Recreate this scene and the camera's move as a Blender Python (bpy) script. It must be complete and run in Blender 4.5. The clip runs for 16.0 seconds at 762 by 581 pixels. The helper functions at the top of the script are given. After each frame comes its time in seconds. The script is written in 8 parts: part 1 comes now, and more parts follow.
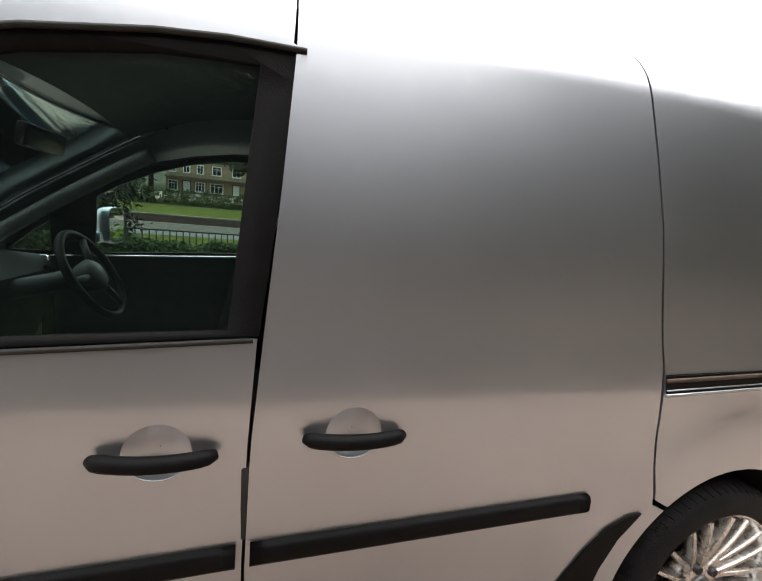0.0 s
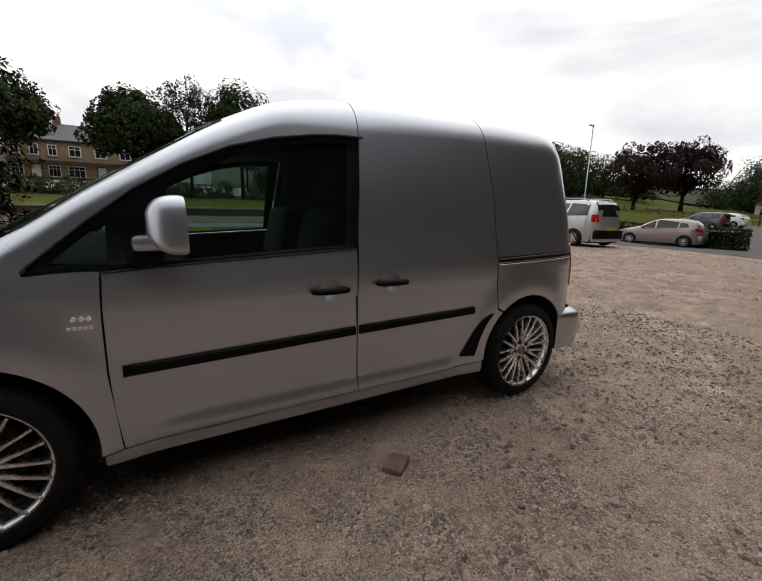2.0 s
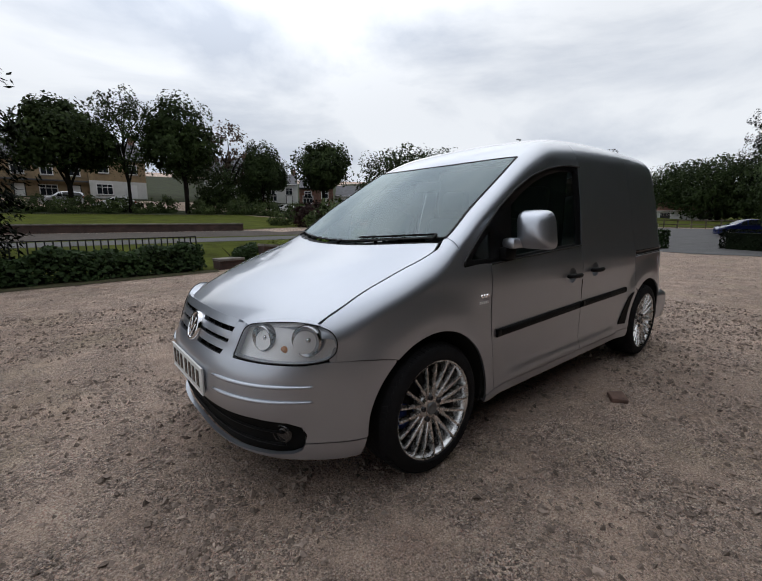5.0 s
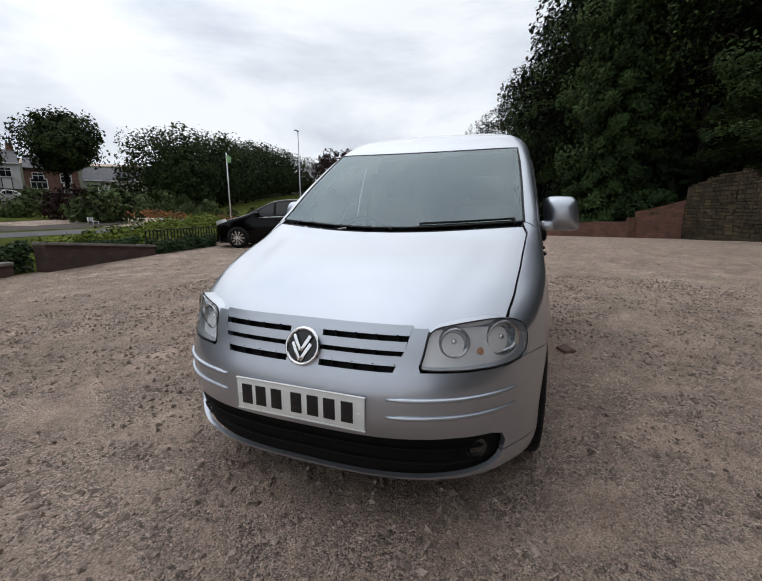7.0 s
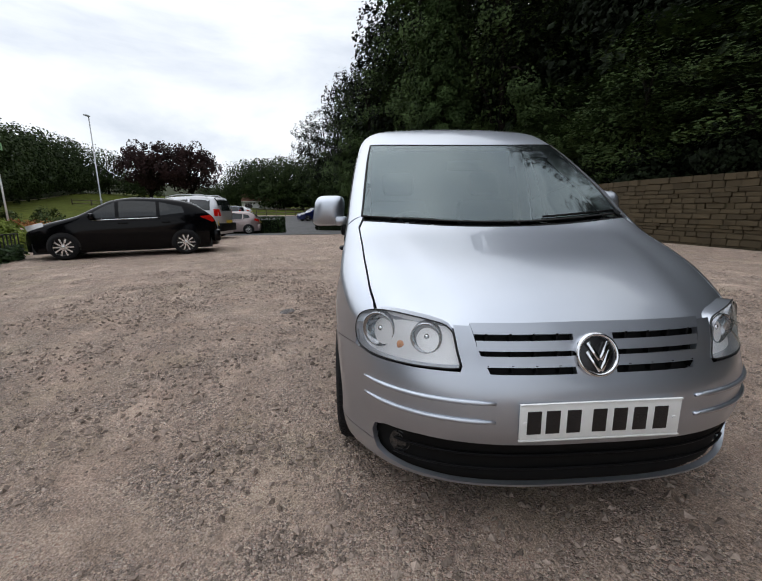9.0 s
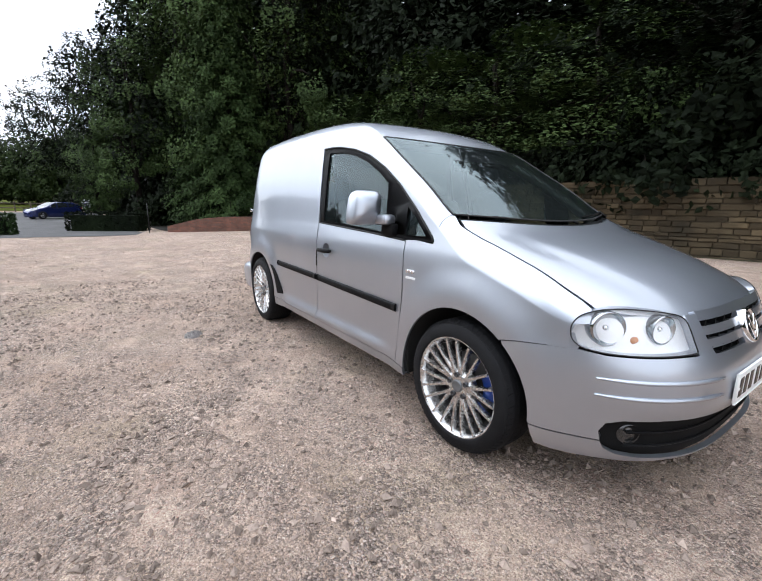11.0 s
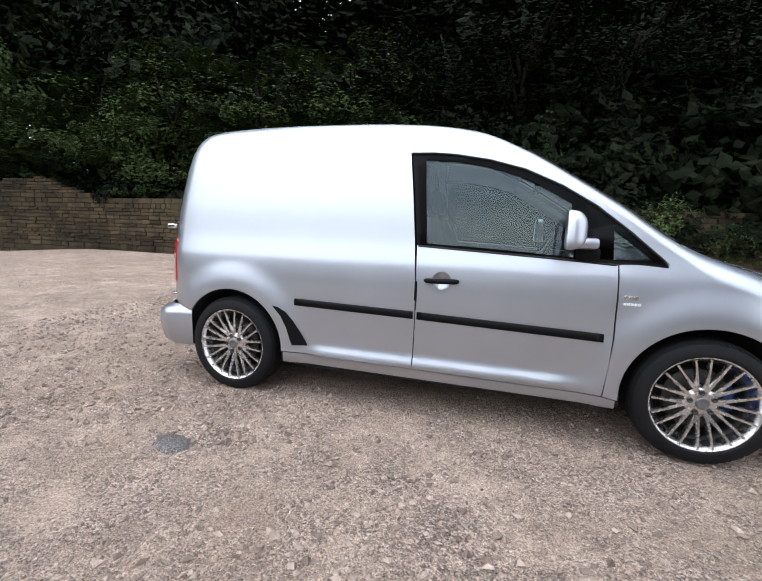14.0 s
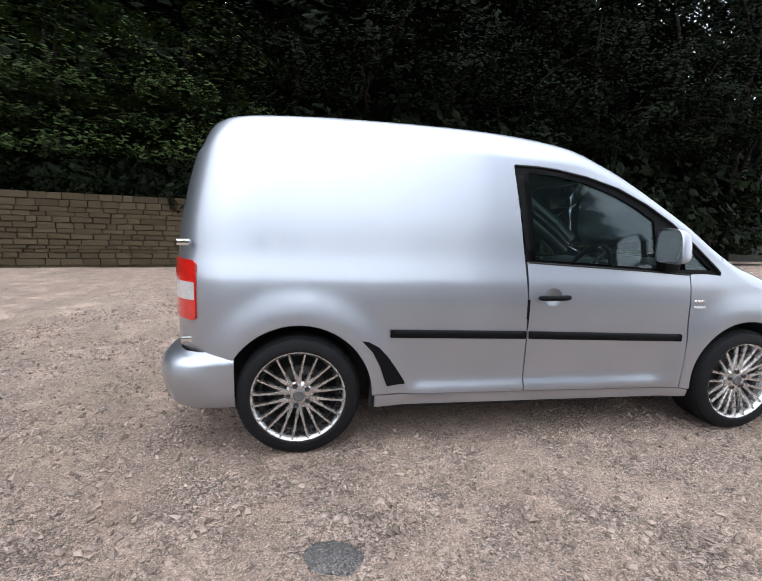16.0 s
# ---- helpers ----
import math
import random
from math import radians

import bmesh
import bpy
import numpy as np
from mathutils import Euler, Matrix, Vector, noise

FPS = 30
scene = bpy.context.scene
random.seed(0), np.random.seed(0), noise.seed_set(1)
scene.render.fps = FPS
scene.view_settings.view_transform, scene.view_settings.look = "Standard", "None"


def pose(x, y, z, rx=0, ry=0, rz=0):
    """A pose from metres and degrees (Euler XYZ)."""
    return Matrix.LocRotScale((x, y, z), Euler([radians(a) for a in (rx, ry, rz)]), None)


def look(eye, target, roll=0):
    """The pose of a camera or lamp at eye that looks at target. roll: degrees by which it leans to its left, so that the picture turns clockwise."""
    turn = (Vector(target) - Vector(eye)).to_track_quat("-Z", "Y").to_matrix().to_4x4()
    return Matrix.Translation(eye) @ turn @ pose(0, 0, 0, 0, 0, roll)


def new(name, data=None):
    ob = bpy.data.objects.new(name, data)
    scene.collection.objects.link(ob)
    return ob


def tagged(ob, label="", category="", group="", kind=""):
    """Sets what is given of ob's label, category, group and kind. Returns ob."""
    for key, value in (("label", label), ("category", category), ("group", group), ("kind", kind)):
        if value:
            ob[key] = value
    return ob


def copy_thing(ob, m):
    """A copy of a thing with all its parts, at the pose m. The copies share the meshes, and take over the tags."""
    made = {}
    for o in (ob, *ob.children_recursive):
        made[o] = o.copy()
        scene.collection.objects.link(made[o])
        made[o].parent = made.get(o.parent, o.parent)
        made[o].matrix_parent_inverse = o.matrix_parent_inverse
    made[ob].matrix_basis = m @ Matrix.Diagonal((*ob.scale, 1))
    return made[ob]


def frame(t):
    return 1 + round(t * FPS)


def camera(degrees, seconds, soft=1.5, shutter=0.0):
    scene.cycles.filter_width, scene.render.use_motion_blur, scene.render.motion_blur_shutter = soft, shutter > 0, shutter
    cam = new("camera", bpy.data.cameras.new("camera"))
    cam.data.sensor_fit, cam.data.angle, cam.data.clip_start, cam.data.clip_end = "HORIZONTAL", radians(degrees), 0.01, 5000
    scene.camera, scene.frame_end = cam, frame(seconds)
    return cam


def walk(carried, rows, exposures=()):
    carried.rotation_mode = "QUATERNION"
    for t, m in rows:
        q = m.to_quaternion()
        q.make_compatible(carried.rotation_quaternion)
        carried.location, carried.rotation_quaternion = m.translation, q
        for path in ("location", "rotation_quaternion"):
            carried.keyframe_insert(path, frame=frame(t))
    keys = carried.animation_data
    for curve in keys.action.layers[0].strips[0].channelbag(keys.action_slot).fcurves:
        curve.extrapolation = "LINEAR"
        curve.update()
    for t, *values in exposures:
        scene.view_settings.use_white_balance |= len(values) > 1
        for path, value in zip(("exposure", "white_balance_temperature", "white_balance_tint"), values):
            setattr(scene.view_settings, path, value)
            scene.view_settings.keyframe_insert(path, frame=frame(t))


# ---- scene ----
# ---- camera ----
cam = camera(87.35, 16.0, 1.2)
PATH = [
    (0, (-0.132, 1.514, 1.243), (-0.677, -0.384, 0.93), 4.8),
    (0.5, (-0.027, 1.817, 1.252), (-0.754, -0.011, 0.891), 3.6),
    (1, (0.189, 2.09, 1.266), (-0.635, 0.307, 0.892), 3.3),
    (1.5, (0.5, 2.286, 1.263), (-0.433, 0.563, 0.864), 3.0),
    (2, (0.758, 2.516, 1.221), (-0.238, 0.83, 0.815), 1.4),
    (2.5, (1.076, 2.665, 1.213), (0.086, 0.984, 0.774), 1.1),
    (3, (1.451, 2.732, 1.212), (0.441, 1.059, 0.786), 0.9),
    (3.5, (1.785, 2.608, 1.174), (0.804, 0.913, 0.768), 0.5),
    (4, (2.148, 2.516, 1.169), (1.157, 0.824, 0.775), 0.6),
    (4.5, (2.423, 2.301, 1.165), (1.326, 0.671, 0.791), 0.4),
    (4.7, (2.509, 2.194, 1.199), (1.354, 0.602, 0.837), 0.2),
    (6.8, (3.318, 0.894, 1.159), (1.519, 0.112, 0.769), 0.1),
    (7, (3.339, 0.737, 1.172), (1.499, 0.06, 0.773), -0.1),
    (7.5, (3.453, 0.382, 1.162), (1.553, -0.088, 0.747), -0.3),
    (8, (3.449, 0.01, 1.16), (1.516, -0.295, 0.752), -0.1),
    (8.5, (3.372, -0.391, 1.152), (1.417, -0.508, 0.745), -0.0),
    (8.7, (3.347, -0.542, 1.152), (1.389, -0.565, 0.746), -0.3),
    (10.8, (2.649, -1.989, 1.153), (0.999, -0.937, 0.741), 0.4),
    (11, (2.563, -2.134, 1.141), (0.965, -1.003, 0.732), 0.7),
    (11.5, (2.265, -2.419, 1.141), (0.834, -1.08, 0.742), 1.4),
    (12, (1.905, -2.611, 1.132), (0.619, -1.128, 0.75), 1.8),
    (12.5, (1.562, -2.839, 1.128), (0.449, -1.22, 0.756), 2.3),
    (13, (1.13, -2.944, 1.121), (0.177, -1.218, 0.784), 2.3),
    (13.5, (0.73, -3.065, 1.112), (-0.043, -1.249, 0.787), 2.1),
    (14, (0.334, -3.047, 1.114), (-0.22, -1.15, 0.809), 1.8),
    (14.5, (-0.065, -2.999, 1.124), (-0.428, -1.054, 0.828), 1.1),
    (15, (-0.449, -2.962, 1.129), (-0.579, -0.989, 0.83), 0.7),
    (15.5, (-0.852, -2.84, 1.136), (-0.756, -0.864, 0.847), 1.1),
    (16, (-1.256, -2.821, 1.167), (-0.935, -0.868, 0.877), 1.7),
]
EXPOSURES = [(0, 1.82, 7500, 11), (0.5, 0.68, 7400, 12), (1.0, 0.5, 7350, 12), (2.0, 0.2, 7200, 13), (3.0, 0.16, 6850, 13), (4.7, -0.12, 6600, 11), (7.0, 0.02, 6600, 10), (8.7, 0.12, 6600, 10), (10.8, 1.14, 6350, 11), (12.5, 1.24, 6350, 11), (16, 1.05, 6350, 11)]
walk(cam, [(t, look(eye, target, roll)) for t, eye, target, roll in PATH], EXPOSURES)

# ---- sky and sun: bright overcast ----
world = bpy.data.worlds.new("World")
scene.world = world
world.use_nodes = True
wn, wl = world.node_tree.nodes, world.node_tree.links
SUN_HIGH, SUN_ROUND = radians(64), radians(196)
sky = wn.new("ShaderNodeTexSky")
sky.sky_type = "NISHITA"
sky.sun_disc = False
sky.sun_elevation, sky.sun_rotation = SUN_HIGH, SUN_ROUND
sky.air_density, sky.dust_density = 1.0, 2.0
where = wn.new("ShaderNodeTexCoord")
flat = wn.new("ShaderNodeMapping")
flat.inputs["Scale"].default_value = (1.0, 1.0, 2.6)
clouds = wn.new("ShaderNodeTexNoise")
clouds.inputs["Scale"].default_value = 2.1
clouds.inputs["Detail"].default_value = 7.0
clouds.inputs["Roughness"].default_value = 0.55
clouds.inputs["Distortion"].default_value = 0.4
tone = wn.new("ShaderNodeValToRGB")
tone.color_ramp.elements[0].position = 0.36
tone.color_ramp.elements[0].color = (0.58, 0.645, 0.75, 1)
tone.color_ramp.elements[1].position = 0.6
tone.color_ramp.elements[1].color = (0.93, 0.98, 1.04, 1)
gain = wn.new("ShaderNodeVectorMath")
gain.operation = "SCALE"
over = wn.new("ShaderNodeMixRGB")
over.inputs["Fac"].default_value = 0.93
wl.new(where.outputs["Generated"], flat.inputs["Vector"])
wl.new(flat.outputs["Vector"], clouds.inputs["Vector"])
wl.new(clouds.outputs["Fac"], tone.inputs["Fac"])
veil = wn.new("ShaderNodeVectorMath")
veil.operation = "DOT_PRODUCT"
veil.inputs[1].default_value = Vector((-4, -14.1, 30)).normalized()
glow = wn.new("ShaderNodeMapRange")
glow.interpolation_type = "SMOOTHERSTEP"
glow.inputs["From Min"].default_value, glow.inputs["From Max"].default_value = 0.55, 1.0
glow.inputs["To Min"].default_value, glow.inputs["To Max"].default_value = 10.1, 19.0
wl.new(where.outputs["Generated"], veil.inputs[0])
wl.new(veil.outputs["Value"], glow.inputs["Value"])
wl.new(glow.outputs["Result"], gain.inputs["Scale"])
wl.new(tone.outputs["Color"], gain.inputs[0])
wl.new(sky.outputs["Color"], over.inputs["Color1"])
wl.new(gain.outputs["Vector"], over.inputs["Color2"])
wl.new(over.outputs["Color"], wn["Background"].inputs["Color"])
wn["Background"].inputs["Strength"].default_value = 0.1
sun = new("sun", bpy.data.lights.new("sun", "SUN"))
sun.data.energy, sun.data.angle, sun.data.color = 0.5, radians(120), (1.0, 0.985, 0.96)
sun.matrix_basis = look((0, 0, 30), (4, 14.1, 0))

# ---- materials ----
def material(name, color, rough=0.5, metal=0.0, vary=0.15, scale=8.0, bump=0.0, bump_scale=60.0, coat=0.0, color2=None, detail=6.0, rough_vary=0.0, island=0.0, spec=0.5, distance=0.01, coat_rough=0.06):
    """A surface with two scales of mottling, some relief, and gloss."""
    mat = bpy.data.materials.new(name)
    mat.use_nodes = True
    n, l = mat.node_tree.nodes, mat.node_tree.links
    b = n["Principled BSDF"]
    b.inputs["Roughness"].default_value = rough
    b.inputs["Metallic"].default_value = metal
    b.inputs["Coat Weight"].default_value = coat
    b.inputs["Coat Roughness"].default_value = coat_rough
    b.inputs["Specular IOR Level"].default_value = spec
    tc = n.new("ShaderNodeTexCoord")
    big = n.new("ShaderNodeTexNoise")
    big.inputs["Scale"].default_value = scale
    big.inputs["Detail"].default_value = detail
    big.inputs["Roughness"].default_value = 0.6
    l.new(tc.outputs["Object"], big.inputs["Vector"])
    ramp = n.new("ShaderNodeValToRGB")
    dark = color2 or tuple(c * (1 - vary) for c in color)
    lite = tuple(min(c * (1 + 0.6 * vary), 1) for c in color)
    ramp.color_ramp.elements[0].position, ramp.color_ramp.elements[1].position = 0.32, 0.68
    ramp.color_ramp.elements[0].color, ramp.color_ramp.elements[1].color = (*dark, 1), (*lite, 1)
    l.new(big.outputs["Fac"], ramp.inputs["Fac"])
    out = ramp.outputs["Color"]
    if island:
        geo = n.new("ShaderNodeNewGeometry")
        hsv = n.new("ShaderNodeHueSaturation")
        mr = n.new("ShaderNodeMapRange")
        mr.inputs["To Min"].default_value, mr.inputs["To Max"].default_value = 1 - island, 1 + island
        l.new(geo.outputs["Random Per Island"], mr.inputs["Value"])
        l.new(mr.outputs["Result"], hsv.inputs["Value"])
        l.new(out, hsv.inputs["Color"])
        out = hsv.outputs["Color"]
    l.new(out, b.inputs["Base Color"])
    if rough_vary:
        mr = n.new("ShaderNodeMapRange")
        mr.inputs["To Min"].default_value, mr.inputs["To Max"].default_value = rough - rough_vary, rough + rough_vary
        l.new(big.outputs["Fac"], mr.inputs["Value"])
        l.new(mr.outputs["Result"], b.inputs["Roughness"])
    if bump:
        fine = n.new("ShaderNodeTexNoise")
        fine.inputs["Scale"].default_value = bump_scale
        fine.inputs["Detail"].default_value = 5.0
        l.new(tc.outputs["Object"], fine.inputs["Vector"])
        bp = n.new("ShaderNodeBump")
        bp.inputs["Strength"].default_value = bump
        bp.inputs["Distance"].default_value = distance
        l.new(fine.outputs["Fac"], bp.inputs["Height"])
        l.new(bp.outputs["Normal"], b.inputs["Normal"])
    return mat


def glass(name, tint, gloss_rough=0.02, ior=1.5, mist=0.0, mist_color=(0.6, 0.65, 0.68)):
    """A thin pane: clear where looked through, mirror-like at a slant, with an even veil of colour where mist is set.
    """
    mat = bpy.data.materials.new(name)
    mat.use_nodes = True
    n, l = mat.node_tree.nodes, mat.node_tree.links
    n.remove(n["Principled BSDF"])
    clear, gloss, mix, fres = n.new("ShaderNodeBsdfTransparent"), n.new("ShaderNodeBsdfGlossy"), n.new("ShaderNodeMixShader"), n.new("ShaderNodeFresnel")
    clear.inputs["Color"].default_value = (*tint, 1)
    gloss.inputs["Roughness"].default_value = gloss_rough
    # the teal cast of the reflected sky is put into the gloss colour
    gloss.inputs["Color"].default_value = (0.8, 0.93, 0.96, 1)
    fres.inputs["IOR"].default_value = ior
    l.new(fres.outputs["Fac"], mix.inputs["Fac"])
    first = clear.outputs["BSDF"]
    if mist:
        wet, soft, spots, tc = n.new("ShaderNodeMixShader"), n.new("ShaderNodeBsdfDiffuse"), n.new("ShaderNodeTexNoise"), n.new("ShaderNodeTexCoord")
        soft.inputs["Color"].default_value = (*mist_color, 1)
        spots.inputs["Scale"].default_value = 90.0
        mr = n.new("ShaderNodeMapRange")
        mr.inputs["From Min"].default_value, mr.inputs["From Max"].default_value = 0.35, 0.7
        mr.inputs["To Min"].default_value, mr.inputs["To Max"].default_value = mist * 0.92, mist * 1.08
        l.new(tc.outputs["Object"], spots.inputs["Vector"])
        l.new(spots.outputs["Fac"], mr.inputs["Value"])
        l.new(mr.outputs["Result"], wet.inputs["Fac"])
        l.new(first, wet.inputs[1])
        l.new(soft.outputs["BSDF"], wet.inputs[2])
        first = wet.outputs["Shader"]
    l.new(first, mix.inputs[1])
    l.new(gloss.outputs["BSDF"], mix.inputs[2])
    l.new(mix.outputs["Shader"], n["Material Output"].inputs["Surface"])
    return mat


silver = material("silver_paint", (0.45, 0.478, 0.53), 0.4, 0.98, 0.03, 3.0, 0.03, 900.0, 1.0, rough_vary=0.03, distance=0.0005, coat_rough=0.025)
black_trim = material("black_plastic", (0.004, 0.004, 0.0045), 0.5, 0, 0.25, 30.0, 0.15, 400.0, spec=0.1)
black_gloss = material("gloss_black", (0.01, 0.01, 0.011), 0.25, 0, 0.1, 20.0)
rubber = material("rubber", (0.012, 0.012, 0.012), 0.7, 0, 0.2, 40.0)
underside = material("dark_underside", (0.008, 0.008, 0.008), 0.85, 0, 0.3, 5.0)
tyre_mat = material("tyre", (0.0065, 0.0065, 0.0075), 0.7, 0, 0.35, 14.0, 0.3, 220.0, spec=0.2)
alloy = material("polished_alloy", (0.66, 0.655, 0.65), 0.27, 1.0, 0.12, 25.0, rough_vary=0.06)
chrome = material("chrome", (0.8, 0.8, 0.81), 0.07, 1.0, 0.05, 20.0)
cap_grey = material("cap_grey", (0.16, 0.165, 0.17), 0.35, 0.6, 0.2, 40.0)
cap_dark = material("nut_steel", (0.06, 0.06, 0.065), 0.4, 0.8, 0.2, 40.0)
barrel_mat = material("barrel_grey", (0.07, 0.07, 0.072), 0.5, 0.5, 0.3, 20.0)
disc_mat = material("brake_steel", (0.05, 0.047, 0.045), 0.55, 0.6, 0.3, 20.0)
caliper_blue = material("blue_paint", (0.01, 0.06, 0.36), 0.35, 0, 0.15, 20.0, coat=0.4)
white_paint = material("white_paint", (0.75, 0.75, 0.74), 0.4, 0, 0.06, 20.0)
plate_white = material("plate_white", (0.72, 0.72, 0.7), 0.35, 0, 0.06, 20.0)
lamp_red = material("red_lens", (0.5, 0.012, 0.008), 0.15, 0, 0.2, 30.0, coat=0.6)
lamp_clear = material("clear_lens", (0.62, 0.62, 0.62), 0.2, 0.4, 0.2, 60.0, coat=0.6)
lamp_shell = material("lamp_shell", (0.9, 0.9, 0.91), 0.32, 0.25, 0.06, 20.0)
reflector = material("lamp_reflector", (0.4, 0.41, 0.43), 0.14, 1.0, 0.1, 30.0)
amber = material("amber_bulb", (0.58, 0.24, 0.09), 0.2, 0, 0.2, 40.0, coat=0.4)
mirror_mat = material("mirror_glass", (0.85, 0.86, 0.87), 0.02, 1.0, 0.02, 5.0)
# teal mist: droplets, and the sky's reflection painted as a veil
glass_side = glass("side_glass", (0.6, 0.74, 0.72), 0.01, 1.6, 0.013, (0.34, 0.5, 0.5))
glass_screen = glass("screen_glass", (0.5, 0.58, 0.57), 0.045, 1.85, 0.02, (0.45, 0.55, 0.55))
lens_mat = glass("lamp_lens", (0.99, 0.99, 0.99), 0.01, 1.25, 0.1, (0.75, 0.76, 0.78))
trim_grey = material("dash_grey", (0.05, 0.055, 0.06), 0.6, 0, 0.2, 20.0, 0.1, 300.0)
trim_light = material("pillar_grey", (0.42, 0.44, 0.43), 0.7, 0, 0.1, 20.0, 0.1, 300.0)
seat_cloth = material("seat_cloth", (0.03, 0.032, 0.036), 0.9, 0, 0.3, 60.0, 0.2, 300.0)

rail_brown = material("rail_grease", (0.09, 0.06, 0.045), 0.5, 0.3, 0.4, 30.0)
fog_glass = material("fog_glass", (0.02, 0.02, 0.02), 0.2, 0.0, 0.2, 60.0, coat=0.6)

deep_black = material("recess_black", (0.005, 0.005, 0.005), 0.7, 0, 0.2, 20.0, spec=0.15)
from mathutils import geometry

# ---- small building tools ----
def mesh_of(bm, name):
    me = bpy.data.meshes.new(name)
    bm.to_mesh(me)
    bm.free()
    return me


def part(name, bm, material, parent=None, label="", smooth=True, angle=35):
    """Link a bmesh as one mesh object under a thing or a part."""
    if smooth:
        lim = radians(angle)
        for f in bm.faces:
            f.smooth = True
        for e in bm.edges:
            if len(e.link_faces) != 2 or e.calc_face_angle(0) > lim:
                e.smooth = False
    ob = new(name, mesh_of(bm, name))
    for m in material if isinstance(material, (list, tuple)) else [material]:
        ob.data.materials.append(m)
    if parent is not None:
        ob.parent = parent
        ob.matrix_parent_inverse = Matrix.Identity(4)
    if label:
        ob["label"] = label
    return ob


def thing(name, label, category, at=(0, 0, 0), turn=0.0, group="", kind=""):
    ob = new(name)
    ob.matrix_basis = pose(*at, 0, 0, turn)
    ob.empty_display_size = 0.2
    return tagged(ob, label, category, group, kind)


def add_box(bm, x0, x1, y0, y1, z0, z1, bevel=0.0, m=None):
    made = bmesh.ops.create_cube(bm, size=1)["verts"]
    t = Matrix.Translation(((x0 + x1) / 2, (y0 + y1) / 2, (z0 + z1) / 2)) @ Matrix.Diagonal((x1 - x0, y1 - y0, z1 - z0, 1))
    bmesh.ops.transform(bm, matrix=(m @ t) if m is not None else t, verts=made)
    if bevel:
        edges = list({e for v in made for e in v.link_edges})
        bmesh.ops.bevel(bm, geom=edges, offset=bevel, segments=2, profile=0.5, affect="EDGES")
    return bm


def box_mesh(x0, x1, y0, y1, z0, z1, bevel=0.0):
    return add_box(bmesh.new(), x0, x1, y0, y1, z0, z1, bevel)


def lathe(bm, rings, n=32, axis="z", m=None, closed=False):
    """Turn (radius, height) pairs about an axis."""
    loops = []
    for r, h in rings:
        row = []
        for i in range(n):
            a = 2 * math.pi * i / n
            p = Vector((r * math.cos(a), r * math.sin(a), h))
            if axis == "y":
                p = Vector((p.x, p.z, p.y))
            elif axis == "x":
                p = Vector((p.z, p.x, p.y))
            row.append(bm.verts.new(m @ p if m is not None else p))
        loops.append(row)
    pairs = list(zip(loops, loops[1:])) + ([(loops[-1], loops[0])] if closed else [])
    for a, b in pairs:
        for i in range(n):
            f = (a[i], a[(i + 1) % n], b[(i + 1) % n], b[i])
            bm.faces.new(f if axis != "y" else f[::-1])
    return loops


def tube(bm, points, radius, n=8, caps=True):
    """A round bar along points; radius: one number or one for each point."""
    pts = [Vector(p) for p in points]
    rad = radius if isinstance(radius, (list, tuple)) else [radius] * len(pts)
    rows, up = [], Vector((0, 0, 1))
    for i, p in enumerate(pts):
        d = (pts[min(i + 1, len(pts) - 1)] - pts[max(i - 1, 0)]).normalized()
        a = d.cross(up if abs(d.z) < 0.95 else Vector((1, 0, 0))).normalized()
        b = a.cross(d)
        rows.append([bm.verts.new(p + rad[i] * (math.cos(2 * math.pi * k / n) * a + math.sin(2 * math.pi * k / n) * b)) for k in range(n)])
    for u, w in zip(rows, rows[1:]):
        for k in range(n):
            bm.faces.new((u[k], w[k], w[(k + 1) % n], u[(k + 1) % n]))
    if caps:
        bm.faces.new(rows[0])
        bm.faces.new(rows[-1][::-1])
    return bm


def cut(poly, axis, lo, hi):
    """The part of a flat polygon between two lines."""
    for sign, lim in ((1, lo), (-1, -hi)):
        out = []
        for i, p in enumerate(poly):
            q = poly[i - 1]
            dp, dq = sign * p[axis] - lim, sign * q[axis] - lim
            if (dp >= 0) != (dq >= 0):
                t = dq / (dq - dp)
                out.append((q[0] + t * (p[0] - q[0]), q[1] + t * (p[1] - q[1])))
            if dp >= 0:
                out.append(p)
        poly = out
        if len(poly) < 3:
            return []
    return poly


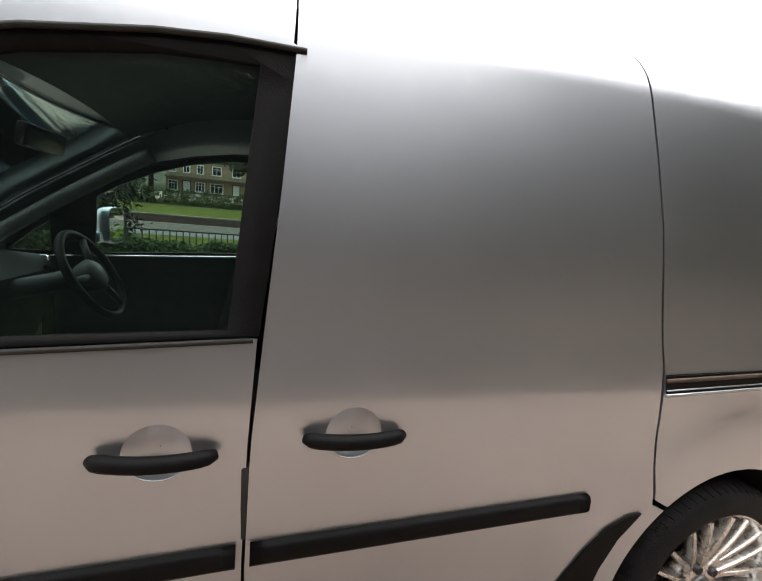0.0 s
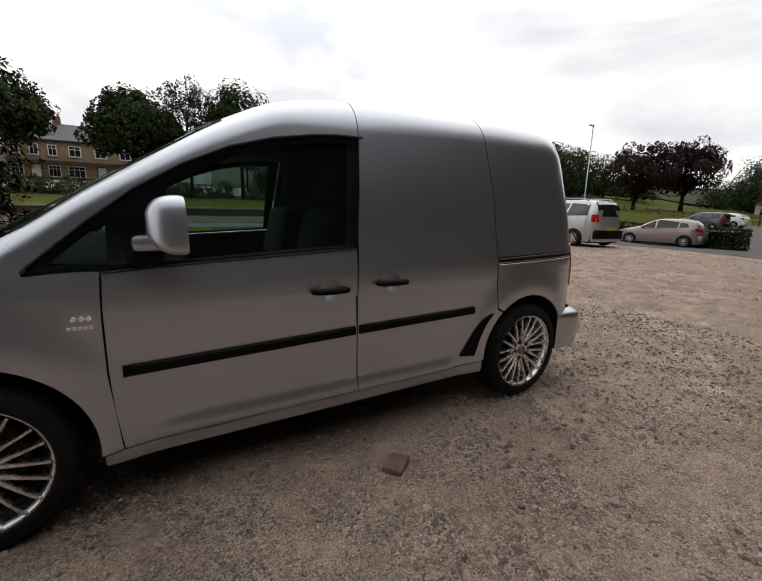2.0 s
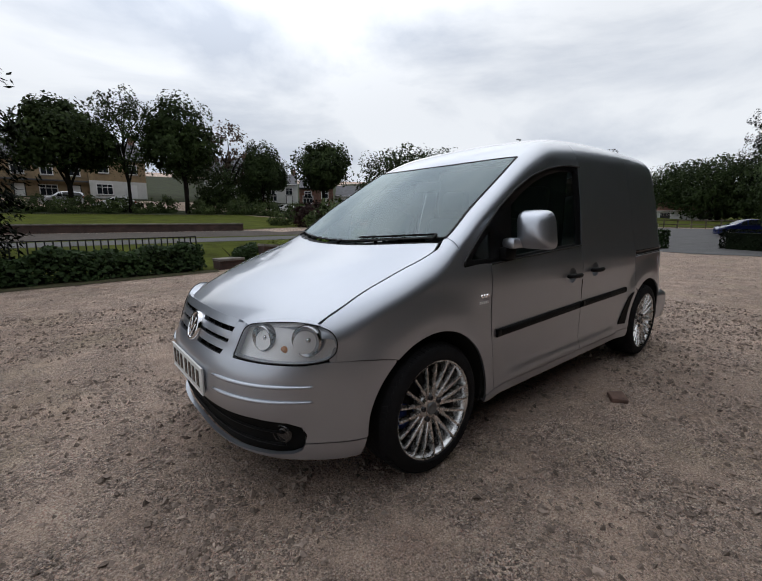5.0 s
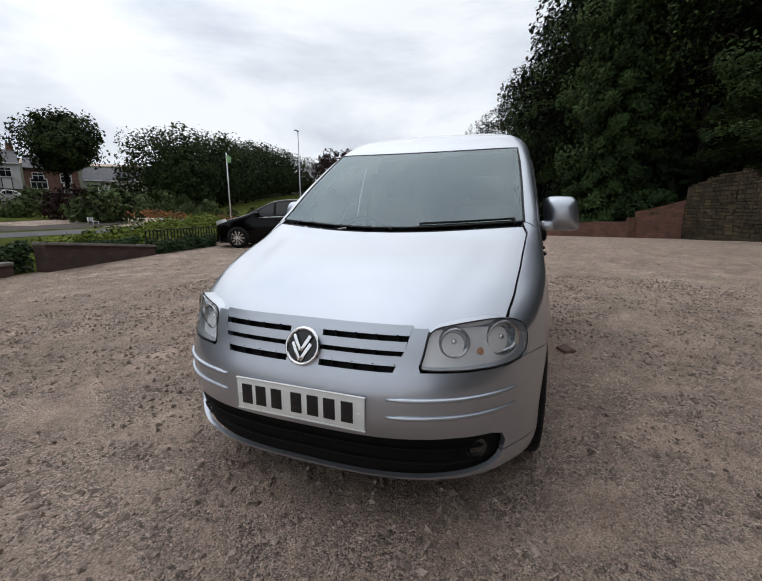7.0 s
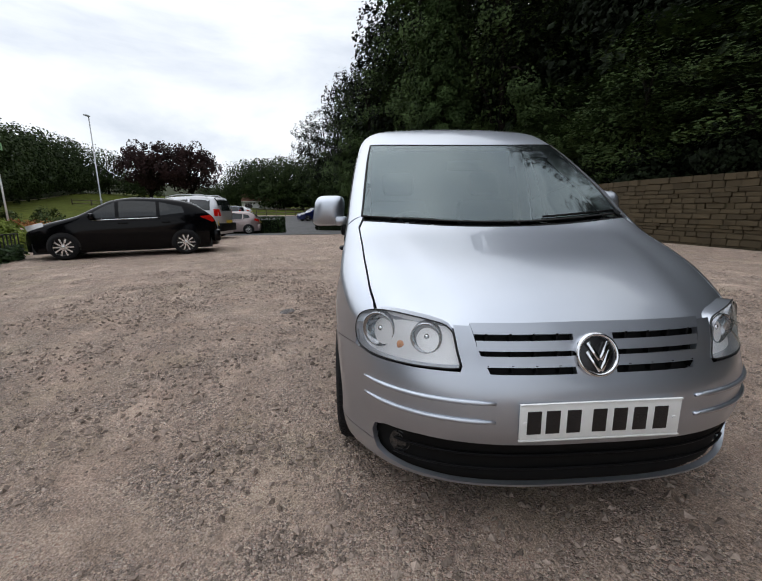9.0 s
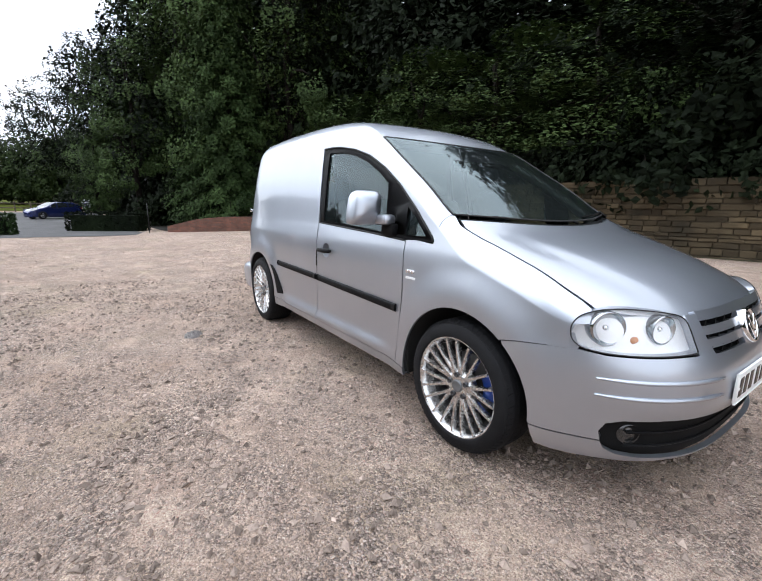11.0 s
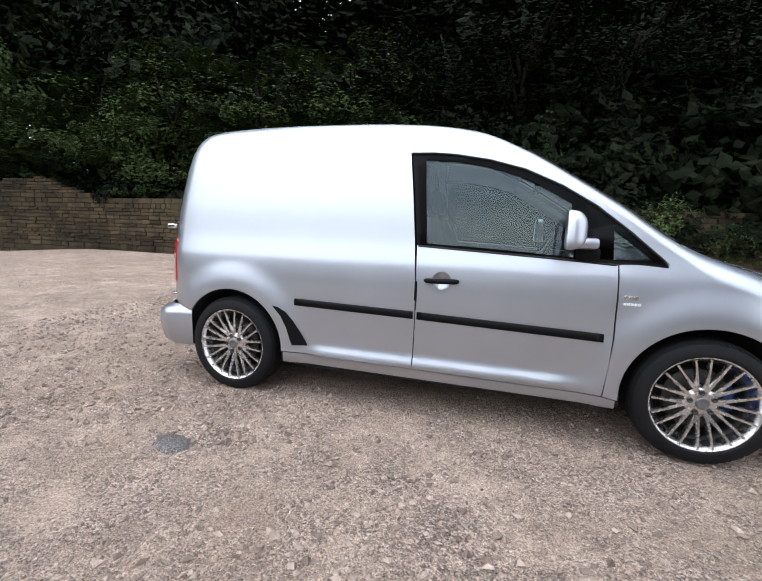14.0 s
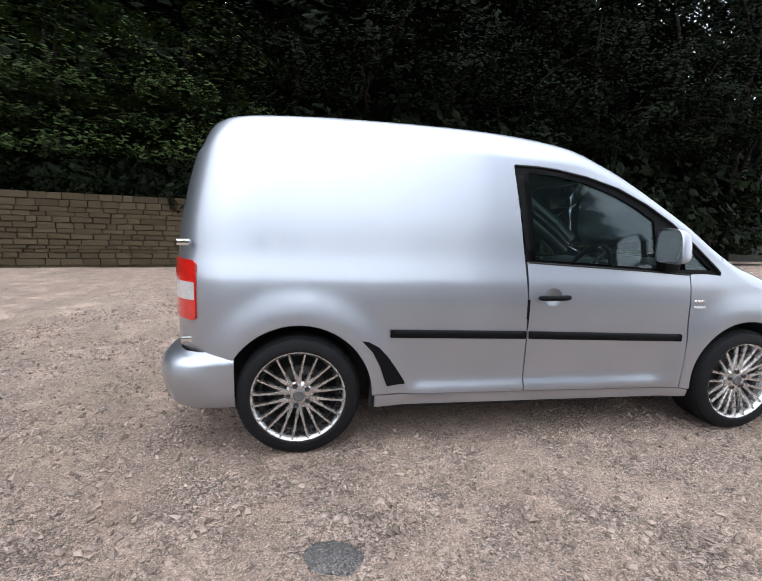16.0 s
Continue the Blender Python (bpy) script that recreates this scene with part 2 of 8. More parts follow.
def panel(polys, surf, step=(0.03, 0.03), depth=0.012, back=False):
    """A sheet over flat polygons, laid on a curved surface, with its rim turned inward by depth."""
    bm, cache = bmesh.new(), {}

    def vert(u, w):
        key = (round(u, 5), round(w, 5))
        if key not in cache:
            cache[key] = (bm.verts.new(surf(u, w)), u, w)
        return cache[key][0]

    for poly in polys:
        us, ws = [p[0] for p in poly], [p[1] for p in poly]
        for i in range(math.floor(min(us) / step[0]), math.ceil(max(us) / step[0])):
            col = cut(poly, 0, i * step[0], (i + 1) * step[0])
            if not col:
                continue
            cw = [p[1] for p in col]
            for j in range(math.floor(min(cw) / step[1]), math.ceil(max(cw) / step[1])):
                cell = cut(col, 1, j * step[1], (j + 1) * step[1])
                vs = []
                for u, w in cell:
                    v = vert(u, w)
                    if v not in vs:
                        vs.append(v)
                if len(vs) < 3:
                    continue
                area = abs(sum(a[0] * b[1] - b[0] * a[1] for a, b in zip(cell, cell[1:] + cell[:1])))
                if area < 1e-8:
                    continue
                try:
                    bm.faces.new(vs)
                except ValueError:
                    pass
    e = 1e-3
    normal = {}
    mid = Vector((0.0, 0.0, 0.75))
    for v, u, w in cache.values():
        n = (Vector(surf(u + e, w)) - Vector(surf(u - e, w))).cross(Vector(surf(u, w + e)) - Vector(surf(u, w - e)))
        if n.length < 1e-12:
            n = v.co - mid
        n.normalize()
        c = Vector((max(min(v.co.x, 1.2), -1.2), 0, 0.75))
        if n.dot(v.co - c) < 0:
            n = -n
        normal[v] = n
    for f in bm.faces:
        f.normal_update()
        if f.normal.dot(normal[f.verts[0]]) < 0:
            f.normal_flip()
    if depth:
        rim = [ed for ed in bm.edges if len(ed.link_faces) == 1]
        inner = {}
        for ed in rim:
            for v in ed.verts:
                if v not in inner:
                    inner[v] = bm.verts.new(v.co - normal[v] * depth)
        for ed in rim:
            lp = ed.link_loops[0]
            a, b = lp.vert, lp.link_loop_next.vert
            if a in inner and b in inner:
                try:
                    bm.faces.new((b, a, inner[a], inner[b]))
                except ValueError:
                    pass
    return bm


def dense(points, closed=True, gap=0.06):
    """The same outline with more points on its long edges."""
    out = []
    for i, p in enumerate(points):
        q = points[(i + 1) % len(points)]
        out.append(p)
        if closed or i + 1 < len(points):
            n = max(1, int(math.hypot(q[0] - p[0], q[1] - p[1]) / gap))
            out += [(p[0] + (q[0] - p[0]) * k / n, p[1] + (q[1] - p[1]) * k / n) for k in range(1, n)]
    return out


# ---- the van's shape: x forward, y to its left, z up, wheel centres at x = +-1.341 ----
class Curve:
    """A smooth curve through a few knots, with no overshoot."""

    def __init__(self, *knots):
        self.x = np.array([k[0] for k in knots], float)
        self.y = np.array([k[1] for k in knots], float)
        h, d = np.diff(self.x), np.diff(self.y) / np.diff(self.x)
        m = np.zeros(len(self.x))
        m[0], m[-1] = d[0], d[-1]
        for i in range(1, len(d)):
            if d[i - 1] * d[i] > 0:
                w1, w2 = 2 * h[i] + h[i - 1], h[i] + 2 * h[i - 1]
                m[i] = (w1 + w2) / (w1 / d[i - 1] + w2 / d[i])
        self.h, self.m = h, m

    def __call__(self, v):
        v = min(max(v, self.x[0]), self.x[-1])
        i = min(max(int(np.searchsorted(self.x, v)) - 1, 0), len(self.h) - 1)
        h = self.h[i]
        t = (v - self.x[i]) / h
        a, b = self.y[i], self.y[i + 1]
        return float((1 + 2 * t) * (1 - t) ** 2 * a + t * (1 - t) ** 2 * h * self.m[i] + t * t * (3 - 2 * t) * b + t * t * (t - 1) * h * self.m[i + 1])


HALF_WIDTH = Curve((0.15, 0.79), (0.22, 0.815), (0.30, 0.833), (0.43, 0.83), (0.6, 0.832), (0.8, 0.829), (0.9, 0.822), (0.97, 0.808), (1.03, 0.795), (1.25, 0.762), (1.5, 0.716), (1.7, 0.67), (1.9, 0.61))
NOSE_X = Curve((0.15, 2.09), (0.2, 2.13), (0.24, 2.165), (0.3, 2.17), (0.4, 2.185), (0.46, 2.2), (0.55, 2.195), (0.61, 2.175), (0.66, 2.15), (0.72, 2.13), (0.78, 2.1), (0.84, 2.06), (1.0, 1.9), (1.4, 1.8))
TAIL_X = Curve((0.2, -1.96), (0.6, -2.045), (0.9, -2.05), (1.1, -2.035), (1.4, -1.975), (1.6, -1.915), (1.72, -1.865), (1.9, -1.8))
ROOF_Z = Curve((-2.1, 1.62), (-1.95, 1.71), (-1.8, 1.755), (-1.6, 1.782), (-1.1, 1.803), (-0.6, 1.797), (-0.2, 1.776), (0.15, 1.72), (0.4, 1.634), (0.56, 1.547), (0.8, 1.402), (1.0, 1.28), (1.2, 1.157), (1.38, 1.052), (1.5, 1.015), (1.6, 0.988), (1.75, 0.95), (1.9, 0.895), (2.0, 0.845), (2.08, 0.79), (2.14, 0.73))
EDGE_Z = Curve((-2.1, 1.6), (-1.95, 1.69), (-1.8, 1.735), (-1.6, 1.757), (-1.1, 1.773), (-0.6, 1.768), (-0.2, 1.75), (0.15, 1.689), (0.44, 1.556), (0.69, 1.405), (0.93, 1.252), (1.14, 1.1), (1.28, 1.03), (1.43, 0.985), (1.6, 0.93), (1.85, 0.82), (2.05, 0.745), (2.14, 0.7))
ROUND_SIDE = Curve((-2.1, 0.16), (-0.2, 0.17), (0.3, 0.1), (0.7, 0.07), (1.1, 0.06), (1.35, 0.1), (1.7, 0.11), (2.14, 0.05))
ROUND_TOP = Curve((-2.1, 0.22), (-0.2, 0.22), (0.3, 0.13), (0.7, 0.08), (1.1, 0.08), (1.35, 0.16), (1.7, 0.2), (2.14, 0.1))
NOSE_N, TAIL_N, NOSE_FROM, TAIL_FROM = 3.0, 3.3, 1.3, -1.45
AXLE, HUB_Z = 1.341, 0.318


def side_y(x, z):
    """Half the van's width at a place along it and a height."""
    b = HALF_WIDTH(z)
    if z < 1.05:
        for cx in (AXLE, -AXLE):
            r = math.hypot(x - cx, z - HUB_Z)
            if r < 0.58:
                t = min(max((0.58 - r) / 0.17, 0), 1)
                b += 0.02 * t * t * (3 - 2 * t)
    if 0.29 < z < 0.39 and -0.82 < x < 0.87:
        end = min(1, max(0, (x + 0.82) / 0.12), max(0, (0.87 - x) / 0.2))
        b += 0.015 * end * (min((z - 0.29) / 0.025, 1) if z < 0.335 else max(0, 1 - (z - 0.335) / 0.05))
    if x > NOSE_FROM:
        t = min((x - NOSE_FROM) / (NOSE_X(z) - NOSE_FROM), 0.9999)
        b *= (1 - t**NOSE_N) ** (1 / NOSE_N)
    if x < TAIL_FROM:
        t = min((TAIL_FROM - x) / (TAIL_FROM - TAIL_X(z)), 0.9999)
        b *= (1 - t**TAIL_N) ** (1 / TAIL_N)
    return b


def top_z(x, y):
    """The height of roof, windscreen and bonnet, without the rounded edge."""
    zc, ze = ROOF_Z(x), EDGE_Z(x)
    z = zc - (zc - ze) * (abs(y) / max(side_y(x, ze), 0.05)) ** 2
    if x > 1.3:
        t = min(max((0.47 + 0.2 * (2.05 - x) - abs(y)) / 0.09, 0), 1)
        z += 0.01 * min((x - 1.3) / 0.25, 1) * (t * t * (3 - 2 * t) - 1)
    return z


def shell(x, v):
    """The skin at x: v 0 to 1 up the side, 1 to 2 round the edge, 2 to 3 over the top to the middle. Returns y, z."""
    ze, rs, rt = EDGE_Z(x), ROUND_SIDE(x), ROUND_TOP(x)
    za = ze - rs
    ye = side_y(x, ze)
    rt = min(rt, 0.6 * ye)
    if v <= 1:
        z = 0.2 + (za - 0.2) * v
        return side_y(x, z), z
    yb = ye - rt
    zb = top_z(x, yb)
    if v < 2:
        t = v - 1
        ya = side_y(x, za)
        return (1 - t) ** 2 * ya + 2 * t * (1 - t) * ye + t * t * yb, (1 - t) ** 2 * za + 2 * t * (1 - t) * (top_z(x, ye)) + t * t * zb
    y = yb * (3 - v)
    return y, top_z(x, y)


def v_at_z(x, z):
    return (z - 0.2) / (EDGE_Z(x) - ROUND_SIDE(x) - 0.2)


def v_at_y(x, y):
    ye = side_y(x, EDGE_Z(x))
    yb = ye - min(ROUND_TOP(x), 0.6 * ye)
    if y <= yb:
        return 3 - y / yb
    lo, hi = 1.0, 2.0
    for _ in range(30):
        mid = (lo + hi) / 2
        lo, hi = (mid, hi) if shell(x, mid)[0] > y else (lo, mid)
    return lo


def nose(phi, z):
    """The front face: phi 0 in the middle, pi / 2 at the side. Returns x, y."""
    c, s = max(math.cos(phi), 0.0), max(math.sin(phi), 0.0)
    b = HALF_WIDTH(z)
    x = NOSE_FROM + (NOSE_X(z) - NOSE_FROM) * c ** (2 / NOSE_N)
    y = b * s ** (2 / NOSE_N)
    r = math.hypot(x - AXLE, z - HUB_Z)
    if r < 0.58:
        t = min(max((0.58 - r) / 0.17, 0), 1)
        y += 0.02 * t * t * (3 - 2 * t) * (1 - ((x - NOSE_FROM) / (NOSE_X(z) - NOSE_FROM)) ** NOSE_N) ** (1 / NOSE_N)
    return x, y


def phi_at_y(y, z):
    return math.asin(min((y / HALF_WIDTH(z)) ** (NOSE_N / 2), 1.0))


# ---- the van ----
van = thing("van", "silver panel van with chrome multi-spoke alloy wheels, parked on gravel", "van")


def sv(points):
    """An outline on the side, from x and height."""
    return [(x, v_at_z(x, z)) for x, z in dense(points)]


def sv_open(points):
    return [(x, v_at_z(x, z)) for x, z in dense(points, False)]


def tv_open(points):
    """A line on the top, from x and half-width."""
    return [(x, v_at_y(x, y)) for x, y in dense(points, False)]


def on_side(s, out=0.0):
    def surf(x, v):
        y, z = shell(x, min(max(v, -0.05), 3))
        if out:
            y += out
        return (x, s * y, z)
    return surf


def on_top(out=0.0):
    def surf(x, y):
        yy, z = shell(x, v_at_y(x, abs(y)))
        return (x, math.copysign(yy, y), z + out)
    return surf


def on_nose(out=0.0):
    def surf(phi, z):
        x, y = nose(abs(phi), z)
        return (x + out * max(math.cos(phi), 0.1), math.copysign(y + out * math.sin(abs(phi)), phi), z)
    return surf


def nz(points, s=1):
    """An outline on the nose, from half-width and height."""
    return [(s * phi_at_y(y, z), z) for y, z in dense(points, gap=0.04)]


def phi_at_x(x, z):
    return math.acos(min(max((x - NOSE_FROM) / (NOSE_X(z) - NOSE_FROM), 0), 1) ** (NOSE_N / 2))


def arch(cx, r, a0, a1, n=24):
    return [(cx + r * math.cos(radians(a0 + (a1 - a0) * i / n)), HUB_Z + r * math.sin(radians(a0 + (a1 - a0) * i / n))) for i in range(n + 1)]


STEP = (0.035, 0.0125)
HANDLES = ((0.037, 0.838), (-0.3, 0.853))
CUP_X, CUP_Z = 0.054, 0.05


def split_line(at, x0, x1):
    """A level line across a door at a handle's height, with half of the round hollow let into it above (1) or below (-1)."""
    hx, hz = at

    def line(up):
        rim = [(hx + CUP_X * math.cos(a), hz + up * CUP_Z * math.sin(a)) for a in np.linspace(math.pi, 0, 17)]
        pts = dense([(x0, hz), rim[0]], False, 0.05)[1:-1] + rim + dense([rim[-1], (x1, hz)], False, 0.05)[1:-1]
        pts = [(x, v_at_z(x, z)) for x, z in pts]
        return pts[::-1] if up < 0 else pts
    return line


FRAME_TOP = [(-0.185, 1.545), (-0.05, 1.543), (0.066, 1.532), (0.25, 1.50), (0.437, 1.447), (0.62, 1.363), (0.788, 1.262), (0.95, 1.135), (1.104, 1.0), (1.118, 0.976)]
SCREEN_EDGE = [(0.44, 0.632), (0.62, 0.655), (0.8, 0.675), (1.0, 0.695), (1.15, 0.712)]

for s, tag in ((1, "left"), (-1, "right")):
    # front wing, from the door to the lamp and up to the bonnet
    wing = sv_open([(0.912, 0.972), (0.921, 0.8), (0.921, 0.6), (0.9, 0.36), (0.895, 0.297), (0.962, 0.285)])
    wing += [(x, v_at_z(x, z)) for x, z in arch(AXLE, 0.378, 184, 52)]
    wing += sv_open([(1.583, 0.62), (1.65, 0.633), (1.75, 0.641), (1.832, 0.645), (1.822, 0.69), (1.834, 0.745), (1.868, 0.782)])
    wing += tv_open([(1.893, 0.68), (1.75, 0.703), (1.567, 0.716), (1.42, 0.721), (1.25, 0.731), (1.17, 0.735)])
    wing += sv_open([(1.135, 1.02), (1.122, 0.968)])
    part("front_wing", panel([wing], on_side(s), STEP), silver, van)
    # door
    hollow = split_line(HANDLES[0], -0.107, 0.913)
    door_low = sv_open([(-0.107, 0.838), (-0.103, 0.6), (-0.107, 0.312), (0.889, 0.297), (0.907, 0.45), (0.914, 0.605), (0.913, 0.838)]) + hollow(-1)
    door_high = sv_open([(0.913, 0.838), (0.905, 0.974), (0.6, 0.992), (0.2, 1.012), (-0.117, 1.028), (-0.107, 0.838)]) + hollow(1)
    door = part("front_door", panel([door_low, door_high], on_side(s), STEP), silver, van)
    # dark frame round the door glass
    outer = FRAME_TOP + [(0.9, 0.978), (0.6, 0.996), (0.2, 1.016), (-0.12, 1.032), (-0.15, 1.3)]
    glass = [(-0.066, 1.04), (-0.104, 1.512), (0.06, 1.503), (0.25, 1.468), (0.42, 1.412), (0.57, 1.34), (0.675, 1.275), (0.705, 1.0), (0.45, 1.016), (0.2, 1.03)]
    tri = [(0.885, 0.998), (0.88, 1.145), (0.95, 1.095), (1.06, 0.998)]

    loops = [dense(outer), dense(glass), dense(tri)]
    bm = bmesh.new()
    skin = [[bm.verts.new((x, s * (side_y(x, z) - 0.004), z)) for x, z in lp] for lp in loops]
    flat = [v for lp in skin for v in lp]
    for f in geometry.tessellate_polygon([[Vector((x, z, 0)) for x, z in lp] for lp in loops]):
        q = [flat[i] for i in f]
        nrm = (q[1].co - q[0].co).cross(q[2].co - q[0].co)
        bm.faces.new(q if nrm.y * s > 0 else q[::-1])
    for lp in skin[1:]:
        deep = [bm.verts.new(v.co - Vector((0, s * 0.014, 0))) for v in lp]
        for i in range(len(lp)):
            j = (i + 1) % len(lp)
            bm.faces.new((lp[i], lp[j], deep[j], deep[i]))
    part("window_frame", bm, black_trim, door, "matt black window surround")
    part("door_glass", panel([sv(glass)], on_side(s, -0.016), (0.06, 0.06), 0), glass_side, door, "dark door glass")
    part("quarter_glass", panel([sv(tri)], on_side(s, -0.016), (0.06, 0.06), 0), glass_side, door, "small triangular quarter glass")
    # seal along the window's top and foot
    bm = bmesh.new()
    tube(bm, [(x, s * (side_y(x, z) + 0.001), z) for x, z in dense([(q[0], q[1] + 0.004) for q in FRAME_TOP], False, 0.08)], 0.0055, 6)
    part("window_seal", bm, rubber, door)
    bm = bmesh.new()
    tube(bm, [(x, s * (side_y(x, z) + 0.002), z) for x, z in dense([(-0.11, 1.026), (0.2, 1.01), (0.6, 0.99), (0.9, 0.971)], False, 0.08)], 0.005, 6)
    part("waist_strip", bm, rubber, door)

    # closing piece at the foot of the windscreen pillar
    corner = sv_open([(1.07, 0.985), (1.24, 0.965)]) + [(1.25, 1.6), (1.16, 1.9), (1.08, 1.5)]
    part("pillar_foot", panel([corner], on_side(s, -0.007), (0.03, 0.03), 0), silver, van)

    # body side: roof rail and pillar, with the cargo side behind it
    rail_low = sv_open([(1.13, 0.985)] + [(x + 0.004, z + 0.007) for x, z in FRAME_TOP[-2::-1]])
    top_line = [(x, 1.8) for x in np.linspace(-1.86, 0.38, 40)] + tv_open(SCREEN_EDGE)
    lip = sv_open([(1.138, 1.03), (1.13, 0.985)])
    arch_back = [(x, v_at_z(x, z)) for x, z in arch(-AXLE, 0.378, 150, -8)]
    if s < 0:
        front_edge = sv_open([(-0.193, 1.552), (-0.16, 1.3), (-0.131, 1.034), (-0.112, 0.8), (-0.109, 0.6), (-0.113, 0.312)])
        low = sv_open([(-0.113, 0.312), (-0.945, 0.322)])
        arch_r = [(x, v_at_z(x, z)) for x, z in arch(-AXLE, 0.378, 0, 152)]
        tail = sv_open([(-1.69, 0.52), (-1.8, 0.53), (-1.9, 0.545), (-1.96, 0.55)]) + [(-1.97, v_at_z(-1.97, z)) for z in np.linspace(0.57, 1.3, 16)] + [(-1.93, v_at_z(-1.93, 1.42)), (-1.9, 1.0), (-1.88, 1.5)]
        poly = rail_low + front_edge + low + arch_r + tail + top_line + lip
        part("side_panel", panel([poly], on_side(s), STEP), silver, van)
    else:
        pillar = rail_low + sv_open([(-0.161, 1.56), (-0.162, 1.6)]) + [(-0.164, 1.2), (-0.166, 1.8)] + [p for p in top_line if p[0] > -0.165] + lip
        part("side_panel", panel([pillar], on_side(s), STEP), silver, van, "silver pillar and roof rail")
        hollow = split_line(HANDLES[1], -1.052, -0.114)
        slide_low = sv_open([(-0.114, 0.853), (-0.112, 0.8), (-0.109, 0.6), (-0.113, 0.312), (-0.945, 0.322)])
        slide_low += [(x, v_at_z(x, z)) for x, z in arch(-AXLE, 0.378, 2, 50)]
        slide_low += sv_open([(-1.056, 0.628), (-1.05, 0.72), (-1.052, 0.853)]) + hollow(-1)[::-1]
        slide_high = sv_open([(-1.052, 0.853), (-1.052, 0.9), (-1.058, 0.965), (-1.04, 1.3)]) + [(-1.0, 1.0), (-0.985, 1.5), (-0.978, 1.7), (-0.17, 1.7)]
        slide_high += sv_open([(-0.167, 1.55), (-0.15, 1.3), (-0.128, 1.034), (-0.114, 0.853)]) + hollow(1)[::-1]
        sd = part("sliding_door", panel([slide_low, slide_high], on_side(s), STEP), silver, van)
        quarter = [(-0.17, 1.705), (-0.984, 1.705), (-0.991, 1.5), (-1.006, 1.0)] + sv_open([(-1.046, 1.3), (-1.064, 0.965), (-1.06, 0.9), (-1.056, 0.72), (-1.063, 0.64)])
        quarter += [(x, v_at_z(x, z)) for x, z in arch(-AXLE, 0.378, 52, 152)]
        quarter += sv_open([(-1.69, 0.52), (-1.8, 0.53), (-1.9, 0.545), (-1.96, 0.55)]) + [(-1.97, v_at_z(-1.97, z)) for z in np.linspace(0.57, 1.3, 16)] + [(-1.93, v_at_z(-1.93, 1.42)), (-1.9, 1.0), (-1.88, 1.5)]
        quarter += [p for p in top_line if p[0] < -0.165] + [(-0.165, 1.8)]
        part("rear_quarter", panel([quarter], on_side(s), STEP), silver, van)
        bm = bmesh.new()
        # flat strip on the panel: the channel's depth and shade are painted as black
        channel = sv([(-1.064, 0.903), (-1.84, 0.922), (-1.84, 0.962), (-1.064, 0.948)])
        rail = part("door_rail", panel([channel], on_side(s, 0.003), (0.06, 0.05), 0), deep_black, van, "flat black strip for the shaded runner channel of the sliding door")
        for dz, r, mt, nm in ((-0.004, 0.0045, silver, "rail_lip"), (0.008, 0.002, silver, "rail_lip"), (0.031, 0.006, rail_brown, "runner"), (0.041, 0.002, black_trim, "rail_seal")):
            bm = bmesh.new()
            tube(bm, [(x, s * (side_y(x, z) + 0.003), z) for x, z in [(x, 0.903 + dz + (-1.064 - x) * 0.0245) for x in np.linspace(-1.066, -1.84, 10)]], r, 6)
            part(nm, bm, mt, rail)
        flap = panel([sv([(-1.6, 0.765), (-1.6, 0.87), (-1.73, 0.872), (-1.735, 0.76)])], on_side(s, 0.0022), (0.03, 0.05), 0.002)
        part("fuel_flap", flap, silver, van)
    if s < 0:
        # short black strip laid over the gap at the right door's edge
        edge_strip = panel([sv([(-0.115, 0.715), (-0.1, 0.715), (-0.1, 0.825), (-0.115, 0.825)])], on_side(s, 0.003), (0.03, 0.05), 0.002)
        part("door_edge_guard", edge_strip, black_trim, van, "short black strip at the door's edge")
    # sill
    sill = sv([(-0.95, 0.252), (0.955, 0.236), (0.955, 0.28), (0.895, 0.292), (-0.1, 0.307), (-0.95, 0.317)])
    part("sill", panel([sill], on_side(s), STEP, 0.03), silver, van)
    # rubbing strips
    for x0, x1, z0, z1, own in ((-0.093, 0.872, 0.628, 0.6, door), (-0.872, -0.118, 0.645, 0.629, van)):
        bm = bmesh.new()
        pts = []
        for i in range(25):
            t = i / 24
            x, z = x0 + t * (x1 - x0), z0 + t * (z1 - z0)
            pts.append((x, s * (side_y(x, z) + 0.004), z))
        rows = []
        for p in pts:
            rows.append([bm.verts.new((p[0], p[1] + s * dy, p[2] + dz)) for dy, dz in ((-0.01, 0.022), (0.006, 0.021), (0.011, 0.013), (0.011, -0.013), (0.006, -0.021), (-0.01, -0.022))])
        for a, b in zip(rows, rows[1:]):
            for k in range(5):
                q = (a[k], a[k + 1], b[k + 1], b[k])
                bm.faces.new(q if s < 0 else q[::-1])
        for row, rev in ((rows[0], s < 0), (rows[-1], s > 0)):
            bm.faces.new(row[::-1] if not rev else row)
        part("rubbing_strip", bm, black_trim, own, "black plastic rubbing strip")
    # stone guard behind the rear arch
    guard = sv([(-1.022, 0.612), (-0.985, 0.606), (-0.93, 0.575), (-0.88, 0.52), (-0.835, 0.455), (-0.79, 0.385), (-0.788, 0.372), (-0.885, 0.366), (-0.9, 0.4), (-0.925, 0.475), (-0.965, 0.55)])
    part("stone_guard", panel([guard], on_side(s, 0.006), (0.03, 0.03), 0.008), black_trim, van, "textured black stone guard")
    # gap block between the doors
    part("gap_rubber", box_mesh(-0.112, -0.098, s * 0.818 - 0.014, s * 0.818 + 0.014, 0.655, 0.8, 0.004), rubber, van)

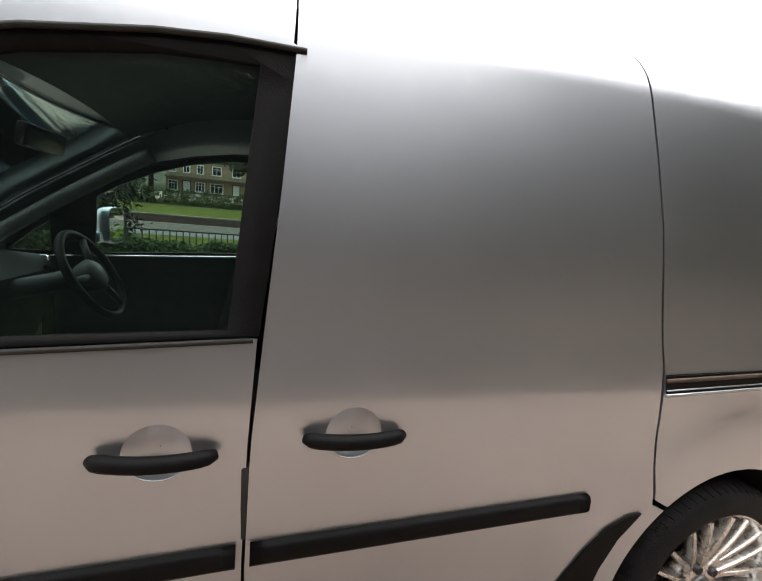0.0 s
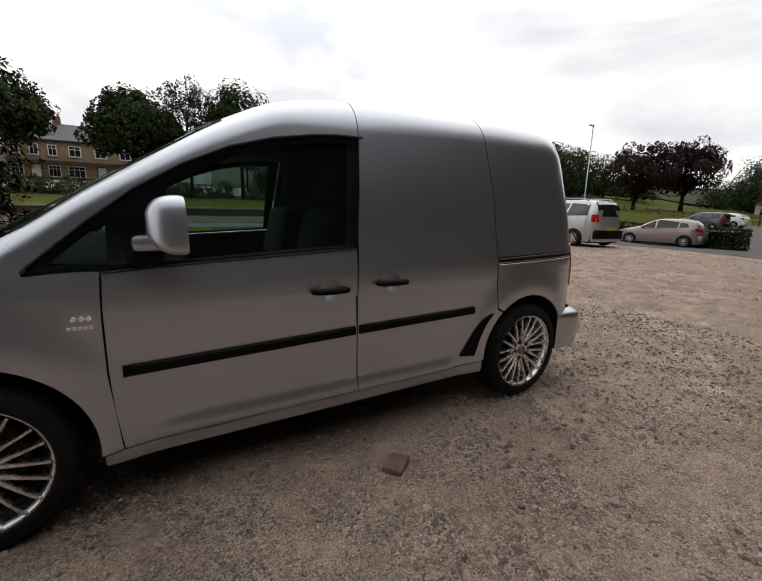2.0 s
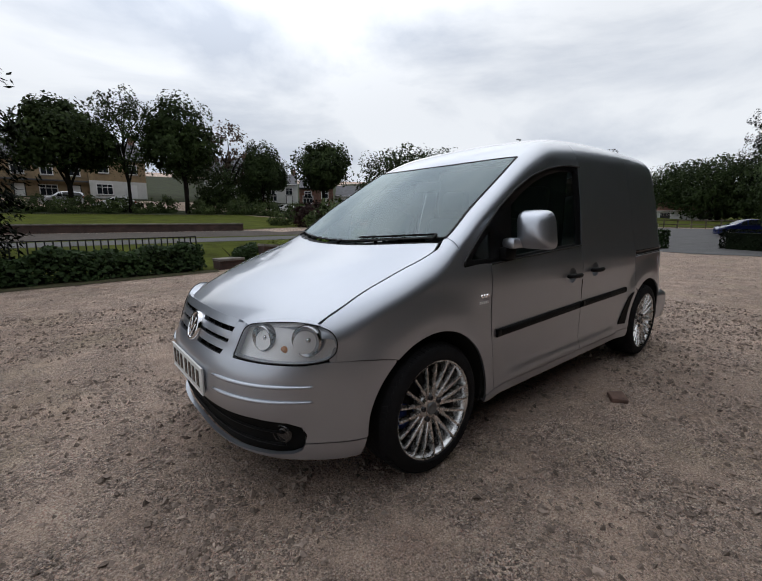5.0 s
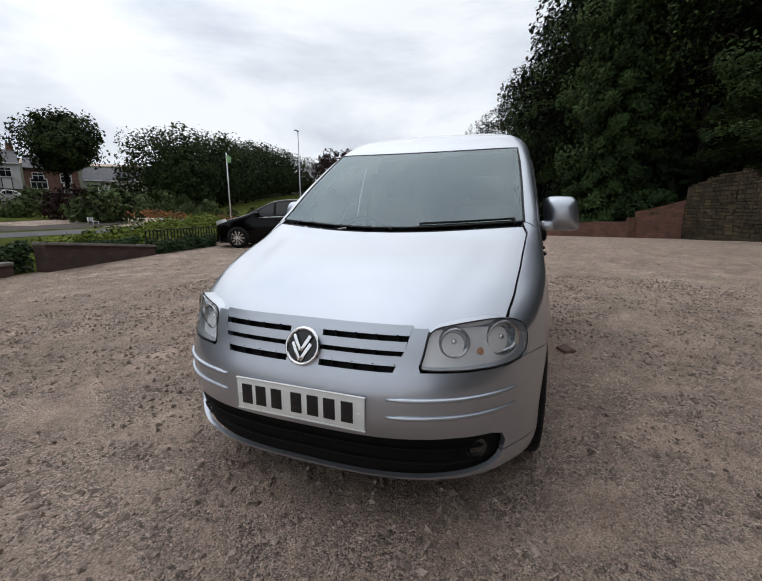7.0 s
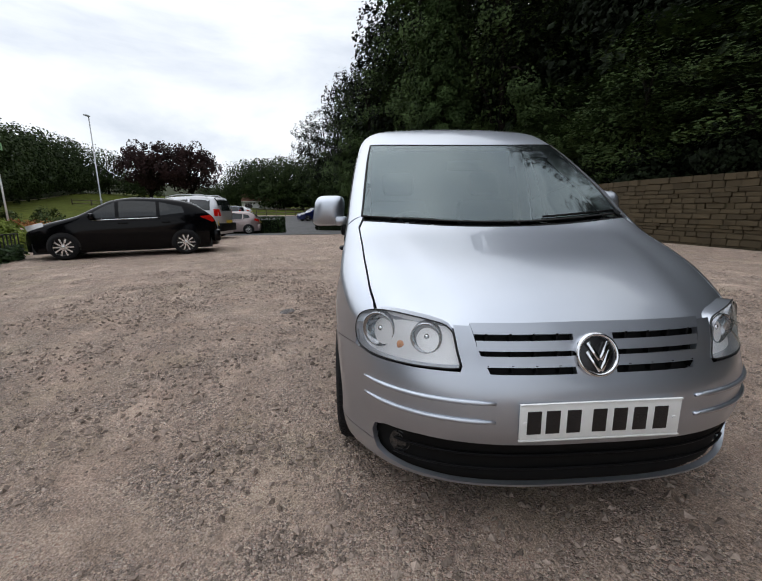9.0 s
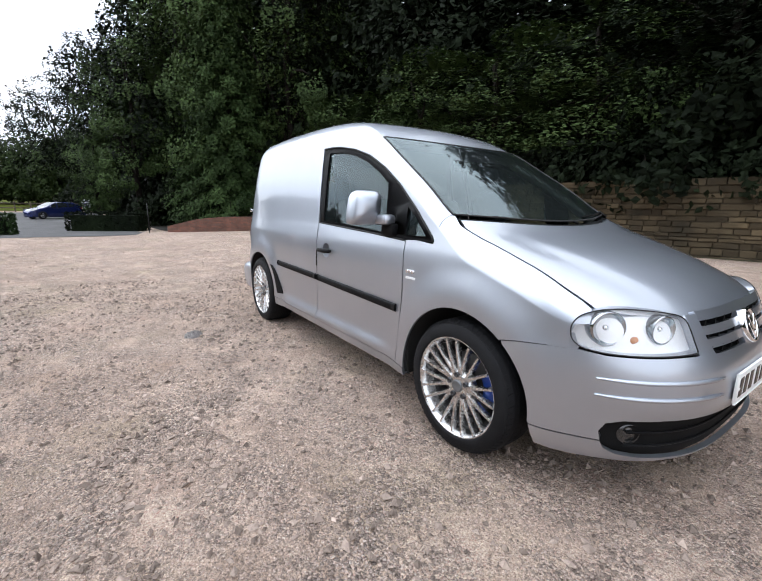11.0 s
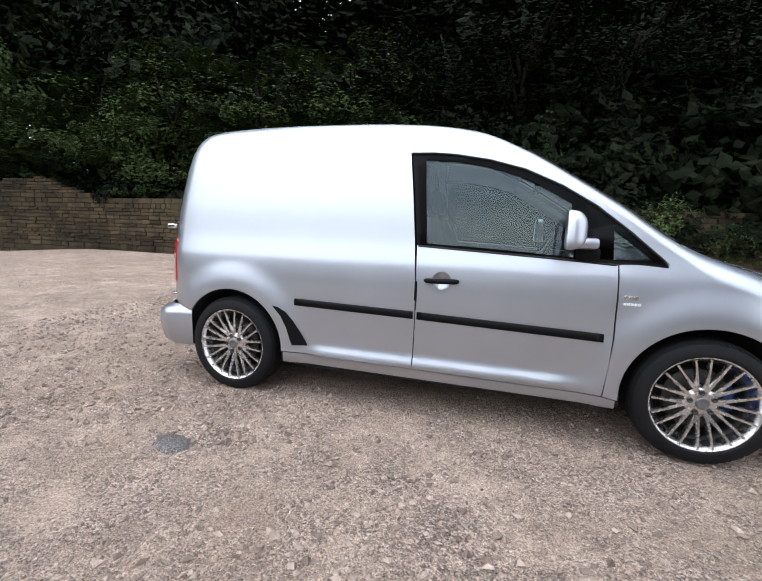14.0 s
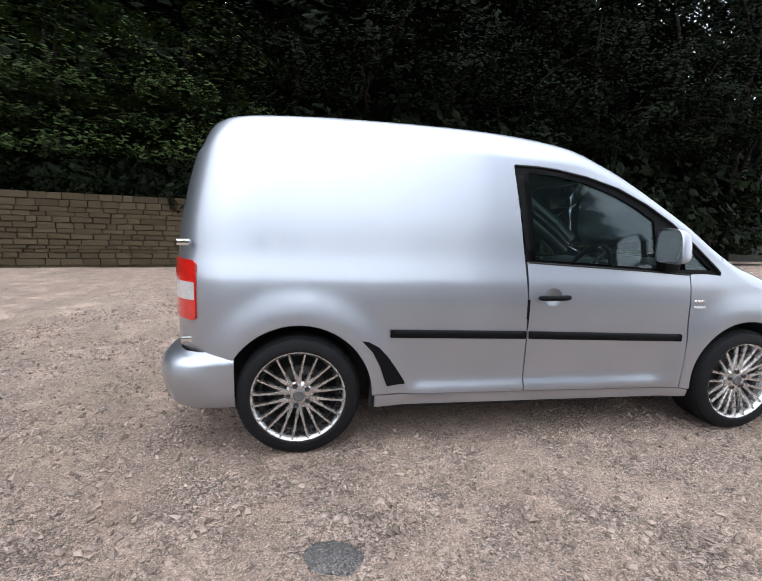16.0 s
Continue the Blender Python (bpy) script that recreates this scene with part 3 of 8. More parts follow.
    # door handles
    for hx, hz in HANDLES if s > 0 else HANDLES[:1]:
        owner = door if hx > 0 else sd
        y0 = side_y(hx, hz)
        bm = bmesh.new()
        rings = []
        for q in (1.03, 0.93, 0.8, 0.62, 0.42, 0.2, 0.02):
            ring = [(hx + CUP_X * q * math.cos(a), hz + CUP_Z * q * math.sin(a)) for a in np.linspace(0, 2 * math.pi, 33)[:-1]]
            rings.append([bm.verts.new((x, s * (side_y(x, z) - 0.002 - 0.021 * (1 - min(q, 1) ** 2)), z)) for x, z in ring])
        for a, b in zip(rings, rings[1:]):
            for i in range(32):
                q = (a[i], a[(i + 1) % 32], b[(i + 1) % 32], b[i])
                bm.faces.new(q[::-1] if s > 0 else q)
        part("handle_cup", bm, silver, owner, "hollow behind the handle", angle=60)
        bm = bmesh.new()
        pts, rad = [], []
        for i in range(17):
            t = i / 16
            x = hx - 0.094 + 0.188 * t
            pts.append((x, s * (y0 + 0.012 + 0.022 * math.sin(math.pi * t) ** 0.6), hz - 0.002 + 0.004 * t))
            rad.append(0.0145 if 1 < i < 15 else (0.0135 if 0 < i < 16 else 0.009))
        tube(bm, pts, rad, 10)
        part("door_handle", bm, black_trim, owner, "black plastic door handle")

    # mirror
    m0 = Vector((0.69, s * 0.912, 1.145))
    swing = Matrix.Translation((m0.x, s * 0.85, 0)) @ Matrix.Rotation(radians(s * 5), 4, "Z") @ Matrix.Translation((-m0.x, s * -0.85, 0))

    def turned(p):
        return swing @ p
    bm = bmesh.new()
    rings = []
    for k in range(13):
        t = k / 12
        dx = -0.045 + (0.115 if s > 0 else 0.09) * t
        sc = (1 - 0.88 * t**3.2) ** 0.5 * (0.97 if k == 0 else 1)
        row = []
        for i in range(36):
            a = 2 * math.pi * i / 36
            c, sn = math.cos(a), math.sin(a)
            yy = 0.098 * math.copysign(abs(c) ** 0.4, c) * sc * (1 - 0.07 * sn)
            zz = 0.103 * math.copysign(abs(sn) ** (0.5 if sn > 0 else 0.36), sn) * sc
            yy += -0.012 * (zz / 0.103)
            row.append(bm.verts.new(turned(Vector((m0.x + dx, m0.y + s * yy, m0.z + (zz if s > 0 else 0.92 * zz - 0.008))))))
        rings.append(row)
    for a, b in zip(rings, rings[1:]):
        for i in range(36):
            q = (a[i], a[(i + 1) % 36], b[(i + 1) % 36], b[i])
            bm.faces.new(q if s > 0 else q[::-1])
    bm.faces.new(rings[-1] if s > 0 else rings[-1][::-1])
    bmesh.ops.recalc_face_normals(bm, faces=bm.faces)
    mirror = part("door_mirror", bm, silver, van, "silver door mirror", angle=50)
    bm = bmesh.new()
    row = [v.copy() for v in (Vector((m0.x - 0.04, m0.y + s * 0.088 * math.copysign(abs(math.cos(a)) ** 0.5, math.cos(a)), m0.z + 0.094 * math.copysign(abs(math.sin(a)) ** 0.5, math.sin(a)))) for a in np.linspace(0, 2 * math.pi, 37)[:-1])]
    bm.faces.new([bm.verts.new(turned(Vector((v.x, v.y, v.z if s > 0 else m0.z + 0.92 * (v.z - m0.z) - 0.008)))) for v in row])
    part("mirror_glass", bm, mirror_mat, mirror, "mirror glass")
    bm = bmesh.new()
    add_box(bm, m0.x - 0.01, m0.x + 0.115, min(s * 0.79, s * 0.87), max(s * 0.79, s * 0.87), 1.045, 1.103, 0.02)
    part("mirror_arm", bm, silver, mirror)
    bm = bmesh.new()
    add_box(bm, m0.x + 0.02, m0.x + 0.13, min(s * 0.755, s * 0.835), max(s * 0.755, s * 0.835), 0.985, 1.055, 0.02)
    part("mirror_foot", bm, black_trim, mirror)

    # badge on the wing
    bm = bmesh.new()
    for k in range(3):
        x, z = 0.955 + 0.022 * k, 0.815
        bmesh.ops.create_cone(bm, cap_ends=True, segments=14, radius1=0.011, radius2=0.009, depth=0.006, matrix=pose(x, s * (side_y(x, z) + 0.003), z, 90 if s < 0 else -90))
    part("wing_badge", bm, chrome, van, "small chrome badge")
    bm = bmesh.new()
    for k in range(5):
        x, z = 0.945 + 0.016 * k, 0.782
        add_box(bm, x, x + 0.012, s * (side_y(x, z) + 0.001) - 0.002, s * (side_y(x, z) + 0.001) + 0.002, z - 0.006, z + 0.006)
    part("badge_bars", bm, white_paint, van)

    # rear lamp
    lamp = sv([(-1.845, 0.72), (-1.842, 0.985), (-1.86, 1.003), (-1.99, 1.01), (-1.99, 0.708), (-1.86, 0.705)])
    tl = part("tail_lamp", panel([lamp], on_side(s, 0.008), (0.03, 0.03), 0.01), lamp_red, van, "red rear lamp with a clear band")
    band = sv([(-1.85, 0.808), (-1.85, 0.895), (-1.985, 0.897), (-1.985, 0.806)])
    part("clear_band", panel([band], on_side(s, 0.0105), (0.03, 0.03), 0.002), lamp_clear, tl, "clear ribbed lens")

# roof, windscreen and bonnet
roof = [(x, y) for x, y in dense([(-1.86, -0.52), (-1.9, -0.25), (-1.91, 0), (-1.9, 0.25), (-1.86, 0.52)], False)]
front_roof = [(0.44 + 0.115 * (1 - (y / 0.632) ** 2), y) for y in np.linspace(0.632, -0.632, 30)]
left_roof = [(x, shell(x, 1.8)[0]) for x in np.linspace(-1.86, 0.38, 40)]
rp = left_roof + front_roof + [(x, -y) for x, y in left_roof[::-1]]
part("roof", panel([rp + [(-1.89, -0.25), (-1.9, 0), (-1.89, 0.25)]], on_top(), (0.05, 0.05)), silver, van)
bottom = lambda y: 1.155 + 0.175 * (1 - (y / 0.705) ** 2)
screen = [(0.45 + 0.115 * (1 - (y / 0.632) ** 2), y) for y in np.linspace(0.622, -0.622, 30)]
screen += [(x, -y + 0.008) for x, y in dense(SCREEN_EDGE[1:], False)] + [(bottom(y), y) for y in np.linspace(-0.7, 0.7, 40)] + [(x, y - 0.008) for x, y in dense(SCREEN_EDGE[:0:-1], False)]
ws = part("windscreen", panel([screen], on_top(0.002), (0.06, 0.06), 0), glass_screen, van, "wet, misted windscreen")
seal = bmesh.new()
edge = [(0.444, 0.628)] + SCREEN_EDGE[1:]
around = dense(edge, False) + [(bottom(y), y) for y in np.linspace(0.7, -0.7, 24)] + [(x, -y) for x, y in dense(edge, False)[::-1]] + [(0.444 + 0.115 * (1 - (y / 0.632) ** 2), y) for y in np.linspace(-0.62, 0.628, 20)]
tube(seal, [on_top(0.001)(x, y) for x, y in around], 0.005, 6)
part("screen_seal", seal, rubber, ws)
cowl = [(bottom(y) + 0.01, y) for y in np.linspace(-0.7, 0.7, 40)] + [(bottom(y) + 0.05, y) for y in np.linspace(0.7, -0.7, 40)]
part("cowl", panel([cowl], on_top(-0.012), (0.06, 0.06)), black_trim, van)
bonnet = [(bottom(y) + 0.045, y) for y in np.linspace(-0.705, 0.705, 40)]
side_edge = [(1.25, 0.724), (1.42, 0.714), (1.567, 0.709), (1.75, 0.696), (1.885, 0.674), (1.94, 0.62), (1.985, 0.548), (2.03, 0.465), (2.052, 0.43), (2.058, 0.40), (2.08, 0.25), (2.09, 0.1)]
bonnet += dense(side_edge, False, 0.04) + [(x, -y) for x, y in dense(side_edge, False, 0.04)[::-1]]
part("bonnet", panel([bonnet], on_top(), (0.04, 0.04)), silver, van)
for y0, y1, up in ((0.2, 0.66, 0.012), (-0.5, 0.05, -0.004)):
    bm = bmesh.new()
    tube(bm, [(bottom(y) - 0.012, y, top_z(bottom(y) - 0.012, y) + up) for y in np.linspace(y0, y1, 10)], 0.006, 6)
    tube(bm, [(bottom(y1) - 0.012, y1, top_z(bottom(y1) - 0.012, y1) + up), (bottom(y1) + 0.03, y1 + 0.01, top_z(bottom(y1), y1) - 0.012)], 0.008, 6)
    part("wiper", bm, black_trim, van, "black windscreen wiper")

# front bumper with the grille surround
LAMP = [(0.446, 0.772), (0.545, 0.791), (0.64, 0.8), (0.7, 0.792), (0.74, 0.767), (0.757, 0.725), (0.758, 0.677), (0.744, 0.65), (0.70, 0.64), (0.578, 0.64), (0.434, 0.643), (0.426, 0.653), (0.437, 0.70)]
for _ in range(2):
    LAMP = [(a[0] + (b[0] - a[0]) * k, a[1] + (b[1] - a[1]) * k) for a, b in zip(LAMP, LAMP[1:] + LAMP[:1]) for k in (0.22, 0.78)]
polys = []
for s in (1, -1):
    def pz(pts):
        return [(s * phi_at_y(y, z), z) for y, z in dense(pts, gap=0.03)]
    curve = [(0.0, 0.402), (0.3, 0.402), (0.55, 0.405), (0.66, 0.398), (0.696, 0.38), (0.706, 0.345), (0.70, 0.309)]
    side = [p for p in arch(AXLE, 0.378, 0, 51) if p[1] < 0.61]
    upper = [(phi_at_y(y, z), z) for y, z in dense(curve, False, 0.025)] + [(phi_at_x(x, 0.309), 0.309) for x in np.linspace(1.92, 1.724, 8)]
    upper += [(phi_at_x(x, z), z) for x, z in side + [(1.584, 0.617), (1.65, 0.63), (1.75, 0.638), (1.83, 0.642)]]
    upper += [(phi_at_y(y, z), z) for y, z in dense([(0.744, 0.642), (0.70, 0.633), (0.578, 0.633), (0.434, 0.635), (0.3, 0.632), (0.0, 0.632)], False, 0.03)]
    lower = [(phi_at_y(y, z), z) for y, z in dense([(0.0, 0.241), (0.2, 0.241), (0.45, 0.243), (0.6, 0.248), (0.66, 0.258), (0.69, 0.278), (0.699, 0.304)], False, 0.025)] + [(phi_at_x(x, 0.304), 0.304) for x in np.linspace(1.92, 1.724, 8)]
    lower += [(phi_at_x(x, z), z) for x, z in [(1.735, 0.26), (1.742, 0.228), (1.8, 0.222), (1.87, 0.22)]] + [(phi_at_y(y, z), z) for y, z in dense([(0.68, 0.226), (0.5, 0.232), (0.3, 0.232), (0.0, 0.23)], False, 0.03)]
    polys.append([(s * p, z) for p, z in upper])
    polys.append([(s * p, z) for p, z in lower])
    # strips between the grille's slots, the outer post and the middle
    polys.append(pz([(0.337, 0.632), (0.428, 0.635), (0.42, 0.652), (0.431, 0.70), (0.441, 0.774), (0.387, 0.774), (0.372, 0.707)]))
    polys.append(pz([(0.0, 0.75), (0.38, 0.75), (0.389, 0.783), (0.0, 0.785)]))
    polys.append(pz([(0.0, 0.7), (0.371, 0.7), (0.375, 0.731), (0.0, 0.731)]))
    polys.append(pz([(0.0, 0.652), (0.355, 0.652), (0.363, 0.684), (0.0, 0.684)]))
    polys.append(pz([(0.0, 0.632), (0.066, 0.632), (0.066, 0.75), (0.0, 0.75)]))
bumper = part("front_bumper", panel(polys, on_nose(), (0.04, 0.03), 0.02), silver, van)
back = [(s * phi_at_y(y, z), z) for s, y, z in [(1, 0.41, 0.615), (1, 0.41, 0.775), (-1, 0.41, 0.775), (-1, 0.41, 0.615)]]
part("grille_backing", panel([dense(back, gap=0.1)], on_nose(-0.035), (0.06, 0.05), 0), deep_black, bumper)
for z in (0.643, 0.692, 0.738):
    for s in (1, -1):
        for k in range(4):
            y = s * (0.115 + 0.075 * k)
            x, yy = nose(phi_at_y(abs(y), z), z)
            part("grille_rib", box_mesh(x - 0.03, x - 0.006, y - 0.004, y + 0.004, z - 0.014, z + 0.014), black_trim, bumper)
# lower intake
intake = [(s * phi_at_y(y, z), z) for s, pts in ((1, [(0.2, 0.19), (0.7, 0.19), (0.75, 0.3), (0.75, 0.42), (0.2, 0.42)]), (-1, [(0.2, 0.42), (0.75, 0.42), (0.75, 0.3), (0.7, 0.19), (0.2, 0.19)])) for y, z in pts]
part("lower_grille", panel([dense(intake, gap=0.1)], on_nose(-0.03), (0.06, 0.04), 0), deep_black, bumper, "black lower grille")
for z in (0.29, 0.345):
    bm = bmesh.new()
    tube(bm, [(nose(abs(p), z)[0] - 0.022, math.copysign(nose(abs(p), z)[1], p), z) for p in np.linspace(-0.72, 0.72, 40)], 0.005, 6)
    part("grille_bar", bm, black_trim, bumper)
for s in (1, -1):
    x, y = nose(phi_at_y(0.62, 0.33), 0.33)
    bm = bmesh.new()
    m = pose(x - 0.034, s * (y - 0.014), 0.33, 0, 90, s * 30)
    lathe(bm, [(0.001, 0.01), (0.026, 0.008), (0.034, 0.003), (0.039, 0.012), (0.041, -0.03)], 24, m=m)
    part("fog_lamp", bm, fog_glass, bumper, "round fog lamp")
    # bright ribs on the bumper
    for z in (0.549, 0.487):
        bm = bmesh.new()
        pts = []
        for p in np.linspace(phi_at_y(0.325, z), phi_at_y(0.728, z), 24):
            xx, yy = nose(p, z)
            pts.append((xx + 0.002 * math.cos(p), s * (yy + 0.002), z + 0.003 * (p - 0.25)))
        tube(bm, pts, [0.0085 * (1 if i > 1 else 0.6) * (1 - 0.6 * max(0, (i - 17) / 7)) for i in range(24)], 8)
        part("bumper_rib", bm, silver, bumper)
    # closing strip under the lamp's outer corner
    strip = [(s * phi_at_x(x, z), z) for x, z in ((1.76, 0.618), (1.845, 0.618), (1.855, 0.652), (1.835, 0.7), (1.76, 0.7))]
    part("lamp_strip", panel([strip], on_nose(-0.006), (0.03, 0.02), 0), silver, bumper)
    # headlamp
    outline = [(s * phi_at_y(y, z), z) for y, z in dense(LAMP, gap=0.03)]
    shell_bm = panel([outline], on_nose(-0.032), (0.05, 0.03), 0)
    rim_bm = bmesh.new()
    rim_a = [rim_bm.verts.new(on_nose(-0.003)(p, z)) for p, z in outline]
    rim_b = [rim_bm.verts.new(on_nose(-0.046)(p, z)) for p, z in outline]
    for i in range(len(outline)):
        j = (i + 1) % len(outline)
        rim_bm.faces.new((rim_a[i], rim_a[j], rim_b[j], rim_b[i]))
    bowl = part("headlamp", shell_bm, lamp_shell, van, "clear headlamp with two reflectors")
    part("lamp_wall", rim_bm, silver, bowl)
    lens = part("lens", panel([outline], on_nose(0.001), (0.05, 0.03), 0), lens_mat, bowl, "clear lens")
    lens.visible_shadow = False
    bm = bmesh.new()
    pts = [(nose(p, z)[0] + 0.001, s * nose(p, z)[1], z) for p, z in [(phi_at_y(y, z), z) for y, z in dense(LAMP, gap=0.03)]]
    tube(bm, pts + [pts[0]], 0.0024, 6, False)
    part("lamp_seal", bm, rubber, bowl)
    for y, z, r, mt, nm in ((0.53, 0.722, 0.05, reflector, "inner_reflector"), (0.678, 0.723, 0.06, reflector, "outer_reflector"), (0.607, 0.682, 0.025, amber, "indicator_bulb")):
        x, yy = nose(phi_at_y(y, z), z)
        bm = bmesh.new()
        m = pose(x - (0.045 if mt is amber else 0.02) - 0.3 * r, s * (yy - 0.012), z, 0, 90, s * (20 if y < 0.6 else 32))
        if nm == "indicator_bulb":
            lathe(bm, [(0.001, 0.02), (0.014, 0.018), (0.02, 0.006), (r, 0.0)], 20, m=m)
        else:
            lathe(bm, [(0.001, -0.02), (0.4 * r, -0.016), (0.8 * r, 0.004), (r, 0.022), (r * 1.07, 0.02), (r * 1.08, -0.03)], 28, m=m)
        part(nm, bm, mt, bowl)
        if nm != "indicator_bulb":
            bm = bmesh.new()
            lathe(bm, [(0.001, 0.01), (0.009, 0.007), (0.012, -0.002), (0.012, -0.02)], 16, m=m)
            part("bulb_cover", bm, chrome, bowl)

# emblem: a plain chrome ring with a chevron on black
ex = NOSE_X(0.69) + 0.012
bm = bmesh.new()
lathe(bm, [(0.057, 0.0), (0.059, 0.009), (0.066, 0.011), (0.071, 0.005), (0.071, -0.012)], 40, "x", pose(ex, 0, 0.69, 0, -20, 0))
emb = part("emblem", bm, chrome, van, "round chrome emblem")
bm = bmesh.new()
lathe(bm, [(0.001, 0.006), (0.03, 0.005), (0.057, 0.002)], 40, "x", pose(ex, 0, 0.69, 0, -20, 0))
part("emblem_field", bm, black_gloss, emb)
for sgn in (1, -1):
    for dx, dy, z, half in ((0.0, 0.017, 0.702, 0.032), (0.008, 0.019, 0.672, 0.036)):
        bm = bmesh.new()
        add_box(bm, 0.004, 0.011, -0.007, 0.007, -half, half, 0.002, pose(ex + dx, sgn * dy, z, sgn * -30, -20, 0))
        part("emblem_bar", bm, chrome, emb)

# number plate: plain bars for its characters
plate = part("number_plate", box_mesh(2.196, 2.206, -0.26, 0.26, 0.436, 0.553, 0.003), plate_white, van, "white number plate with dark characters")
bm = bmesh.new()
add_box(bm, 2.2, 2.2085, -0.262, 0.262, 0.5535, 0.557)
add_box(bm, 2.2, 2.2085, -0.262, 0.262, 0.432, 0.4355)
part("plate_border", bm, white_paint, plate)
for k, y in enumerate((0.195, 0.127, 0.062, -0.005, -0.088, -0.155, -0.215)):
    part("plate_bar", box_mesh(2.2045, 2.2075, y - 0.0225, y + 0.0225, 0.456, 0.533, 0.001), black_gloss, plate)
for y in (0.238, -0.244):
    bm = bmesh.new()
    bmesh.ops.create_cone(bm, cap_ends=True, segments=10, radius1=0.006, radius2=0.005, depth=0.004, matrix=pose(2.2075, y, 0.494, 0, 90))
    part("plate_screw", bm, white_paint, plate)

# rear bumper and rear face
rb = bmesh.new()
rows = []
PROF = [(-0.05, 0.55), (-0.012, 0.532), (0.02, 0.518), (0.046, 0.49), (0.055, 0.43), (0.04, 0.36), (0.015, 0.29), (-0.02, 0.27)]
plan = [(x if x > -1.8 else -1.8 + (x + 1.8) * 0.82, y) for x, y in [(-1.655, 0.842), (-1.75, 0.845), (-1.85, 0.835), (-1.95, 0.79), (-2.02, 0.71), (-2.07, 0.58), (-2.09, 0.4), (-2.1, 0.2), (-2.1, 0), (-2.1, -0.2), (-2.09, -0.4), (-2.07, -0.58), (-2.02, -0.71), (-1.95, -0.79), (-1.85, -0.835), (-1.75, -0.845), (-1.655, -0.842)]]
for i, (x, y) in enumerate(plan):
    a, b = plan[max(i - 1, 0)], plan[min(i + 1, len(plan) - 1)]
    n = Vector((-(b[1] - a[1]), b[0] - a[0], 0)).normalized()
    if n.dot(Vector((x + 1.2, y, 0))) < 0:
        n = -n
    k = min(1.0, max(0.0, (-1.68 - x) / 0.2)) * (0.35 + 0.65 * abs(n.x))
    rows.append([rb.verts.new((x + n.x * d * k, y + n.y * (d * k if d > 0 else d), z)) for d, z in PROF])
for a, b in zip(rows, rows[1:]):
    for k in range(len(PROF) - 1):
        rb.faces.new((a[k], a[k + 1], b[k + 1], b[k]))
bmesh.ops.recalc_face_normals(rb, faces=rb.faces)
part("rear_bumper", rb, silver, van, angle=60)
bm = bmesh.new()
grid = []
for z in np.linspace(0.5, 1.68, 24):
    hw = side_y(-1.96, min(z, 1.5)) * (1 if z < 1.5 else 1 - 0.5 * (z - 1.5))
    grid.append([bm.verts.new((TAIL_X(z) + 0.09 * abs(t) ** 3, t * hw, z)) for t in np.linspace(-1, 1, 20)])
for a, b in zip(grid, grid[1:]):
    for k in range(19):
        bm.faces.new((a[k], b[k], b[k + 1], a[k + 1]))
grid_top = [tuple(v.co) for v in grid[-1]]
part("rear_door", bm, silver, van)
# header between the rear doors and the roof
bm = bmesh.new()
high = []
lower = [bm.verts.new(p) for p in grid_top]
for t in np.linspace(-1, 1, 20):
    q = on_top(-0.004)(-1.84, t * (shell(-1.84, 1.8)[0] + 0.01))
    high.append(bm.verts.new(q))
for k in range(19):
    bm.faces.new((lower[k], high[k], high[k + 1], lower[k + 1]))
part("rear_header", bm, silver, van)
for z in (1.09, 0.6):
    part("rear_hinge", box_mesh(-1.93, -1.87, -0.735, -0.705, z - 0.016, z + 0.016, 0.005), chrome, van)

# dark inner hull, wheel houses and underside
bm = bmesh.new()
add_box(bm, -1.85, 1.95, -0.52, 0.52, 0.19, 0.36)
# extra trays, added unseen under the van to keep light out
add_box(bm, -0.9, 0.9, -0.77, 0.77, 0.21, 0.3)
add_box(bm, 1.72, 1.95, -0.57, 0.57, 0.2, 0.26)
add_box(bm, 1.93, 2.04, -0.42, 0.42, 0.2, 0.25)
add_box(bm, -1.9, -1.72, -0.62, 0.62, 0.22, 0.3)
add_box(bm, -1.85, -0.2, -0.6, 0.6, 0.3, 1.0)
add_box(bm, 1.0, 1.9, -0.4, 0.4, 0.3, 0.7)
part("underbody", bm, underside, van)
for s in (1, -1):
    hull = sv([(-0.98, 0.24), (0.98, 0.24), (0.965, 0.5), (0.93, 0.95), (-0.3, 0.97), (-0.3, 1.5), (-1.0, 1.5), (-1.9, 1.45), (-1.9, 0.75), (-1.0, 0.75), (-0.96, 0.6)])
    part("inner_side", panel([hull], on_side(s, -0.03), (0.08, 0.08), 0), underside, van)
    for cx in (AXLE, -AXLE):
        bm = bmesh.new()
        ring_a = arch(cx, 0.385, -9, 189, 20)
        v0 = [bm.verts.new((x, s * (side_y(x, max(z, 0.2)) - 0.012), z)) for x, z in ring_a]
        v1 = [bm.verts.new((x, s * 0.5, z)) for x, z in ring_a]
        for i in range(20):
            bm.faces.new((v0[i], v0[i + 1], v1[i + 1], v1[i]))
        bm.faces.new(v1)
        part("wheel_house", bm, underside, van)
nose_hull = [(p, z) for p, z in ((-1.2, 0.24), (1.2, 0.24), (1.2, 0.6), (-1.2, 0.6))]
part("inner_nose", panel([dense(nose_hull, gap=0.1)], on_nose(-0.07), (0.1, 0.06), 0), underside, van)

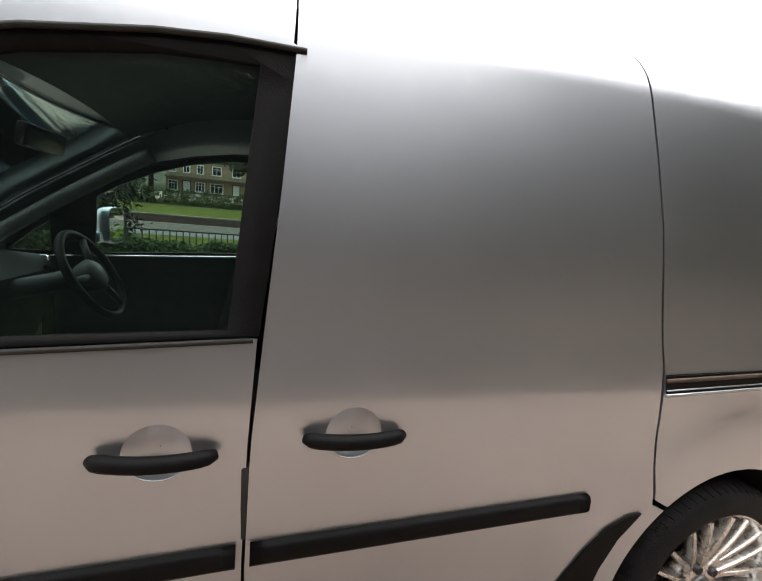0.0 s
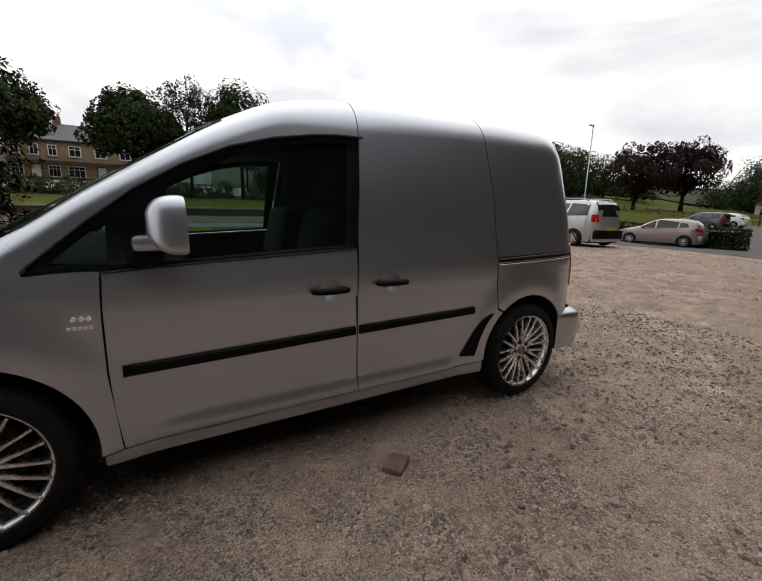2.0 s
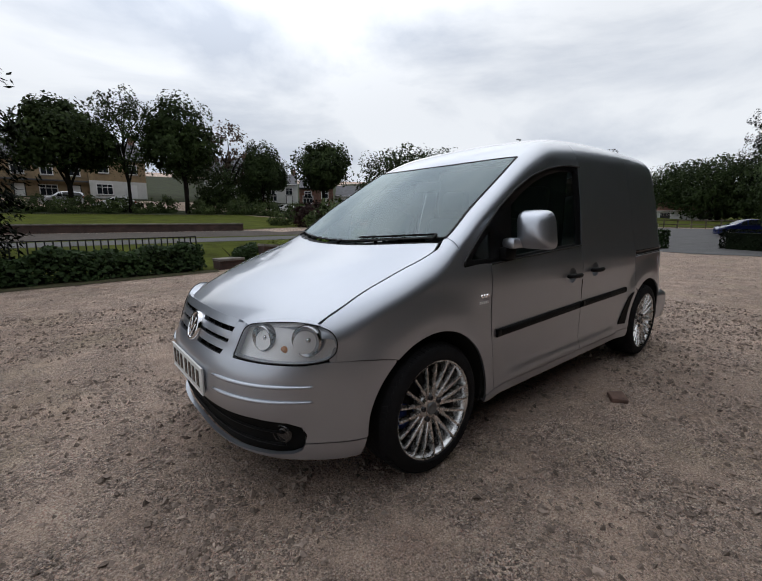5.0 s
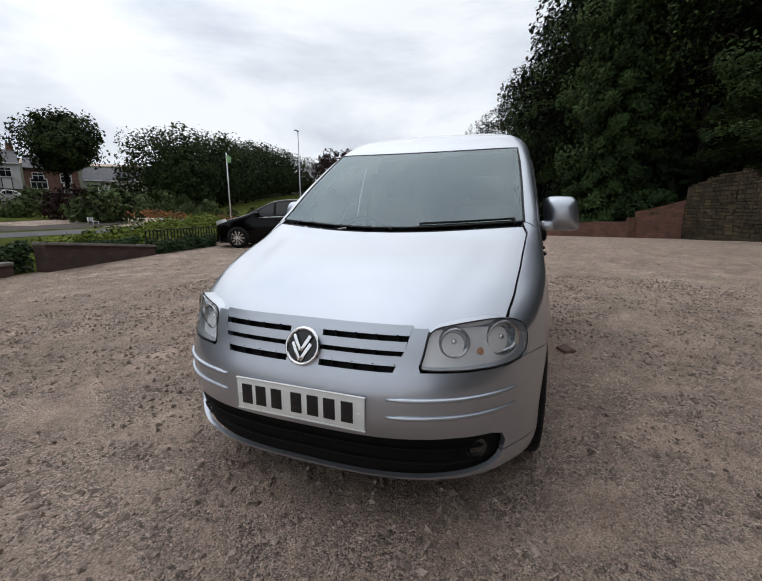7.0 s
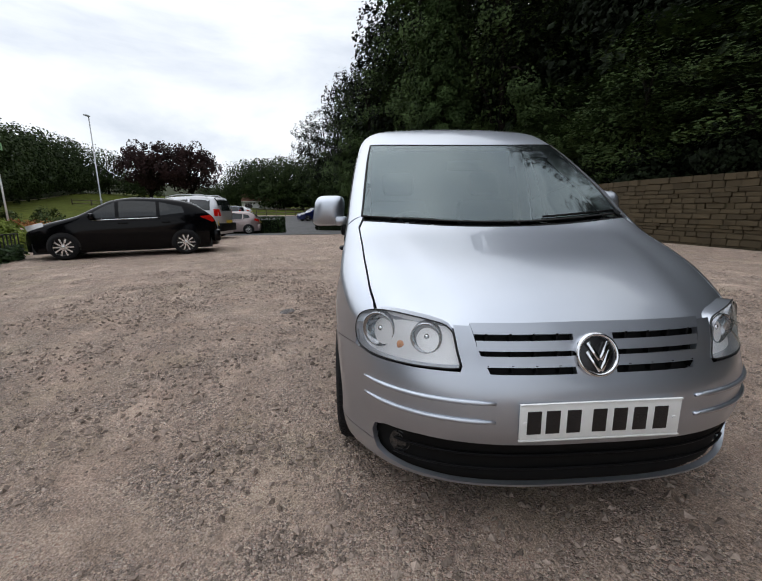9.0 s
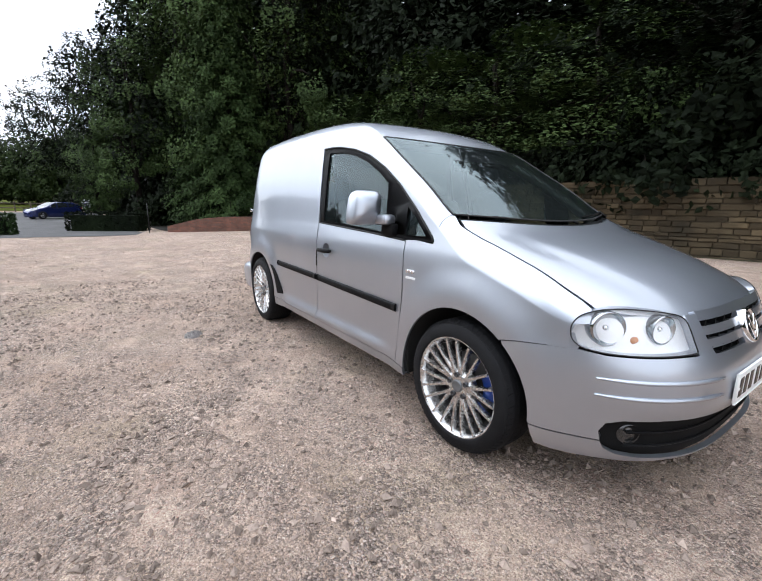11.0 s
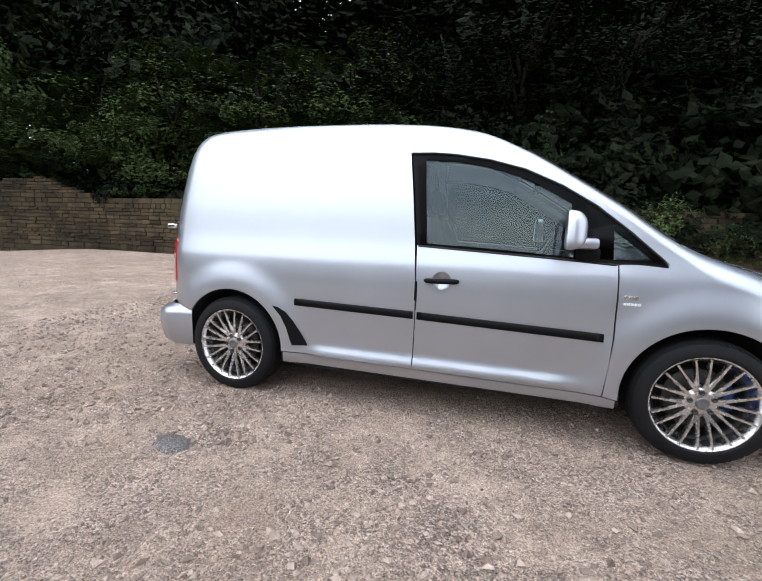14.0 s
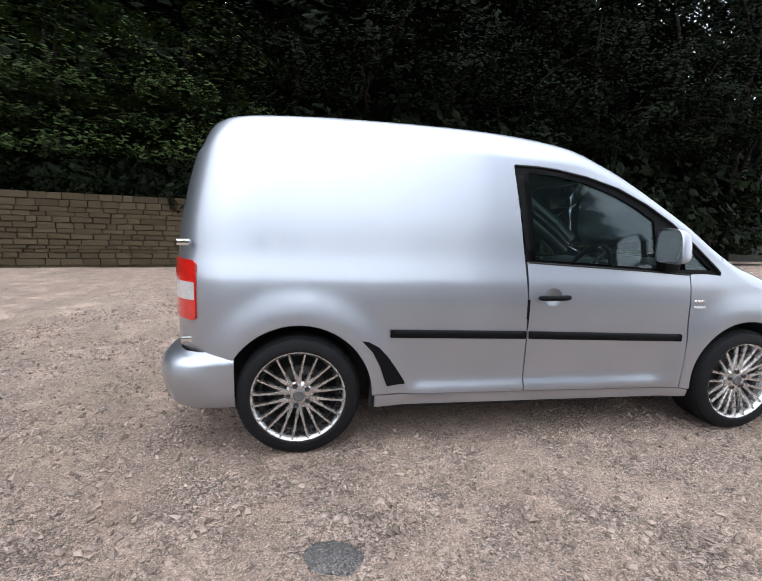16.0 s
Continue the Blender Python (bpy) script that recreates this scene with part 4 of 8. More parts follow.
# wheels
def wheel_mesh_parts(front):
    """The parts of one wheel about the origin, its face towards +y."""
    out = []
    bm = bmesh.new()
    prof = [(0.238, 0.012), (0.243, 0.02), (0.25, 0.022), (0.262, 0.02), (0.285, 0.016), (0.303, 0.004), (0.314, -0.018), (0.318, -0.045), (0.319, -0.11), (0.318, -0.175), (0.312, -0.2), (0.295, -0.218), (0.24, -0.22)]
    lathe(bm, prof, 72, "y")
    out.append(("tyre", bm, tyre_mat, "black low-profile tyre"))
    bm = bmesh.new()
    for k in range(72):
        a = 2 * math.pi * k / 72
        for w0, w1, tw in ((-0.03, 0.002, 0.1), (-0.075, -0.045, -0.1), (-0.12, -0.085, 0.1), (-0.16, -0.13, -0.1)):
            if w1 > 0:
                # shoulder blocks lie on the slope of the tyre's edge
                m = Matrix.Rotation(a, 4, "Y") @ Matrix.Translation((0.3085, -0.007, 0)) @ Matrix.Rotation(0.46, 4, "Z") @ Matrix.Rotation(0.3, 4, "X")
                add_box(bm, -0.004, 0.0022, -0.014, 0.014, -0.0105, 0.0105, 0, m)
            else:
                m = Matrix.Rotation(a, 4, "Y") @ Matrix.Translation((0.3178, (w0 + w1) / 2, 0)) @ Matrix.Rotation(tw * 3, 4, "X")
                add_box(bm, -0.004, 0.0016, -0.015, 0.015, -0.0095, 0.0095, 0, m)
    out.append(("tread", bm, tyre_mat, ""))
    bm = bmesh.new()
    lathe(bm, [(0.208, -0.05), (0.221, -0.012), (0.223, -0.004), (0.23, 0.006), (0.234, 0.013), (0.241, 0.015), (0.245, 0.009), (0.244, -0.004)], 72, "y")
    out.append(("rim", bm, alloy, "bright polished rim"))
    bm = bmesh.new()
    lathe(bm, [(0.196, -0.19), (0.197, -0.075), (0.2, -0.06), (0.2085, -0.0495)], 60, "y")
    out.append(("barrel", bm, barrel_mat, "dull grey inner barrel"))
    for k in range(20):
        pair, side = divmod(k, 2)
        a0 = 2 * math.pi * pair / 10
        sg = 1 if side else -1
        bm = bmesh.new()
        rows = []
        for i in range(9):
            t = i / 8
            r = 0.058 + t * (0.229 - 0.058)
            off = 0.0045 if r < 0.072 else 0.0045 + (r - 0.072) * (0.04 - 0.0045) / (0.229 - 0.072)
            ang = a0 + sg * math.asin(off / r)
            w = 0.0118 - 0.0042 * min(t * 1.5, 1)
            y = 0.006 - 0.022 * (1 - t) ** 1.5 + 0.006 * t
            c, sn = math.cos(ang), math.sin(ang)
            row = []
            for dw, dy in ((-w * 1.05, -0.024), (-w, -0.006), (-w * 0.62, 0.002), (w * 0.62, 0.002), (w, -0.006), (w * 1.05, -0.024)):
                row.append(bm.verts.new((r * c - dw * sn, y + dy, r * sn + dw * c)))
            rows.append(row)
        for a, b in zip(rows, rows[1:]):
            for j in range(5):
                bm.faces.new((a[j], a[j + 1], b[j + 1], b[j]))
        bmesh.ops.recalc_face_normals(bm, faces=bm.faces)
        out.append(("spoke", bm, alloy, ""))
    bm = bmesh.new()
    lathe(bm, [(0.03, -0.012), (0.033, -0.013), (0.05, -0.012), (0.066, -0.018), (0.078, -0.03), (0.08, -0.06)], 40, "y")
    out.append(("hub", bm, alloy, ""))
    bm = bmesh.new()
    lathe(bm, [(0.001, -0.004), (0.02, -0.005), (0.024, -0.003), (0.03, -0.006), (0.031, -0.014)], 32, "y")
    out.append(("centre_cap", bm, cap_grey, "grey centre cap"))
    for k in range(5):
        a = 2 * math.pi * k / 5 + math.pi / 10
        bm = bmesh.new()
        lathe(bm, [(0.001, -0.012), (0.007, -0.011), (0.0095, -0.008), (0.0125, -0.0085), (0.0125, -0.03)], 12, "y", Matrix.Translation((0.054 * math.cos(a), 0.002, 0.054 * math.sin(a))))
        out.append(("wheel_nut", bm, cap_dark, "dark wheel nut"))
    bm = bmesh.new()
    lathe(bm, [(0.06, -0.08), (0.152, -0.08), (0.156, -0.085), (0.156, -0.105), (0.06, -0.105)] if front else [(0.06, -0.09), (0.135, -0.09), (0.137, -0.105)], 48, "y")
    out.append(("brake_disc", bm, disc_mat, "grey brake disc"))
    # added black disc that keeps the space behind the spokes dark
    bm = bmesh.new()
    lathe(bm, [(0.02, -0.13), (0.196, -0.13), (0.1965, -0.14)], 40, "y")
    out.append(("back_plate", bm, underside, "black disc added behind the spokes"))
    if front:
        bm = bmesh.new()
        rows = []
        for i in range(9):
            a = radians(-26 + 50 * i / 8)
            rows.append([bm.verts.new((r * math.cos(a), y, r * math.sin(a))) for r, y in ((0.1, -0.12), (0.1, -0.082), (0.108, -0.07), (0.14, -0.066), (0.158, -0.074), (0.164, -0.086), (0.164, -0.12))])
        for a, b in zip(rows, rows[1:]):
            for j in range(6):
                bm.faces.new((a[j], a[j + 1], b[j + 1], b[j]))
        for row in (rows[0], rows[-1]):
            bm.faces.new(row)
        bmesh.ops.recalc_face_normals(bm, faces=bm.faces)
        out.append(("brake_caliper", bm, caliper_blue, "blue brake caliper"))
    return out


for front in (True, False):
    made = [(n, part(n, b, m, None, l, angle=40)) for n, b, m, l in wheel_mesh_parts(front)]
    rim = next(ob for n, ob in made if n == "rim")
    rim_mesh, made = rim.data, [(n, ob) for n, ob in made if n != "rim"]
    bpy.data.objects.remove(rim)
    for s in (1, -1):
        hub = new("wheel", rim_mesh)
        hub.parent = van
        hub["label"] = "chrome multi-spoke alloy wheel with a low tyre"
        rot = 0 if s > 0 else 180
        hub.matrix_basis = pose(AXLE if front else -AXLE, s * 0.832, HUB_Z, 0, (8 if front else 20), rot)
        for n, ob in made:
            o = ob if s > 0 else new(n, ob.data)
            if s < 0 and "label" in ob:
                o["label"] = ob["label"]
            o.parent = hub
            if n == "brake_caliper":
                # calipers sit ahead of the axle on both sides
                o.matrix_basis = Matrix.Rotation(radians(0 if s > 0 else 180), 4, "Y")

# ---- ground ----
def gravel_material(name, a, b, c, fine=1.0):
    mat = bpy.data.materials.new(name)
    mat.use_nodes = True
    n, l = mat.node_tree.nodes, mat.node_tree.links
    bs = n["Principled BSDF"]
    bs.inputs["Roughness"].default_value = 0.9
    bs.inputs["Specular IOR Level"].default_value = 0.2
    tc = n.new("ShaderNodeTexCoord")

    def noise_at(scale, detail=5.0, rough=0.6):
        t = n.new("ShaderNodeTexNoise")
        t.inputs["Scale"].default_value, t.inputs["Detail"].default_value, t.inputs["Roughness"].default_value = scale, detail, rough
        l.new(tc.outputs["Object"], t.inputs["Vector"])
        return t.outputs["Fac"]

    def cells(scale, feature="F1"):
        t = n.new("ShaderNodeTexVoronoi")
        t.feature = feature
        t.inputs["Scale"].default_value = scale
        l.new(tc.outputs["Object"], t.inputs["Vector"])
        return t

    def ramp(fac, p0, p1, c0, c1):
        r = n.new("ShaderNodeValToRGB")
        r.color_ramp.elements[0].position, r.color_ramp.elements[1].position = p0, p1
        r.color_ramp.elements[0].color, r.color_ramp.elements[1].color = (*c0, 1), (*c1, 1)
        l.new(fac, r.inputs["Fac"])
        return r.outputs["Color"]

    def mix(fac, x, y, mode="MIX"):
        m = n.new("ShaderNodeMixRGB")
        m.blend_type = mode
        l.new(fac, m.inputs["Fac"]) if not isinstance(fac, float) else setattr(m.inputs["Fac"], "default_value", fac)
        l.new(x, m.inputs["Color1"])
        l.new(y, m.inputs["Color2"])
        return m.outputs["Color"]

    def scalar(fac, lo, hi, o0=0.0, o1=1.0):
        m = n.new("ShaderNodeMapRange")
        m.inputs["From Min"].default_value, m.inputs["From Max"].default_value = lo, hi
        m.inputs["To Min"].default_value, m.inputs["To Max"].default_value = o0, o1
        l.new(fac, m.inputs["Value"])
        return m.outputs["Result"]

    def maths(op, x, y):
        m = n.new("ShaderNodeMath")
        m.operation = op
        for i, q in enumerate((x, y)):
            if isinstance(q, float):
                m.inputs[i].default_value = q
            else:
                l.new(q, m.inputs[i])
        return m.outputs[0]

    # smooth trodden sand, with stony patches over it
    sand = mix(0.5, ramp(noise_at(0.55, 5.0, 0.6), 0.4, 0.62, a, b), ramp(noise_at(3.1, 8.0, 0.72), 0.36, 0.62, tuple(v * 0.66 for v in a), tuple(min(v * 1.12, 1) for v in b)))
    # yellowish and rusty patches of soil
    sand = mix(scalar(noise_at(0.9, 3.0, 0.5), 0.52, 0.68, 0.0, 0.55), sand, ramp(noise_at(6.0, 5.0, 0.7), 0.3, 0.7, (0.24, 0.2, 0.12), (0.52, 0.43, 0.29)))
    sand = mix(scalar(noise_at(1.3, 4.0, 0.6), 0.6, 0.72, 0.0, 0.45), sand, ramp(noise_at(9.0, 5.0, 0.7), 0.3, 0.7, (0.3, 0.17, 0.13), (0.55, 0.38, 0.32)))
    stony = scalar(noise_at(2.3, 9.0, 0.78), 0.4, 0.58)
    v1, v2, e1 = cells(78.0 * fine), cells(170.0 * fine), cells(78.0 * fine, "DISTANCE_TO_EDGE")
    tone, grit = n.new("ShaderNodeSeparateColor"), n.new("ShaderNodeSeparateColor")
    l.new(v1.outputs["Color"], tone.inputs["Color"])
    l.new(v2.outputs["Color"], grit.inputs["Color"])
    stone = ramp(tone.outputs["Red"], 0.0, 1.0, tuple(v * 0.5 for v in c), tuple(min(v * 1.65, 1) for v in c))
    # gaps between the stones: their shade is put in as dark colour
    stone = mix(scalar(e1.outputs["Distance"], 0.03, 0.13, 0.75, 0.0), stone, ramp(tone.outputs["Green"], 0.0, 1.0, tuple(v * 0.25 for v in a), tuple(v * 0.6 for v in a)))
    chips = ramp(grit.outputs["Red"], 0.1, 0.9, tuple(v * 0.22 for v in c), tuple(min(v * 1.5, 1) for v in c))
    cover = maths("MULTIPLY", stony, scalar(tone.outputs["Blue"], 0.38, 0.48))
    fleck = maths("MULTIPLY", scalar(grit.outputs["Green"], 0.54, 0.6), scalar(stony, 0.0, 1.0, 0.3, 0.9))
    base = mix(cover, mix(fleck, sand, chips), stone)
    dust = ramp(noise_at(120.0 * fine, 6.0, 0.85), 0.36, 0.64, (0.1, 0.1, 0.1), (0.9, 0.9, 0.9))
    base = mix(0.85, base, dust, "OVERLAY")
    l.new(base, bs.inputs["Base Color"])
    height = maths("MULTIPLY", scalar(e1.outputs["Distance"], 0.0, 0.3), cover)
    height = maths("ADD", height, maths("MULTIPLY", noise_at(110.0 * fine, 6.0, 0.8), 0.55))
    height = maths("ADD", height, maths("MULTIPLY", noise_at(14.0, 6.0, 0.7), 1.2))
    bp = n.new("ShaderNodeBump")
    bp.inputs["Strength"].default_value, bp.inputs["Distance"].default_value = 1.0, 0.034
    l.new(height, bp.inputs["Height"])
    l.new(bp.outputs["Normal"], bs.inputs["Normal"])
    return mat


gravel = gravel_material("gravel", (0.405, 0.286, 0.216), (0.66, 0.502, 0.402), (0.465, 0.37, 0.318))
stone_mat = material("loose_stone", (0.3, 0.236, 0.196), 0.9, 0, 0.3, 14.0, 0.5, 120.0, island=0.42, color2=(0.165, 0.126, 0.104), spec=0.15)
tarmac = material("tarmac", (0.09, 0.088, 0.088), 0.7, 0, 0.3, 0.8, 0.5, 120.0, rough_vary=0.1, spec=0.15)
grass_mat = material("grass", (0.066, 0.078, 0.012), 0.95, 0, 0.45, 1.2, 0.8, 30.0, color2=(0.036, 0.042, 0.008), spec=0.04)
moss = material("mossy_soil", (0.05, 0.052, 0.02), 0.95, 0, 0.4, 5.0, 0.8, 40.0, color2=(0.035, 0.026, 0.018), spec=0.2)
hill_green = material("hill_growth", (0.03, 0.036, 0.014), 0.95, 0, 0.5, 0.6, 0.8, 10.0, color2=(0.014, 0.016, 0.008), spec=0.1)
soil = material("dark_soil", (0.05, 0.036, 0.026), 0.95, 0, 0.4, 3.0, 0.6, 40.0)
paving = material("paving", (0.24, 0.225, 0.215), 0.8, 0, 0.25, 2.0, 0.4, 40.0)

UP_Y = Curve((-1.0, 0.0), (8.9, 0.0), (12.5, 0.42), (18, 0.62), (43, 1.65), (55, 2.4), (62, 4.0), (90, 6.5), (160, 14), (320, 34))
UP_X = Curve((-1.0, 0.0), (14, 0.0), (20, -0.3), (27, -0.5), (38, -0.35), (52, -0.05), (62, 0.2), (120, 0.6), (320, 8))
BANK = Curve((-1.0, 0.0), (11.5, 0.0), (13.5, 1.6), (22, 4.0), (60, 10.0), (320, 45))


# made-up rise behind the wood that closes its sky gaps
RISE = Curve((-1.0, 0.0), (13.5, 0.0), (18, 3.0), (26, 7.5), (60, 13), (320, 20))


def land(x, y):
    """The height of the ground."""
    z = max(UP_Y(-y), 0.0)
    w = min(max((-x - 14) / 16, 0), 1) * min(max((27 + y) / 10, 0), 1)
    z = z * (1 - 0.9 * w) + UP_X(-x)
    z += RISE(y - 0.25 * min(max(x, -8), 20)) * min(max((x + 5) / 5, 0), 1)
    return z + BANK(y - 0.25 * min(max(x, -8), 20))


def spread(near, far, step):
    out, v, s = [], 0.0, step
    while v < far:
        out.append(v)
        v += s
        if v > near:
            s *= 1.16
    return out + [far]


gx = spread(4.4, 340, 0.05)
gx = [-v for v in gx[:0:-1]] + gx
vs, fs = [], []
for x in gx:
    for y in gx:
        z = land(x, y)
        near = max(0.0, 1 - max(abs(x), abs(y)) / 14)
        if near > 0:
            z += near * (0.012 * noise.noise(Vector((x * 1.1, y * 1.1, 0))) + 0.007 * noise.noise(Vector((x * 4.5, y * 4.5, 3))) + 0.006 * noise.noise(Vector((x * 14, y * 14, 7))))
        vs.append((x, y, z))
k = len(gx)
for i in range(k - 1):
    for j in range(k - 1):
        a = i * k + j
        fs.append((a, a + k, a + k + 1, a + 1))
me = bpy.data.meshes.new("ground")
me.from_pydata(vs, [], fs)
me.polygons.foreach_set("use_smooth", [True] * len(fs))
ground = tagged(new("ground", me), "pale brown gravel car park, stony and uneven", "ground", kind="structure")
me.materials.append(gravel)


def sheet(name, points, lift, mat, label, step=1.0, kind="structure", bank=0.0):
    """A thin layer that follows the ground, thicker up the bank."""
    bm = panel([dense(points, gap=step)], lambda u, w: (u, w, land(u, w) + lift + 0.5 * min(max((math.hypot(u, w) - 60) / 50, 0), 1) + bank * min(max((w - 12.5 - 0.25 * min(max(u, -8), 20)) / 3, 0), 1)), (step, step), 0.0)
    for f in bm.faces:
        f.normal_update()
        if f.normal.z < 0:
            f.normal_flip()
    return tagged(part(name, bm, mat), label, name.replace("_", " "), kind=kind)


def hedge_y(x):
    """The line between car park and garden."""
    return -7.75 + 0.135 * x


sheet("verge", [(14, hedge_y(14) + 0.25), (-0.3, hedge_y(-0.3) + 0.35), (-0.5, hedge_y(0) - 1.2), (14, hedge_y(14) - 1.2)], 0.012, moss, "mossy soil strip under the ivy hedge", 0.5)
sheet("driveway", [(-15.5, -12.5), (-17.4, -4.6), (-15.2, -2.0), (-15.6, -1.2), (-24, 0.0), (-56, -2.0), (-58, -19), (-40, -18), (-26, -15)], 0.014, tarmac, "worn grey tarmac drive")
sheet("lawn", [(16, -19.5), (-5.5, -19.0), (-13, -22), (-17, -30), (-14, -42.5), (24, -42.5)], 0.03, grass_mat, "mown bowling green lawn", 1.5)
sheet("garden_path", [(8, -12.4), (-7.5, -12.4), (-10, -14.2), (-9.4, -14.9), (-7, -13.8), (8, -13.8)], 0.028, tarmac, "grey tarmac garden path", 0.8)
sheet("lawn_path", [(20, -18.45), (-5.2, -18.0), (-6.4, -16.4), (20, -16.25)], 0.022, soil, "dark cinder path before the bowling green", 0.8)
sheet("garden_drive", [(-11.6, -16.0), (-13.5, -18.6), (-22, -29), (-29, -42), (-33, -41), (-26.5, -28), (-19.0, -18.6), (-14.6, -14.6)], 0.026, paving, "pale grey drive between the flower beds", 1.0)
sheet("garden_grass", [(20, -14.2), (-12.5, -14.6), (-13.5, -12.2), (-9.5, -9.6), (-5.45, -10.3), (14, -10.5), (20, -10.5)], 0.021, grass_mat, "mown grass between hedge and planted bed", 0.8)
sheet("garden_bed", [(20, -14.3), (-6.5, -14.3), (-11, -16.6), (-10.4, -18.2), (-6, -16.3), (20, -16.3)], 0.03, soil, "dark planted bed beside the lawn", 0.8)
sheet("grass_slope", [(-0.35, hedge_y(0) - 0.1), (-1.3, hedge_y(-1.3) - 0.1), (-6.5, -10.2), (-6.5, -11), (14, -10.4), (14, -8)], 0.016, grass_mat, "rough grass behind the hedge", 0.6)
sheet("park_grass", [(-25, -15.5), (-30, -44), (-140, -75), (-150, -8), (-60, -3.5), (-59, -19.5), (-40, -18.6)], 0.05, grass_mat, "open park grass", 4.0)
sheet("hillside", [(90, -43), (-14, -43), (-30, -44.5), (-140, -75.5), (-140, -220), (120, -220)], 0.03, hill_green, "dark planted hillside behind the lawn", 5.0)
sheet("far_fields", [(-139, -8), (-139, -219), (-335, -335), (-335, 260), (-240, 200), (-150, 40), (-145, -8)], 0.6, hill_green, "dark wooded fields in the distance", 22.0)
sheet("far_woods", [(-145, 30), (-240, 200), (-200, 335), (300, 335), (300, 60), (58, 40), (58, 69), (-69, 69)], 0.6, hill_green, "dark wooded fields in the distance", 22.0)
sheet("road", [(60, -54), (-24, -52), (-50, -40), (-53, -43), (-26, -57), (60, -59)], 0.05, tarmac, "grey road before the houses", 3.0)

# the canopy's shade is put into the litter's near-black colour
litter = material("shaded_leaf_litter", (0.014, 0.011, 0.007), 0.95, 0, 0.5, 2.0, 0.8, 20.0)
sheet("woodland_floor", [(-22.6, 6.3), (-21.6, 8.5), (-17.6, 9.2), (-14, 9.15), (-9.4, 8.95), (-2.3, 10.4), (16, 13.9), (60, 20), (60, 70), (-70, 70), (-110, 4), (-60, -0.5), (-27, 1.2), (-24.3, 1.6)], 0.03, litter, "leaf litter under the wood, canopy shade painted into its colour", 1.2, bank=0.9)

sheet("verge", [(-9.0, 8.95), (-2.3, 10.25), (16, 13.75), (16, 12.9), (4, 10.9), (-2.3, 9.75), (-9.0, 8.6)], 0.012, moss, "mossy strip along the foot of the stone wall", 0.5)

# loose stones
rng = np.random.default_rng(7)


# a small split stone: six corners, eight faces
CHIP_V = np.array([(1, 0, 0), (-1, 0, 0), (0, 1, 0), (0, -1, 0), (0, 0, 1), (0, 0, -1)], float)
CHIP_F = np.array([(0, 2, 4), (2, 1, 4), (1, 3, 4), (3, 0, 4), (2, 0, 5), (1, 2, 5), (3, 1, 5), (0, 3, 5)])


def stones(name, places, sizes, mat, label):
    n = len(places)
    v = CHIP_V[None] * (1 + 0.2 * rng.standard_normal((n, 6, 1))) + 0.22 * rng.standard_normal((n, 6, 3))
    v = v * (sizes[:, None, None] * rng.uniform(0.7, 1.4, (n, 1, 3)) * np.array([1, 1, 0.75]))
    a = rng.uniform(0, 2 * math.pi, n)
    c, s = np.cos(a)[:, None], np.sin(a)[:, None]
    v = np.stack([v[..., 0] * c - v[..., 1] * s, v[..., 0] * s + v[..., 1] * c, v[..., 2]], -1)
    v = v + places[:, None]
    f = (CHIP_F[None] + 6 * np.arange(n)[:, None, None]).reshape(-1, 3)
    me = bpy.data.meshes.new(name)
    me.from_pydata(v.reshape(-1, 3).tolist(), [], f.tolist())
    me.materials.append(mat)
    return tagged(new(name, me), label, "gravel", kind="stuff")


def scatter(n, size_lo, size_hi, x0, x1, y0, y1, power=2.6):
    x, y = rng.uniform(x0, x1, n), rng.uniform(y0, y1, n)
    s = size_lo + (size_hi - size_lo) * rng.uniform(0, 1, n) ** power
    keep = np.array([noise.noise(Vector((a * 1.3, b * 1.3, 11))) > -0.12 + 0.35 * rng.uniform(-1, 1) for a, b in zip(x, y)])
    x, y, s = x[keep], y[keep], s[keep]
    z = np.array([land(a, b) for a, b in zip(x, y)]) + 0.006 * np.array([noise.noise(Vector((a * 1.1, b * 1.1, 0))) for a, b in zip(x, y)])
    return np.stack([x, y, z + 0.24 * s], -1), s


p1, s1 = scatter(66000, 0.0038, 0.018, -4.5, 4.8, -4.4, 4.4, 2.8)
p2, s2 = scatter(8000, 0.006, 0.02, -14, 8, -8, 8.2, 3.4)
stones("loose_gravel", np.concatenate([p1, p2]), np.concatenate([s1, s2]), stone_mat, "loose angular gravel stones on the ground")

# a broken brick and a slab of old asphalt
brick_red = material("old_brick", (0.15, 0.09, 0.07), 0.9, 0, 0.4, 12.0, 0.5, 80.0)
bm = bmesh.new()
add_box(bm, -0.07, 0.07, -0.05, 0.05, -0.01, 0.03, 0.014)
for v in bm.verts:
    v.co += Vector((noise.noise(v.co * 20), noise.noise(v.co * 20 + Vector((5, 0, 0))), noise.noise(v.co * 20 + Vector((0, 5, 0))))) * 0.014
broken = tagged(part("broken_brick", bm, brick_red, angle=25), "broken reddish brick lying on gravel", "brick")
broken.matrix_basis = pose(-0.19, 1.09, 0.004, 0, 4, 35)
slab_mat = gravel_material("asphalt_bit", (0.17, 0.155, 0.15), (0.29, 0.262, 0.25), (0.36, 0.335, 0.32), 1.6)
bm = bmesh.new()
top, low = [], []
